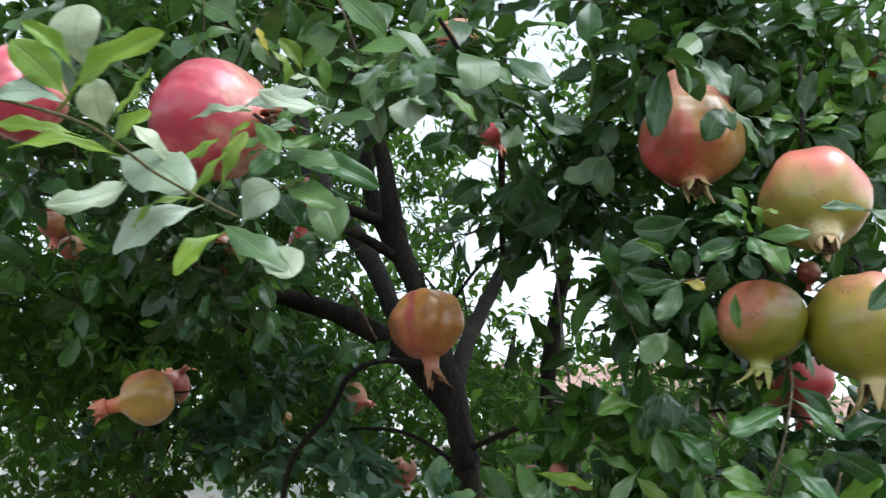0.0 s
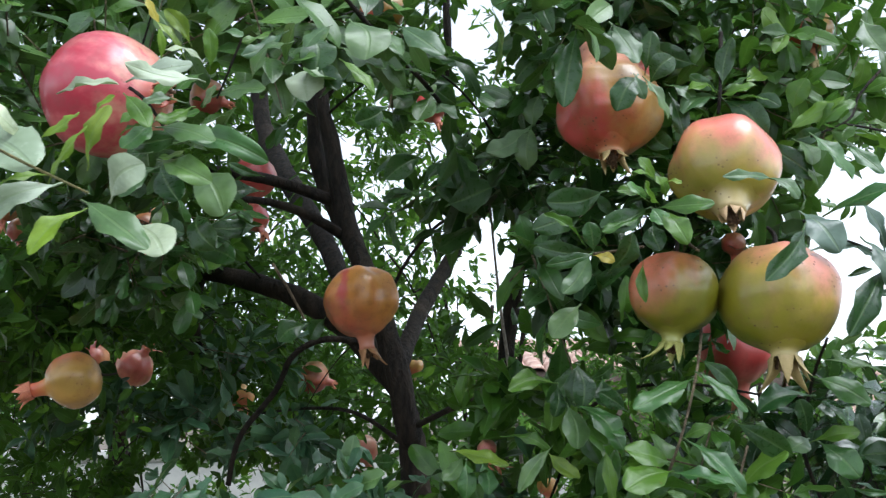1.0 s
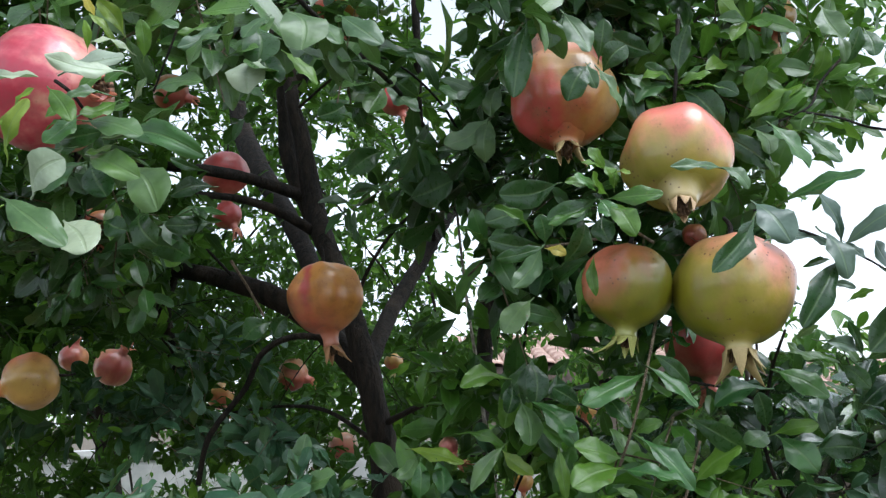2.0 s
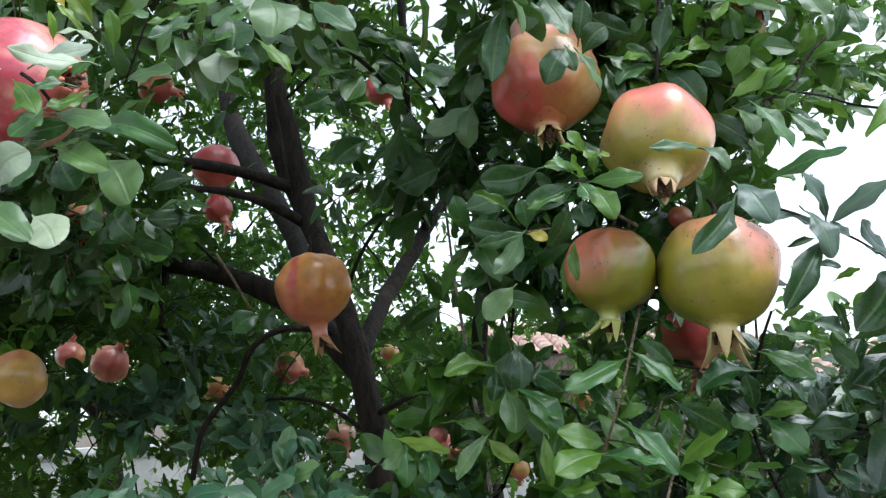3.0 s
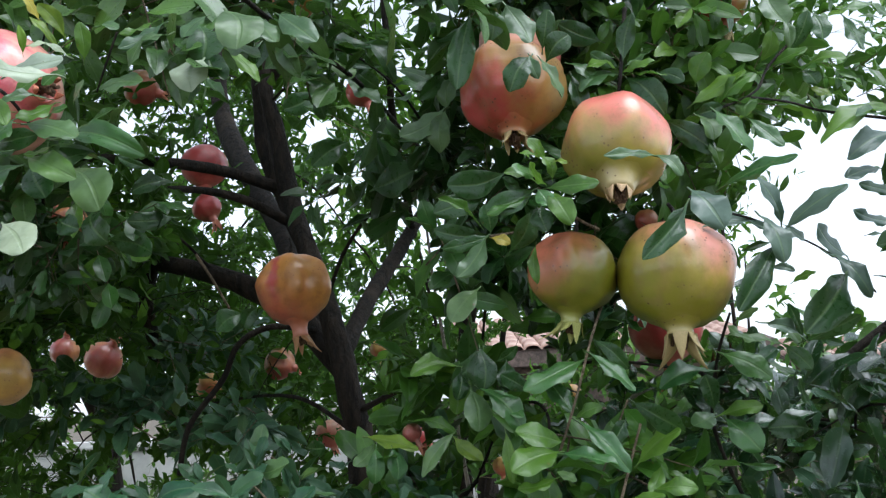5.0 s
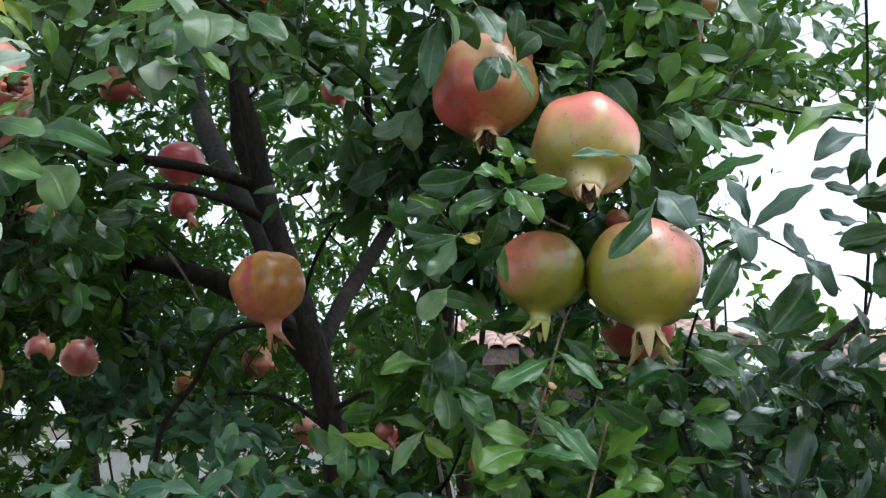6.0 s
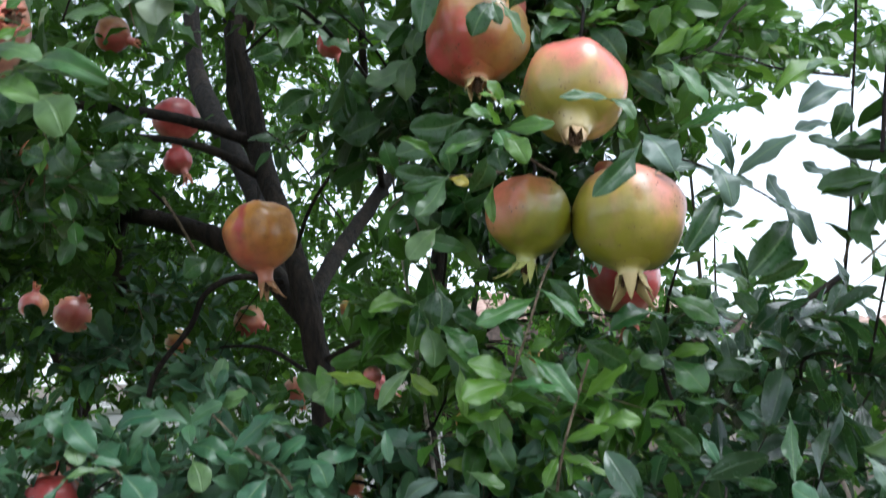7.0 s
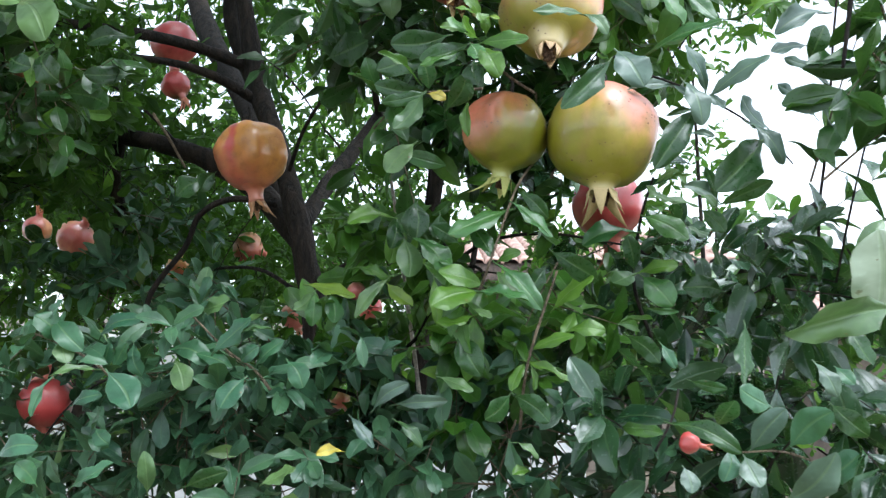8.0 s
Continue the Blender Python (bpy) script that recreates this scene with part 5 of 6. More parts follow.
one_leaf((0.024, 0.760, 1.514), (0.058, 0.742, 1.541), 0.43, LEAF_SKY_BLUE)
one_leaf((0.044, 0.770, 1.504), (0.061, 0.760, 1.517), 0.57, LEAF_SKY_BLUE)
one_leaf((0.056, 0.770, 1.499), (0.082, 0.760, 1.522), 0.43, LEAF_SKY_BLUE)
one_leaf((0.044, 0.780, 1.530), (0.071, 0.770, 1.531), 0.28, LEAF_PALE)
one_leaf((0.054, 0.735, 1.492), (0.038, 0.720, 1.470), 0.68, LEAF_SKY_BLUE)
one_leaf((0.087, 0.750, 1.505), (0.101, 0.740, 1.484), 0.68, LEAF_SKY_BLUE)
one_leaf((0.003, 0.780, 1.511), (0.037, 0.770, 1.499), 0.39, LEAF_SKY_BLUE)
one_leaf((-0.061, 0.750, 1.497), (-0.037, 0.735, 1.469), 0.69, LEAF_SKY_BLUE)
one_leaf((-0.089, 0.750, 1.471), (-0.062, 0.740, 1.480), 0.39, LEAF_SKY_BLUE)
one_leaf((-0.015, 0.710, 1.407), (-0.015, 0.700, 1.440), 0.40, LEAF_PALE)
one_leaf((-0.073, 0.710, 1.412), (-0.038, 0.700, 1.431), 0.38, LEAF_SKY_BLUE)
one_leaf((-0.101, 0.710, 1.414), (-0.112, 0.700, 1.432), 0.72, LEAF_SKY_BLUE)
one_leaf((-0.131, 0.710, 1.434), (-0.096, 0.700, 1.445), 0.47, LEAF_SKY_BLUE)
one_leaf((0.015, 0.710, 1.411), (0.049, 0.700, 1.424), 0.40)
one_leaf((0.074, 0.710, 1.413), (0.101, 0.700, 1.426), 0.57, LEAF_PALE)
one_leaf((-0.066, 0.740, 1.452), (-0.052, 0.730, 1.441), 0.74, LEAF_SKY_BLUE)
# low foliage, middle
one_leaf((0.230, 0.760, 1.528), (0.247, 0.745, 1.492), 0.53)
one_leaf((0.282, 0.730, 1.505), (0.321, 0.710, 1.485), 0.20, LEAF_YOUNG)
one_leaf((0.282, 0.730, 1.504), (0.269, 0.720, 1.482), 0.39, LEAF_YOUNG)
one_leaf((0.285, 0.730, 1.503), (0.288, 0.720, 1.482), 0.23, LEAF_YOUNG)
one_leaf((0.287, 0.730, 1.514), (0.320, 0.715, 1.526), 0.31, LEAF_YOUNG)
one_leaf((0.141, 0.730, 1.461), (0.160, 0.720, 1.438), 0.34, LEAF_GLARE)
one_leaf((0.177, 0.730, 1.458), (0.198, 0.720, 1.438), 0.34, LEAF_PALE)
one_leaf((0.176, 0.750, 1.469), (0.219, 0.735, 1.473), 0.25, LEAF_GLARE)
one_leaf((0.134, 0.730, 1.434), (0.114, 0.720, 1.433), 0.42, LEAF_YELLOW)
one_leaf((0.214, 0.750, 1.491), (0.240, 0.740, 1.480), 0.44, LEAF_PALE)
one_leaf((0.158, 0.750, 1.465), (0.187, 0.740, 1.487), 0.35, LEAF_GLARE)
one_leaf((0.267, 0.710, 1.479), (0.247, 0.700, 1.462), 0.68)
one_leaf((0.271, 0.710, 1.479), (0.297, 0.700, 1.459), 0.53)
one_leaf((0.267, 0.700, 1.444), (0.287, 0.690, 1.433), 0.25, LEAF_PALE)
one_leaf((0.281, 0.700, 1.422), (0.267, 0.690, 1.421), 0.55, LEAF_YOUNG)
# low foliage, right
one_leaf((0.430, 0.430, 1.544), (0.367, 0.405, 1.533), 0.29, LEAF_PALE, lie=DOWN)
one_leaf((0.426, 0.440, 1.539), (0.420, 0.420, 1.582), 0.80, LEAF_SHEEN, lie=FLAT)
one_leaf((0.359, 0.575, 1.472), (0.395, 0.550, 1.457), 0.28, lie=FLAT)
one_leaf((0.408, 0.570, 1.456), (0.425, 0.555, 1.483), 0.46, LEAF_GLARE)
one_leaf((0.435, 0.575, 1.457), (0.454, 0.555, 1.481), 0.57, LEAF_SKY_BLUE)
one_leaf((0.463, 0.575, 1.483), (0.479, 0.560, 1.465), 0.55)
one_leaf((0.425, 0.555, 1.428), (0.447, 0.535, 1.459), 0.50, LEAF_GLARE)
one_leaf((0.447, 0.560, 1.441), (0.463, 0.540, 1.457), 0.61, LEAF_SKY_BLUE)
one_leaf((0.402, 0.565, 1.452), (0.406, 0.550, 1.436), 0.72, LEAF_GLARE)
one_leaf((0.393, 0.590, 1.469), (0.402, 0.580, 1.486), 0.77)
one_leaf((0.436, 0.610, 1.479), (0.412, 0.600, 1.492), 0.63, LEAF_SKY_BLUE)
one_leaf((0.431, 0.640, 1.533), (0.422, 0.620, 1.493), 0.34)
one_leaf((0.468, 0.610, 1.508), (0.478, 0.600, 1.486), 0.52, LEAF_GLARE)
one_leaf((0.482, 0.610, 1.505), (0.490, 0.600, 1.494), 0.67, LEAF_SKY_BLUE)
one_leaf((0.474, 0.570, 1.532), (0.483, 0.560, 1.509), 0.58)
one_leaf((0.388, 0.630, 1.495), (0.410, 0.620, 1.490), 0.35)
one_leaf((0.396, 0.575, 1.456), (0.388, 0.565, 1.437), 0.55, LEAF_SKY_BLUE)
one_leaf((0.366, 0.575, 1.444), (0.368, 0.565, 1.430), 0.78, LEAF_GLARE)
one_leaf((0.361, 0.710, 1.525), (0.384, 0.700, 1.504), 0.50)
one_leaf((0.407, 0.690, 1.523), (0.423, 0.680, 1.517), 0.30)
one_leaf((0.383, 0.690, 1.519), (0.391, 0.680, 1.501), 0.43, LEAF_SKY_BLUE)
one_leaf((0.377, 0.710, 1.547), (0.400, 0.700, 1.544), 0.21)
# leaf lying before the top fruit
one_leaf((0.327, 0.680, 1.775), (0.284, 0.665, 1.773), 0.20, LEAF_PALE)
one_leaf((0.325, 0.685, 1.777), (0.343, 0.675, 1.758), 0.42, LEAF_PALE)
# over the lower side of the red fruit
one_leaf((-0.112, 0.590, 1.795), (-0.125, 0.575, 1.773), 0.57, LEAF_MID)
one_leaf((-0.089, 0.600, 1.809), (-0.108, 0.585, 1.795), 0.44, LEAF_YOUNG)
one_leaf((-0.131, 0.605, 1.784), (-0.098, 0.595, 1.786), 0.43)
one_leaf((-0.106, 0.625, 1.803), (-0.087, 0.615, 1.811), 0.55, LEAF_YOUNG)
one_leaf((-0.111, 0.585, 1.773), (-0.124, 0.572, 1.758), 0.59, LEAF_PALE)
one_leaf((-0.088, 0.615, 1.838), (-0.100, 0.605, 1.823), 0.52, LEAF_YOUNG)
one_leaf((-0.102, 0.605, 1.829), (-0.113, 0.595, 1.814), 0.46, LEAF_YOUNG)
one_leaf((-0.126, 0.580, 1.810), (-0.107, 0.570, 1.785), 0.42, LEAF_YOUNG)
# before the fruit far inside
one_leaf((-0.390, 1.600, 1.701), (-0.356, 1.590, 1.725), 0.53)
one_leaf((-0.505, 1.700, 1.683), (-0.540, 1.690, 1.713), 0.66)
one_leaf((-0.106, 1.250, 1.730), (-0.139, 1.240, 1.708), 0.80)
one_leaf((-0.067, 1.150, 1.726), (-0.082, 1.140, 1.701), 0.71)
one_leaf((-0.002, 1.100, 1.556), (0.021, 1.090, 1.555), 0.80)
# before the roof of the cottage
one_leaf((0.192, 0.800, 1.644), (0.193, 0.790, 1.609), 0.54)
one_leaf((0.183, 0.800, 1.610), (0.187, 0.785, 1.576), 0.65, LEAF_PALE)
one_leaf((0.196, 0.790, 1.609), (0.223, 0.770, 1.586), 0.52, LEAF_MID)
one_leaf((0.176, 0.810, 1.627), (0.171, 0.800, 1.602), 0.58)
one_leaf((0.207, 0.820, 1.634), (0.225, 0.810, 1.646), 0.44)
one_leaf((0.215, 0.810, 1.633), (0.219, 0.800, 1.607), 0.65)
one_leaf((0.231, 0.800, 1.607), (0.208, 0.790, 1.622), 0.54)

# the crown, clump by clump
PALE.clump((-0.193, 0.828, 1.985), (.16, .10, .06), 12, 0.052, 1, up=1.2, droop=0.2, face=0.9)
NEAR.clump((-0.396, 0.811, 1.875), (.10, .10, .14), 18, 0.043, 2)
PALE.clump((-0.021, 0.773, 1.945), (.13, .10, .04), 10, 0.052, 4, up=1.2, droop=0.2, face=0.9)
NEAR.clump((0.014, 0.938, 1.988), (.07, .10, .04), 10, 0.045, 5)
NEAR.clump((0.245, 0.927, 2.040), (.16, .10, .07), 32, 0.045, 6)
NEAR.clump((0.294, 0.967, 1.986), (.06, .05, .06), 10, 0.045, 7)
NEAR.clump((0.164, 1.101, 1.920), (.09, .10, .08), 22, 0.050, 8)
NEAR.clump((0.141, 1.208, 1.884), (.06, .10, .06), 11, 0.050, 9)
SUNLIT.clump((0.394, 0.958, 1.971), (.16, .10, .09), 45, 0.045, 10, face=0.5)
SUNLIT.clump((0.447, 0.981, 1.895), (.09, .08, .07), 22, 0.045, 11, face=0.5)
NEAR.clump((0.202, 0.908, 1.741), (.08, .08, .09), 15, 0.050, 12)
NEAR.clump((0.315, 0.942, 1.776), (.10, .05, .10), 22, 0.050, 13)
SHADED.clump((0.528, 1.061, 1.543), (.24, .15, .12), 22, 0.047, 14)
SHADED.clump((0.445, 1.048, 1.621), (.10, .10, .07), 12, 0.047, 15)
SUNLIT.clump((0.240, 1.054, 1.594), (.14, .12, .10), 26, 0.05, 16)
SUNLIT.clump((0.190, 1.018, 1.516), (.2, .14, .09), 36, 0.05, 17)
SKIRT.clump((-0.040, 0.919, 1.452), (.24, .12, .09), 68, 0.035, 18)
SKIRT.clump((0.140, 0.947, 1.437), (.22, .12, .10), 68, 0.035, 19)
SKIRT.clump((0.316, 0.894, 1.430), (.2, .12, .09), 56, 0.038, 20)
SHADED.clump((0.521, 0.789, 1.431), (.2, .12, .09), 32, 0.047, 21)
SKIRT.clump((-0.185, 0.905, 1.411), (.2, .12, .06), 32, 0.036, 22)
SHADED.clump((0.584, 0.958, 1.550), (.12, .12, .10), 13, 0.047, 23)
PALE.clump((-0.242, 0.884, 1.897), (.14, .08, .10), 6, 0.052, 24, up=1.2, droop=0.2, face=0.9)
NEAR.clump((-0.254, 0.971, 1.804), (.10, .10, .06), 18, 0.045, 25)

SHADED.clump((0.583, 0.828, 1.571), (.11, .08, .05), 6, 0.047, 26)
NEAR.clump((0.561, 0.688, 1.712), (.05, .06, .10), 8, 0.047, 27)
SHADED.clump((0.533, 0.980, 1.564), (.10, .08, .04), 7, 0.045, 28)
MID.clump((-0.484, 1.605, 1.516), (.12, .10, .10), 21, 0.039, 87)
SUNLIT.clump((0.726, 1.871, 1.678), (.25, .2, .10), 26, 0.05, 82)
SKIRT.clump((-0.100, 0.878, 1.486), (.16, .08, .05), 27, 0.034, 29, up=1.2)
SKIRT.clump((0.074, 0.876, 1.466), (.18, .08, .05), 32, 0.034, 30, up=1.2)
SUNLIT.clump((0.249, 0.881, 1.539), (.10, .06, .05), 14, 0.05, 71, up=1.1)
SUNLIT.clump((0.165, 0.969, 1.621), (.09, .06, .06), 12, 0.05, 72, up=1.0)
MID.clump((-0.541, 1.502, 1.750), (.22, .2, .12), 48, 0.037, 73)
MID.clump((-0.258, 1.818, 1.597), (.25, .2, .12), 48, 0.037, 74)
MID.clump((-0.161, 2.352, 2.330), (.18, .2, .12), 33, 0.039, 79)
MID.clump((-0.375, 2.533, 2.464), (.16, .2, .14), 30, 0.039, 80)
MID.clump((0.009, 1.320, 2.124), (.12, .1, .06), 24, 0.037, 77)
MID.clump((-0.393, 1.956, 1.982), (.26, .15, .15), 54, 0.037, 78)
MID.clump((-0.476, 1.523, 1.849), (.26, .20, .16), 117, 0.037, 31)
MID.clump((-0.582, 1.285, 1.808), (.20, .2, .15), 82, 0.039, 32)
MID.clump((-0.389, 1.943, 1.764), (.28, .25, .17), 90, 0.037, 33)
MID.clump((-0.667, 1.861, 1.661), (.45, .3, .20), 111, 0.037, 34)
MID.clump((-0.431, 1.564, 2.203), (.24, .3, .13), 54, 0.039, 35)
MID.clump((-0.096, 2.632, 2.466), (.35, .2, .35), 51, 0.039, 85)
SUNLIT.clump((0.863, 1.562, 2.158), (.18, .14, .09), 12, 0.042, 86)
MID.clump((-0.025, 1.654, 2.250), (.14, .2, .10), 21, 0.039, 36)
MID.clump((-0.360, 1.256, 1.921), (.16, .12, .12), 51, 0.035, 83, face=-0.2)
MID.clump((0.261, 1.681, 2.080), (.16, .16, .17), 45, 0.039, 37)
SUNLIT.clump((0.712, 1.373, 2.083), (.28, .22, .08), 38, 0.046, 38)
SUNLIT.clump((0.496, 1.568, 2.137), (.2, .2, .18), 34, 0.05, 39)
MID.clump((0.155, 1.862, 1.620), (.35, .3, .13), 46, 0.039, 40)
MID.clump((0.488, 1.767, 1.571), (.32, .3, .13), 30, 0.039, 41)
MID.clump((-0.308, 2.091, 1.487), (.5, .3, .13), 43, 0.039, 42)
MID.clump((0.051, 1.590, 1.439), (.5, .3, .10), 63, 0.039, 43)
MID.clump((0.748, 1.580, 1.468), (.4, .3, .17), 42, 0.039, 44)
MID.clump((0.368, 1.819, 1.862), (.14, .2, .16), 24, 0.039, 45)
MID.clump((-0.041, 2.205, 1.996), (.2, .2, .2), 18, 0.039, 46)

# the crown's far side
SUNLIT.clump((0.60, 1.45, 1.95), (.07, .10, .08), 10, 0.036, 101, face=0.4)
SUNLIT.clump((0.66, 1.60, 1.80), (.07, .10, .06), 9, 0.036, 102, face=0.4)
SUNLIT.clump((0.64, 1.34, 2.02), (.20, .14, .10), 34, 0.040, 103, face=0.5)
SHADED.clump((0.82, 1.36, 1.60), (.20, .14, .07), 12, 0.042, 105)
MID.clump((0.30, 2.55, 1.93), (.20, .2, .10), 10, 0.036, 106)
MID.clump((0.22, 2.60, 1.80), (.26, .2, .07), 26, 0.036, 107)
MID.clump((0.45, 2.40, 1.86), (.18, .2, .12), 8, 0.036, 108)

MID.clump((0.08, 2.30, 1.75), (.13, .2, .07), 16, 0.034, 109)

MID.clump((-0.389, 2.500, 2.066), (.10, .2, .08), 13, 0.036, 120)
MID.clump((0.016, 2.500, 1.769), (.10, .2, .08), 13, 0.036, 121)
MID.clump((-0.068, 2.500, 1.972), (.10, .2, .08), 13, 0.036, 122)
MID.clump((0.130, 2.500, 1.931), (.10, .2, .08), 13, 0.036, 123)
MID.clump((-0.406, 2.500, 1.927), (.10, .2, .08), 13, 0.036, 124)

MID.clump((-0.388, 1.150, 2.184), (.12, .12, .05), 16, 0.042, 130)
MID.clump((-0.265, 1.150, 2.180), (.12, .12, .05), 16, 0.042, 131)
MID.clump((-0.142, 1.150, 2.188), (.12, .12, .05), 16, 0.042, 132)
MID.clump((-0.444, 1.100, 2.150), (.12, .12, .05), 16, 0.042, 133)
MID.clump((-0.083, 1.200, 2.183), (.12, .12, .05), 16, 0.042, 134)
MID.clump((0.242, 2.700, 1.786), (.12, .2, .05), 20, 0.034, 140)
MID.clump((0.373, 2.700, 1.745), (.12, .2, .05), 20, 0.034, 141)
MID.clump((0.605, 2.700, 1.770), (.12, .2, .05), 20, 0.034, 142)
MID.clump((0.138, 2.600, 1.859), (.12, .2, .05), 20, 0.034, 143)

LOW.clump((-1.229, 3.200, 1.427), (.22, .2, .10), 26, 0.040, 150)
LOW.clump((-1.075, 3.200, 1.383), (.22, .2, .10), 26, 0.040, 151)
LOW.clump((-0.951, 2.900, 1.908), (0.26, 0.20, 0.13), 60, 0.046, 170)
LOW.clump((-0.594, 2.900, 1.857), (0.24, 0.20, 0.12), 64, 0.046, 171)
LOW.clump((-0.327, 2.700, 1.731), (0.14, 0.18, 0.10), 50, 0.046, 173)
SKIRT.clump((-0.483, 1.550, 1.630), (0.10, 0.10, 0.05), 11, 0.052, 180)
SKIRT.clump((-0.323, 1.600, 1.622), (0.10, 0.10, 0.05), 11, 0.052, 181)
SKIRT.clump((-0.161, 1.500, 1.579), (0.08, 0.08, 0.04), 8, 0.052, 182)
SKIRT.clump((-0.533, 1.550, 1.780), (0.07, 0.08, 0.05), 8, 0.052, 183)
SKIRT.clump((-0.322, 1.700, 1.733), (0.08, 0.08, 0.04), 7, 0.052, 184)

SUNLIT.clump((0.489, 1.000, 2.072), (.09, .08, .06), 16, 0.042, 160, face=0.5)
MID.clump((0.065, 1.500, 2.191), (.08, .1, .06), 9, 0.040, 161)

# unseen canopy added overhead and at the left for shade, then the crown behind
LOW.clump((-0.1, 1.5, 2.85), (1.2, 0.55, 0.30), 330, 0.055, 61, length=0.24)
LOW.clump((-1.2, 1.6, 2.3), (0.5, 0.9, 0.6), 260, 0.055, 62, length=0.22)
LOW.clump((-0.883, 2.645, 2.423), (.6, .4, .5), 120, 0.042, 63, length=0.2)
LOW.clump((-0.813, 2.951, 1.822), (.8, .4, .35), 190, 0.042, 64, length=0.2)

# gaps cut through the foliage to fit the camera's view of fruit and stems
SIGHT_GAPS = []


def sight_gap(back, front, radius):
    """An opening cut in the leaves between two places on a line of sight from the camera."""
    SIGHT_GAPS.append((back, front, radius))


sight_gap((-0.192, 2.004, 1.696), (-0.031, 1.047, 1.649), 0.040)
sight_gap((0.006, 1.213, 1.564), (0.058, 0.754, 1.578), 0.030)
sight_gap((-0.623, 2.153, 1.731), (-0.188, 0.945, 1.656), 0.050)
sight_gap((-0.737, 2.200, 1.757), (-0.228, 0.944, 1.666), 0.042)
sight_gap((-0.359, 2.062, 1.657), (-0.085, 0.950, 1.626), 0.030)
sight_gap((-0.226, 1.186, 2.031), (-0.104, 0.804, 1.887), 0.034)
sight_gap((0.073, 1.111, 1.982), (0.098, 0.709, 1.839), 0.026)
sight_gap((-0.246, 1.592, 2.028), (-0.053, 0.816, 1.814), 0.045)
sight_gap((-0.245, 1.604, 1.957), (-0.053, 0.822, 1.779), 0.034)
sight_gap((-0.011, 1.082, 1.738), (0.053, 0.635, 1.679), 0.060)
sight_gap((-0.096, 1.438, 2.035), (0.001, 0.859, 1.855), 0.055)
sight_gap((-0.001, 1.295, 1.682), (0.055, 0.793, 1.649), 0.055)
sight_gap((0.038, 1.258, 1.597), (0.071, 0.852, 1.598), 0.045)
sight_gap((0.068, 1.573, 1.829), (0.102, 0.831, 1.718), 0.045)
sight_gap((-0.188, 1.477, 1.810), (-0.042, 0.833, 1.716), 0.045)
sight_gap((-0.152, 1.401, 1.955), (-0.027, 0.818, 1.803), 0.040)
sight_gap((1.020, 8.074, 2.047), (0.359, 2.048, 1.712), 0.080)
sight_gap((0.359, 2.048, 1.712), (0.227, 0.843, 1.645), 0.034)
sight_gap((-0.323, 1.012, 1.649), (-0.194, 0.607, 1.629), 0.045)
sight_gap((-0.367, 1.015, 1.636), (-0.220, 0.609, 1.622), 0.030)
sight_gap((-0.173, 0.901, 1.460), (-0.007, 0.494, 1.496), 0.045)
sight_gap((0.363, 0.539, 1.463), (0.290, 0.288, 1.499), 0.016)
sight_gap((0.125, 0.958, 1.572), (0.131, 0.550, 1.584), 0.024)
sight_gap((0.248, 1.528, 1.494), (0.192, 0.758, 1.549), 0.026)
sight_gap((0.420, 1.056, 1.653), (0.323, 0.580, 1.604), 0.050)
sight_gap((-0.666, 1.559, 1.961), (-0.375, 0.877, 1.803), 0.045)
sight_gap((0.107, 1.548, 2.274), (0.123, 0.794, 1.937), 0.028)
sight_gap((0.435, 3.737, 3.256), (0.087, 0.747, 1.931), 0.040)
sight_gap((-0.084, 3.804, 2.942), (-0.017, 0.761, 1.868), 0.045)
sight_gap((1.730, 3.422, 2.521), (0.548, 0.911, 1.826), 0.042)
sight_gap((1.710, 3.345, 2.970), (0.575, 0.893, 1.929), 0.035)
sight_gap((1.385, 3.437, 2.029), (0.506, 0.873, 1.667), 0.060)
sight_gap((-1.941, 4.962, 1.377), (-0.294, 1.065, 1.554), 0.026)
sight_gap((-1.499, 4.973, 1.297), (-0.202, 1.067, 1.537), 0.055)
sight_gap((-1.290, 4.966, 1.330), (-0.159, 1.066, 1.544), 0.026)
sight_gap((-1.027, 4.979, 1.244), (-0.104, 1.069, 1.526), 0.05)
sight_gap((-1.757, 4.943, 1.485), (-0.256, 1.061, 1.576), 0.035)
sight_gap((-0.213, 0.716, 1.885), (-0.112, 0.377, 1.750), 0.034)
sight_gap((-0.180, 0.715, 1.892), (-0.095, 0.376, 1.754), 0.034)
sight_gap((-0.206, 0.723, 1.853), (-0.136, 0.476, 1.766), 0.026)
sight_gap((-0.148, 0.664, 1.876), (-0.057, 0.465, 1.788), 0.022)
sight_gap((0.205, 5.030, 2.080), (0.151, 0.938, 1.687), 0.045)
sight_gap((0.386, 5.043, 1.995), (0.184, 0.940, 1.671), 0.030)
sight_gap((0.393, 4.988, 1.129), (0.187, 0.967, 1.512), 0.035)
sight_gap((0.158, 4.977, 2.387), (0.143, 1.027, 1.758), 0.035)
sight_gap((0.172, 1.182, 1.598), (0.160, 0.644, 1.599), 0.022)
sight_gap((0.191, 1.198, 1.499), (0.170, 0.653, 1.546), 0.016)
sight_gap((0.148, 1.148, 1.797), (0.147, 0.626, 1.705), 0.014)
sight_gap((0.180, 1.118, 1.555), (0.190, 0.587, 1.549), 0.024)
sight_gap((0.190, 1.124, 1.466), (0.196, 0.590, 1.502), 0.022)
sight_gap((0.185, 1.121, 1.510), (0.193, 0.588, 1.525), 0.012)
sight_gap((0.560, 5.969, 1.899), (0.291, 1.481, 1.631), 0.10)
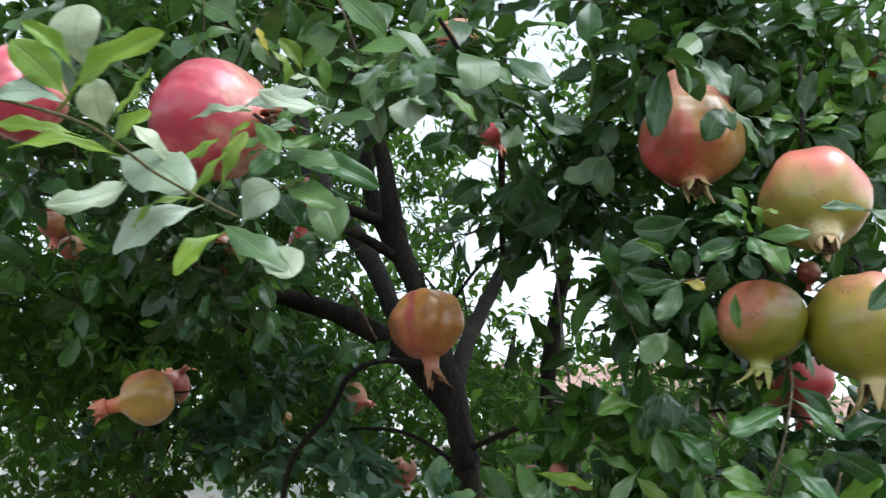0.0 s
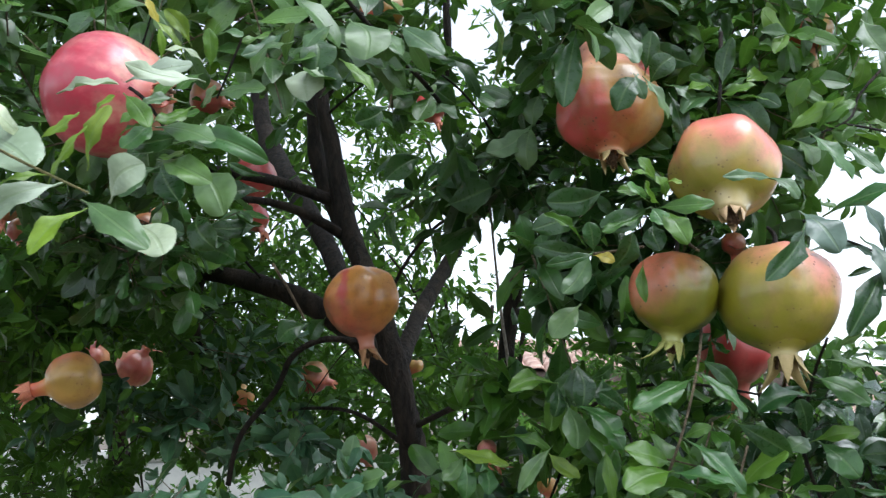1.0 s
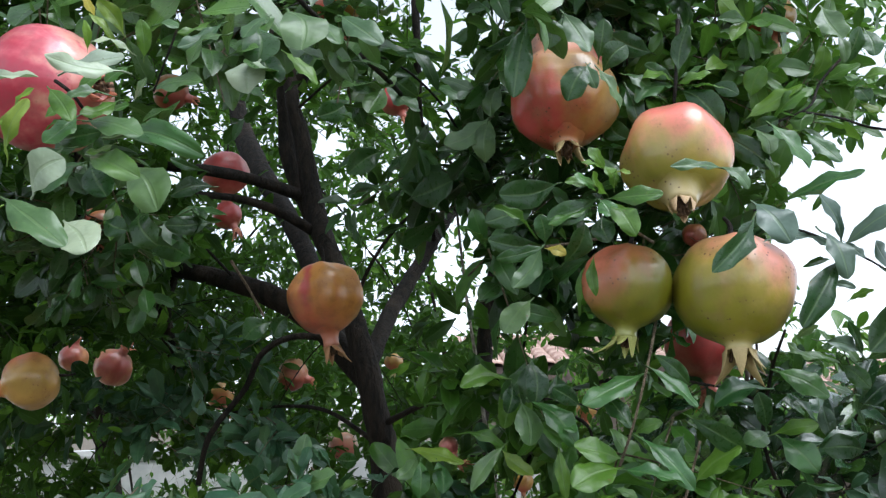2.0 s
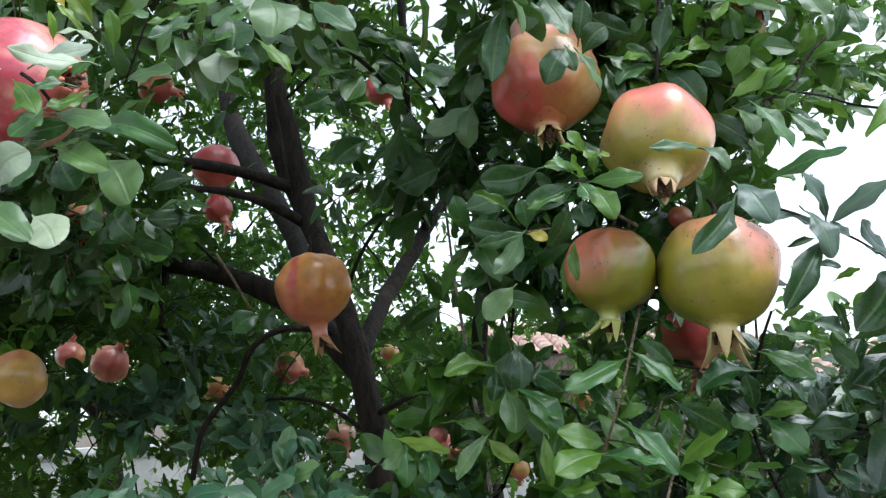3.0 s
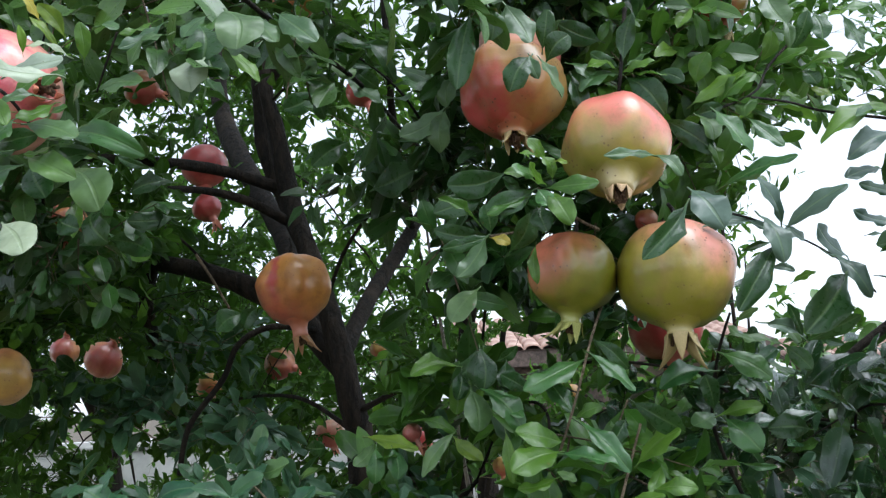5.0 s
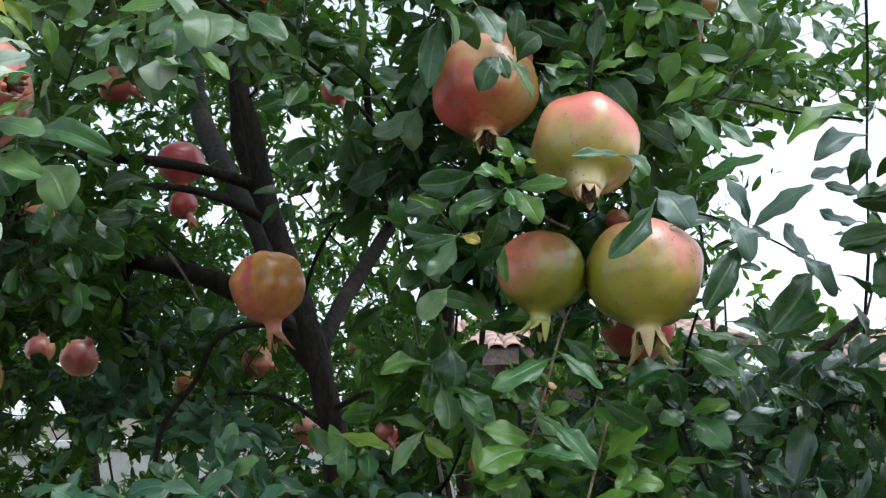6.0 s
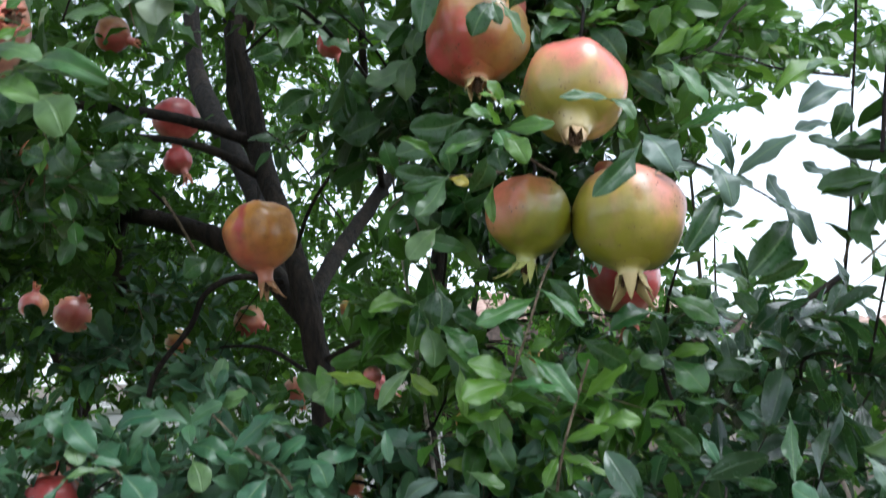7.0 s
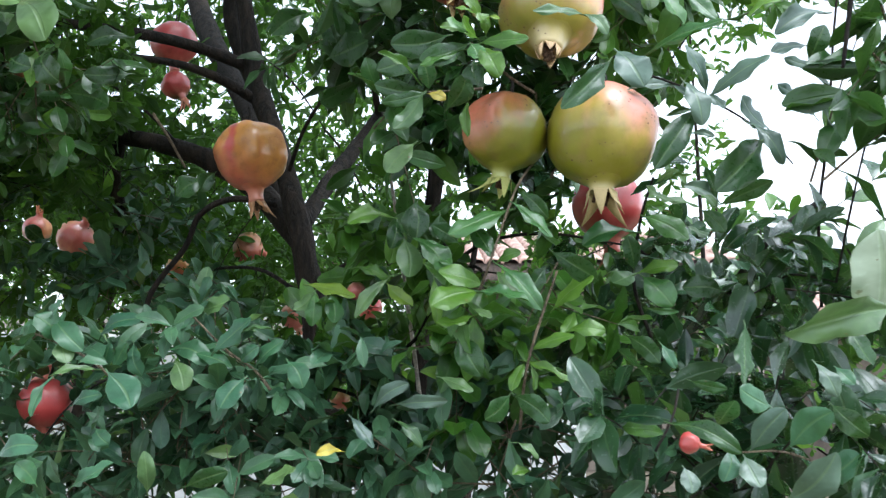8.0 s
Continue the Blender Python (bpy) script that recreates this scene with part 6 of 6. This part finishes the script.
sight_gap((0.291, 1.481, 1.631), (0.243, 0.683, 1.584), 0.026)
sight_gap((0.801, 5.964, 1.912), (0.292, 0.882, 1.598), 0.035)
sight_gap((-0.066, 0.864, 1.827), (0.031, 0.476, 1.720), 0.032)
sight_gap((-0.065, 0.872, 1.786), (0.031, 0.480, 1.699), 0.030)
sight_gap((-0.093, 0.857, 1.870), (0.003, 0.521, 1.759), 0.024)
sight_gap((-0.040, 0.906, 1.877), (0.040, 0.521, 1.754), 0.030)
sight_gap((-0.045, 0.922, 1.784), (0.037, 0.530, 1.702), 0.034)
sight_gap((-0.117, 0.922, 1.788), (-0.003, 0.530, 1.704), 0.030)
sight_gap((-0.104, 0.804, 1.887), (0.002, 0.469, 1.762), 0.024)
sight_gap((-0.157, 0.730, 1.845), (-0.046, 0.471, 1.753), 0.016)
sight_gap((-0.267, 1.196, 1.974), (-0.030, 0.521, 1.756), 0.018)
sight_gap((-0.181, 0.818, 1.806), (-0.061, 0.526, 1.729), 0.018)
sight_gap((0.125, 1.239, 1.553), (0.159, 0.688, 1.548), 0.022)
sight_gap((0.098, 1.098, 1.443), (0.145, 0.592, 1.488), 0.022)
sight_gap((0.645, 4.000, 2.388), (0.161, 1.000, 1.797), 0.030)
sight_gap((0.441, 4.000, 2.299), (0.110, 1.000, 1.775), 0.030)
sight_gap((0.733, 4.000, 2.048), (0.183, 1.000, 1.712), 0.030)
sight_gap((-0.218, 1.180, 1.926), (-0.067, 0.750, 1.788), 0.028)
sight_gap((-0.255, 1.150, 1.919), (-0.098, 0.750, 1.789), 0.028)
sight_gap((-0.348, 1.500, 2.087), (-0.121, 0.850, 1.875), 0.020)
sight_gap((-1.394, 4.500, 3.065), (-0.348, 1.500, 2.087), 0.032)
sight_gap((-0.041, 1.600, 2.086), (0.052, 0.900, 1.873), 0.020)
sight_gap((-0.428, 4.500, 2.973), (-0.041, 1.600, 2.086), 0.055)
sight_gap((0.136, 1.600, 1.934), (0.151, 0.900, 1.788), 0.020)
sight_gap((0.074, 4.500, 2.542), (0.136, 1.600, 1.934), 0.055)
sight_gap((0.068, 1.600, 2.089), (0.038, 0.900, 1.875), 0.020)
sight_gap((0.191, 4.500, 2.974), (0.068, 1.600, 2.089), 0.055)
sight_gap((-0.196, 1.600, 1.931), (-0.045, 0.900, 1.783), 0.020)
sight_gap((-0.817, 4.500, 2.545), (-0.196, 1.600, 1.931), 0.032)
sight_gap((0.689, 1.500, 1.642), (0.480, 0.850, 1.599), 0.024)
sight_gap((1.655, 4.500, 1.839), (0.689, 1.500, 1.642), 0.060)
sight_gap((-0.074, 1.900, 1.547), (0.040, 0.900, 1.576), 0.020)
sight_gap((-0.054, 1.900, 1.522), (0.086, 0.850, 1.533), 0.020)
sight_gap((0.100, 1.620, 1.870), (0.136, 0.750, 1.726), 0.022)
sight_gap((0.069, 1.500, 1.805), (0.118, 0.750, 1.703), 0.022)
sight_gap((0.045, 1.360, 1.741), (0.100, 0.750, 1.679), 0.022)
sight_gap((0.087, 1.550, 1.840), (0.128, 0.750, 1.717), 0.020)
sight_gap((0.676, 1.600, 1.628), (0.441, 0.800, 1.586), 0.014)
sight_gap((1.526, 4.500, 1.783), (0.676, 1.600, 1.628), 0.045)
sight_gap((0.737, 1.600, 1.643), (0.472, 0.800, 1.593), 0.014)
sight_gap((1.697, 4.500, 1.825), (0.737, 1.600, 1.643), 0.045)
sight_gap((0.694, 1.600, 1.573), (0.450, 0.800, 1.558), 0.014)
sight_gap((1.579, 4.500, 1.629), (0.694, 1.600, 1.573), 0.045)
sight_gap((0.901, 1.600, 1.567), (0.555, 0.800, 1.555), 0.014)
sight_gap((2.157, 4.500, 1.611), (0.901, 1.600, 1.567), 0.045)
sight_gap((0.097, 1.600, 1.912), (0.134, 0.750, 1.747), 0.010)
sight_gap((-0.029, 4.500, 2.477), (0.097, 1.600, 1.912), 0.022)
sight_gap((0.131, 1.600, 1.805), (0.150, 0.750, 1.697), 0.010)
sight_gap((0.066, 4.500, 2.174), (0.131, 1.600, 1.805), 0.022)
sight_gap((0.157, 1.600, 1.786), (0.162, 0.750, 1.688), 0.010)
sight_gap((0.140, 4.500, 2.121), (0.157, 1.600, 1.786), 0.022)
sight_gap((0.156, 1.600, 1.839), (0.161, 0.750, 1.713), 0.010)
sight_gap((0.137, 4.500, 2.270), (0.156, 1.600, 1.839), 0.022)
sight_gap((0.258, 1.600, 1.745), (0.212, 0.800, 1.674), 0.010)
sight_gap((0.427, 4.500, 2.005), (0.258, 1.600, 1.745), 0.022)
sight_gap((-0.572, 1.900, 1.624), (-0.180, 0.900, 1.613), 0.020)
sight_gap((-1.745, 4.900, 1.658), (-0.572, 1.900, 1.624), 0.050)
sight_gap((-0.652, 1.900, 1.620), (-0.218, 0.900, 1.611), 0.020)
sight_gap((-1.953, 4.900, 1.646), (-0.652, 1.900, 1.620), 0.040)
sight_gap((-0.428, 1.900, 1.581), (-0.113, 0.900, 1.593), 0.020)
sight_gap((-1.373, 4.900, 1.545), (-0.428, 1.900, 1.581), 0.040)
# lines of sight to the open sky beside the cluster
sight_gap((0.682, 1.400, 1.957), (0.462, 0.850, 1.813), 0.030)
sight_gap((1.718, 4.000, 2.640), (0.682, 1.400, 1.957), 0.085)
sight_gap((0.753, 1.400, 1.900), (0.505, 0.850, 1.779), 0.030)
sight_gap((1.926, 4.000, 2.474), (0.753, 1.400, 1.900), 0.085)
sight_gap((0.670, 1.400, 1.817), (0.455, 0.850, 1.729), 0.030)
sight_gap((1.684, 4.000, 2.231), (0.670, 1.400, 1.817), 0.085)
sight_gap((0.760, 1.400, 1.821), (0.509, 0.850, 1.732), 0.030)
sight_gap((1.948, 4.000, 2.243), (0.760, 1.400, 1.821), 0.085)
sight_gap((0.813, 1.400, 1.960), (0.540, 0.850, 1.814), 0.030)
sight_gap((2.100, 4.000, 2.647), (0.813, 1.400, 1.960), 0.085)
sight_gap((0.611, 1.400, 1.708), (0.420, 0.850, 1.665), 0.020)
sight_gap((1.513, 4.000, 1.915), (0.611, 1.400, 1.708), 0.060)
sight_gap((0.783, 1.400, 1.940), (0.598, 0.950, 1.813), 0.030)
sight_gap((1.851, 4.000, 2.671), (0.783, 1.400, 1.940), 0.085)
sight_gap((0.717, 1.400, 1.858), (0.553, 0.950, 1.758), 0.030)
sight_gap((1.665, 4.000, 2.440), (0.717, 1.400, 1.858), 0.085)
sight_gap((0.835, 1.400, 1.876), (0.634, 0.950, 1.770), 0.030)
sight_gap((1.999, 4.000, 2.490), (0.835, 1.400, 1.876), 0.085)
for crown in (NEAR, SUNLIT, PALE, MID, LOW, SHADED, SKIRT):
    crown.thin_out(SIGHT_GAPS)
# branches: each clump is borne by the nearest wood, itself borne by the limbs
posts, cost, owner = np.array(SPINE), np.zeros(len(SPINE)), [-1] * len(SPINE)
waiting, boughs = NEAR.centres + SUNLIT.centres + PALE.centres + MID.centres + SHADED.centres + SKIRT.centres, []
while waiting:
    best = None
    for i, centre in enumerate(waiting):
        far = np.linalg.norm(posts - np.array(centre), axis=1) + 0.45 * cost
        k = int(far.argmin())
        if best is None or far[k] < best[0]:
            best = (far[k], i, k)
    centre, k = waiting.pop(best[1]), best[2]
    root = Vector(posts[k].tolist())
    span = centre - root
    sway = Vector((noise.noise(centre * 3.1), noise.noise(centre * 3.7 + Vector((5, 0, 0))), 0.5)) * 0.22 * span.length
    line = [root, root + span * 0.3 + sway * 0.9, root + span * 0.65 + sway, centre]
    boughs.append([line, owner[k], 0])
    up = owner[k]
    while up >= 0:
        boughs[up][2] += 1
        up = boughs[up][1]
    fresh = glide([(*p, 0) for p in line], 4)[4:, :3]
    posts = np.concatenate([posts, fresh])
    cost = np.concatenate([cost, cost[k] + span.length * np.linspace(0.35, 1, len(fresh))])
    owner += [len(boughs) - 1] * len(fresh)
for i, (line, parent, borne) in enumerate(boughs):
    thick = 0.0012 * (1 + borne) ** 0.42
    wood("branch", [(p, thick * s) for p, s in zip(line, (1.1, 0.95, 0.8, 0.5))], BARK, 6, 40 + i)
PALE.leaf_part("foliage", BROAD, PALE_MASS, tree, "broad pale grey-green leaves", 5).matrix_basis = HOME
SUNLIT.leaf_part("foliage", SHAPES, LEAF_SUNLIT, tree, "outer leaves in lighter green, sunlight painted in", 4).matrix_basis = HOME
NEAR.leaf_part("foliage", SHAPES, LEAF_MASS, tree, "glossy green outer leaves", 1).matrix_basis = HOME
SKIRT.leaf_part("foliage", SHAPES, LEAF_SKY_TINT, tree, "small lower leaves tinted with reflected sky", 7).matrix_basis = HOME
SHADED.leaf_part("foliage", SHAPES, LEAF_SHADED, tree, "glossy leaves darkened as in shade, blue-green", 6).matrix_basis = HOME
MID.leaf_part("foliage", SHAPES, INNER_SHADE, tree, "inner leaves darkened as in crown shade", 2).matrix_basis = HOME
LOW.leaf_part("foliage", SMALL, INNER_SHADE, tree, "dense green crown leaves, partly added unseen for shade", 3).matrix_basis = HOME
for crown, bark in ((NEAR, TWIG), (SUNLIT, TWIG), (PALE, TWIG), (MID, BARK), (LOW, BARK), (SHADED, BARK), (SKIRT, TWIG)):
    crown.twig_part("twig_mass", bark, tree, "thin brown twigs").matrix_basis = HOME


# ---- trees behind ----
def back_tree(foot, height, label, seed, clumps):
    """A tree behind the first one: trunk, limbs and a loose crown."""
    made = tagged(new("background_tree"), label, "tree", "trees behind")
    made.matrix_basis = pose(*foot)
    home = made.matrix_basis.inverted()
    x, y, z = foot
    part("trunk", limb_mesh("trunk", [(x, y, z - 0.05, 0.075), (x + 0.04, y, z + 0.5 * height, 0.055), (x - 0.03, y, z + 0.8 * height, 0.03), (x + 0.02, y, z + height, 0.008)], BARK, 12, 6, 0.1, seed), made, m=home)
    crown = Crown()
    for i, (centre, radii, count, leaf) in enumerate(clumps):
        a = Vector((x, y, z + height * (0.4 + 0.09 * i)))
        b = Vector(centre)
        c = a.lerp(b, 0.5) + Vector((0, 0, 0.12))
        part("limb", limb_mesh("limb", [(*a, 0.008 + 0.0001 * count), (*c, 0.005 + 0.00005 * count), (*b, 0.003)], BARK, 8, 5, 0.1, seed + i), made, m=home)
        crown.clump(centre, radii, count, leaf, seed * 10 + i, length=0.26)
    crown.thin_out(SIGHT_GAPS)
    crown.leaf_part("foliage", SMALL, LEAF_FAR, made, "small leaves in green brightened as if backlit", seed).matrix_basis = home
    crown.twig_part("twig_mass", TWIG, made, "thin twigs").matrix_basis = home
    return made


back_tree((-1.3, 4.0, 0), 2.3, "leafy green tree with a slim trunk by the wall", 5, [
    ((-1.079, 3.445, 1.907), (1.0, .4, .35), 430, 0.045), ((-1.143, 3.303, 2.739), (.7, .5, .45), 120, 0.055), ((-0.466, 3.357, 2.394), (.4, .4, .5), 80, 0.055), ((-1.550, 3.113, 2.345), (.5, .4, .7), 190, 0.055), ((-1.343, 4.587, 1.174), (1.3, .25, .20), 110, 0.05), ((-1.669, 4.706, 1.681), (1.9, .2, .22), 260, 0.05)])
back_tree((0.3, 4.05, 0), 2.1, "light green leafy tree in the yard", 6, [
    ((-0.010, 3.709, 2.693), (.5, .4, .5), 70, 0.055), ((0.587, 3.479, 2.826), (.7, .4, .45), 100, 0.055), ((0.308, 4.057, 1.832), (.9, .4, .22), 110, 0.055), ((-0.290, 3.867, 1.780), (.5, .4, .3), 100, 0.055), ((-0.169, 3.998, 2.197), (.5, .4, .3), 60, 0.055)])
back_tree((1.25, 3.35, 0), 1.5, "low green leafy tree beside the house", 7, [
    ((1.056, 3.281, 1.591), (.8, .4, .22), 80, 0.050), ((1.547, 3.105, 1.417), (.6, .4, .28), 60, 0.050), ((1.307, 3.396, 2.099), (.12, .3, .3), 24, 0.05), ((1.174, 3.278, 2.790), (.5, .4, .35), 34, 0.055), ((0.529, 3.103, 1.468), (.6, .4, .2), 120, 0.055)])

# ---- fruit ----
pomegranate((0.307, 0.730, 1.798), 0.087, RIND_TOP, "yellow-green pomegranate flushed pink on top, hanging", (-.14, -.62, -1), .14, .13, -.25, 20, SEPAL_PINK, bore=1.3)
pomegranate((0.272, 0.777, 1.703), 0.074, RIND_GREEN, "small green pomegranate with a reddish shoulder", (-.12, -.08, -1), .12, .22, .85, 10, SEPAL_GREEN, lobes=1.3)
pomegranate((0.354, 0.762, 1.696), 0.096, RIND_WIDE, "large green pomegranate flushed pink on one side", (-.06, -.22, -1), .08, .24, .85, 0, bore=0.95)
pomegranate((0.236, 0.831, 1.884), 0.097, RIND_ORANGE, "lumpy orange-red pomegranate with a broad neck below leaves", (-.04, -.28, -1), .06, .15, .45, 5, SEPAL, bore=1.0, lobes=1.5, neck=.36)
pomegranate((0.266, 0.885, 1.936), 0.052, RIND_PEACH, "pinkish pomegranate tucked behind another", (.75, -.3, .45), .2, .3, .45, 5, SEPAL_PEACH, lobes=1.5)
pomegranate((0.431, 1.124, 1.679), 0.090, RIND_RED, "red pomegranate behind the green ones", (.05, -.1, -1), .22, .22, .45, 5, SEPAL_RED)
pomegranate((0.367, 0.902, 1.768), 0.024, RIND_DULL, "small red pomegranate between larger fruit", (0, .2, -1), .2, .2, .12, 0, SEPAL_RED)
pomegranate((-0.021, 1.151, 1.749), 0.094, RIND_STREAK, "amber pomegranate with a red streak, hanging alone", (.13, -.05, -1), .19, .22, .45, 0, SEPAL_TAN, lobes=1.7, bore=0.9)
pomegranate((-0.197, 0.740, 1.869), 0.104, RIND_BIG, "large glossy crimson pomegranate among leaves", (.80, -.45, -.15), .10, .12, .12, 0, SEPAL_RED, squat=1.0, lobes=0.45)
pomegranate((-0.289, 0.584, 1.832), 0.065, RIND_BIG, "crimson pomegranate half hidden by near leaves", (-.5, .8, -.2), .2, .2, .45, 0, SEPAL_RED)
pomegranate((0.017, 0.960, 2.045), 0.052, RIND_ORANGE, "orange-red pomegranate up among leaves", (.2, .1, -1), .2, .2, .45, 0, SEPAL_RED)
pomegranate((-0.342, 1.073, 1.652), 0.064, RIND_YELLOW, "yellow pomegranate with a long red calyx", (-1, -.2, -.25), .26, .34, .45, 0, SEPAL_RED, bore=1.15)
pomegranate((-0.663, 2.254, 1.737), 0.092, RIND_DULL, "dull orange-red pomegranate with an upturned crown in shade", (.55, -.25, .75), .16, .30, .85, 0, SEPAL_RED)
pomegranate((-0.778, 2.301, 1.765), 0.070, RIND_DULL, "dull red pomegranate with a frilled crown in shade", (.2, -.2, .9), .16, .28, .45, 0, SEPAL_RED)
pomegranate((-0.384, 2.164, 1.660), 0.062, RIND_AMBER, "small peach-coloured pomegranate in shade", (.5, -.4, -.5), .25, .3, .85, 0, SEPAL_RED)
pomegranate((-0.206, 2.085, 1.700), 0.072, RIND_DULL, "pink-red pomegranate hanging in shade", (.9, -.1, -.3), .2, .2, .45, 0, SEPAL_RED)
pomegranate((-0.086, 2.000, 1.544), 0.062, RIND_PEACH, "small pink pomegranate below the fork", (.3, -.2, -1), .14, .18, .45, 0, SEPAL_RED)
pomegranate((0.021, 2.049, 1.721), 0.040, RIND_AMBER, "small amber pomegranate far inside the crown", (0, 0, -1), .2, .2, .45)
pomegranate((0.124, 1.009, 1.570), 0.021, RIND_PEACH, "young red fruit with an open calyx", (.5, -.4, -.8), .5, .5, .85, 0, SEPAL_RED)
pomegranate((0.252, 1.579, 1.491), 0.033, RIND_AMBER, "small orange pomegranate low among leaves", (0, 0, -1), .2, .2, .45)
pomegranate((-0.265, 1.669, 2.052), 0.085, RIND_RED, "red pomegranate behind a branch", (.05, -.1, -1), .2, .2, .12, 0, SEPAL_RED)
pomegranate((-0.260, 1.663, 1.971), 0.053, RIND_RED, "small red pomegranate with a frilled calyx", (.5, -.3, -.8), .25, .35, .45, 0, SEPAL_RED)
pomegranate((-0.256, 1.281, 2.067), 0.052, RIND_DULL, "dark red pomegranate behind leaves", (.8, 0, -.3), .2, .2, .12, 0, SEPAL_RED)
pomegranate((0.069, 1.187, 2.014), 0.043, RIND_RED, "red pomegranate half hidden by a leaf", (.4, -.2, -1), .2, .25, .12, 0, SEPAL_RED)
pomegranate((0.474, 0.932, 2.003), 0.050, RIND_ORANGE, "brownish pomegranate high among leaves", (0, -.1, -1), .25, .3, .12)
pomegranate((0.441, 2.066, 1.605), 0.044, RIND_AMBER, "small brownish pomegranate far behind", (0, 0, -1), .2, .2, .45)
pomegranate((-0.194, 0.952, 1.455), 0.054, RIND_RED, "dark red pomegranate over the low foliage", (-.05, -.1, -1), .25, .25, .45, 0, SEPAL_RED)
pomegranate((0.372, 0.582, 1.459), 0.014, RIND_RED, "young bright red fruit among leaves", (.8, -.3, -.2), .3, .3, .45, 0, SEPAL_RED)
pomegranate((-0.290, 1.125, 1.851), 0.044, RIND_DULL, "red pomegranate in shade", (0, -.1, -1), .3, .3, .45, 0, SEPAL_RED)
pomegranate((0.122, 1.290, 1.554), 0.035, RIND_RED, "small red pomegranate in shade", (.6, -.3, -.4), .3, .3, .45, 0, SEPAL_RED)
pomegranate((0.093, 1.148, 1.439), 0.026, RIND_AMBER, "small peach-coloured pomegranate low down", (.4, -.3, -.6), .3, .3, .85, 0, SEPAL_RED)
pomegranate((-0.320, 1.414, 1.337), 0.043, RIND_AMBER, "peach-coloured pomegranate low in the foliage", (.5, -.3, .5), .3, .3, .85, 0, SEPAL_RED)
pomegranate((-0.719, 1.653, 2.001), 0.065, RIND_DULL, "pink pomegranate inside the crown", (0, -.1, -1), .2, .2, .45, 0, SEPAL_RED)
pomegranate((-0.709, 1.712, 1.965), 0.052, RIND_DULL, "red pomegranate inside the crown", (0, -.1, -1), .2, .2, .45, 0, SEPAL_RED)
pomegranate((-0.250, 1.020, 1.817), 0.037, RIND_DULL, "red pomegranate behind leaves", (0, -.1, -1), .2, .2, .45, 0, SEPAL_RED)
pomegranate((-0.202, 0.985, 1.465), 0.044, RIND_RED, "crimson pomegranate with an upright pink crown", (.12, -.2, 1), .2, .34, .45, 0, SEPAL_PEACH)
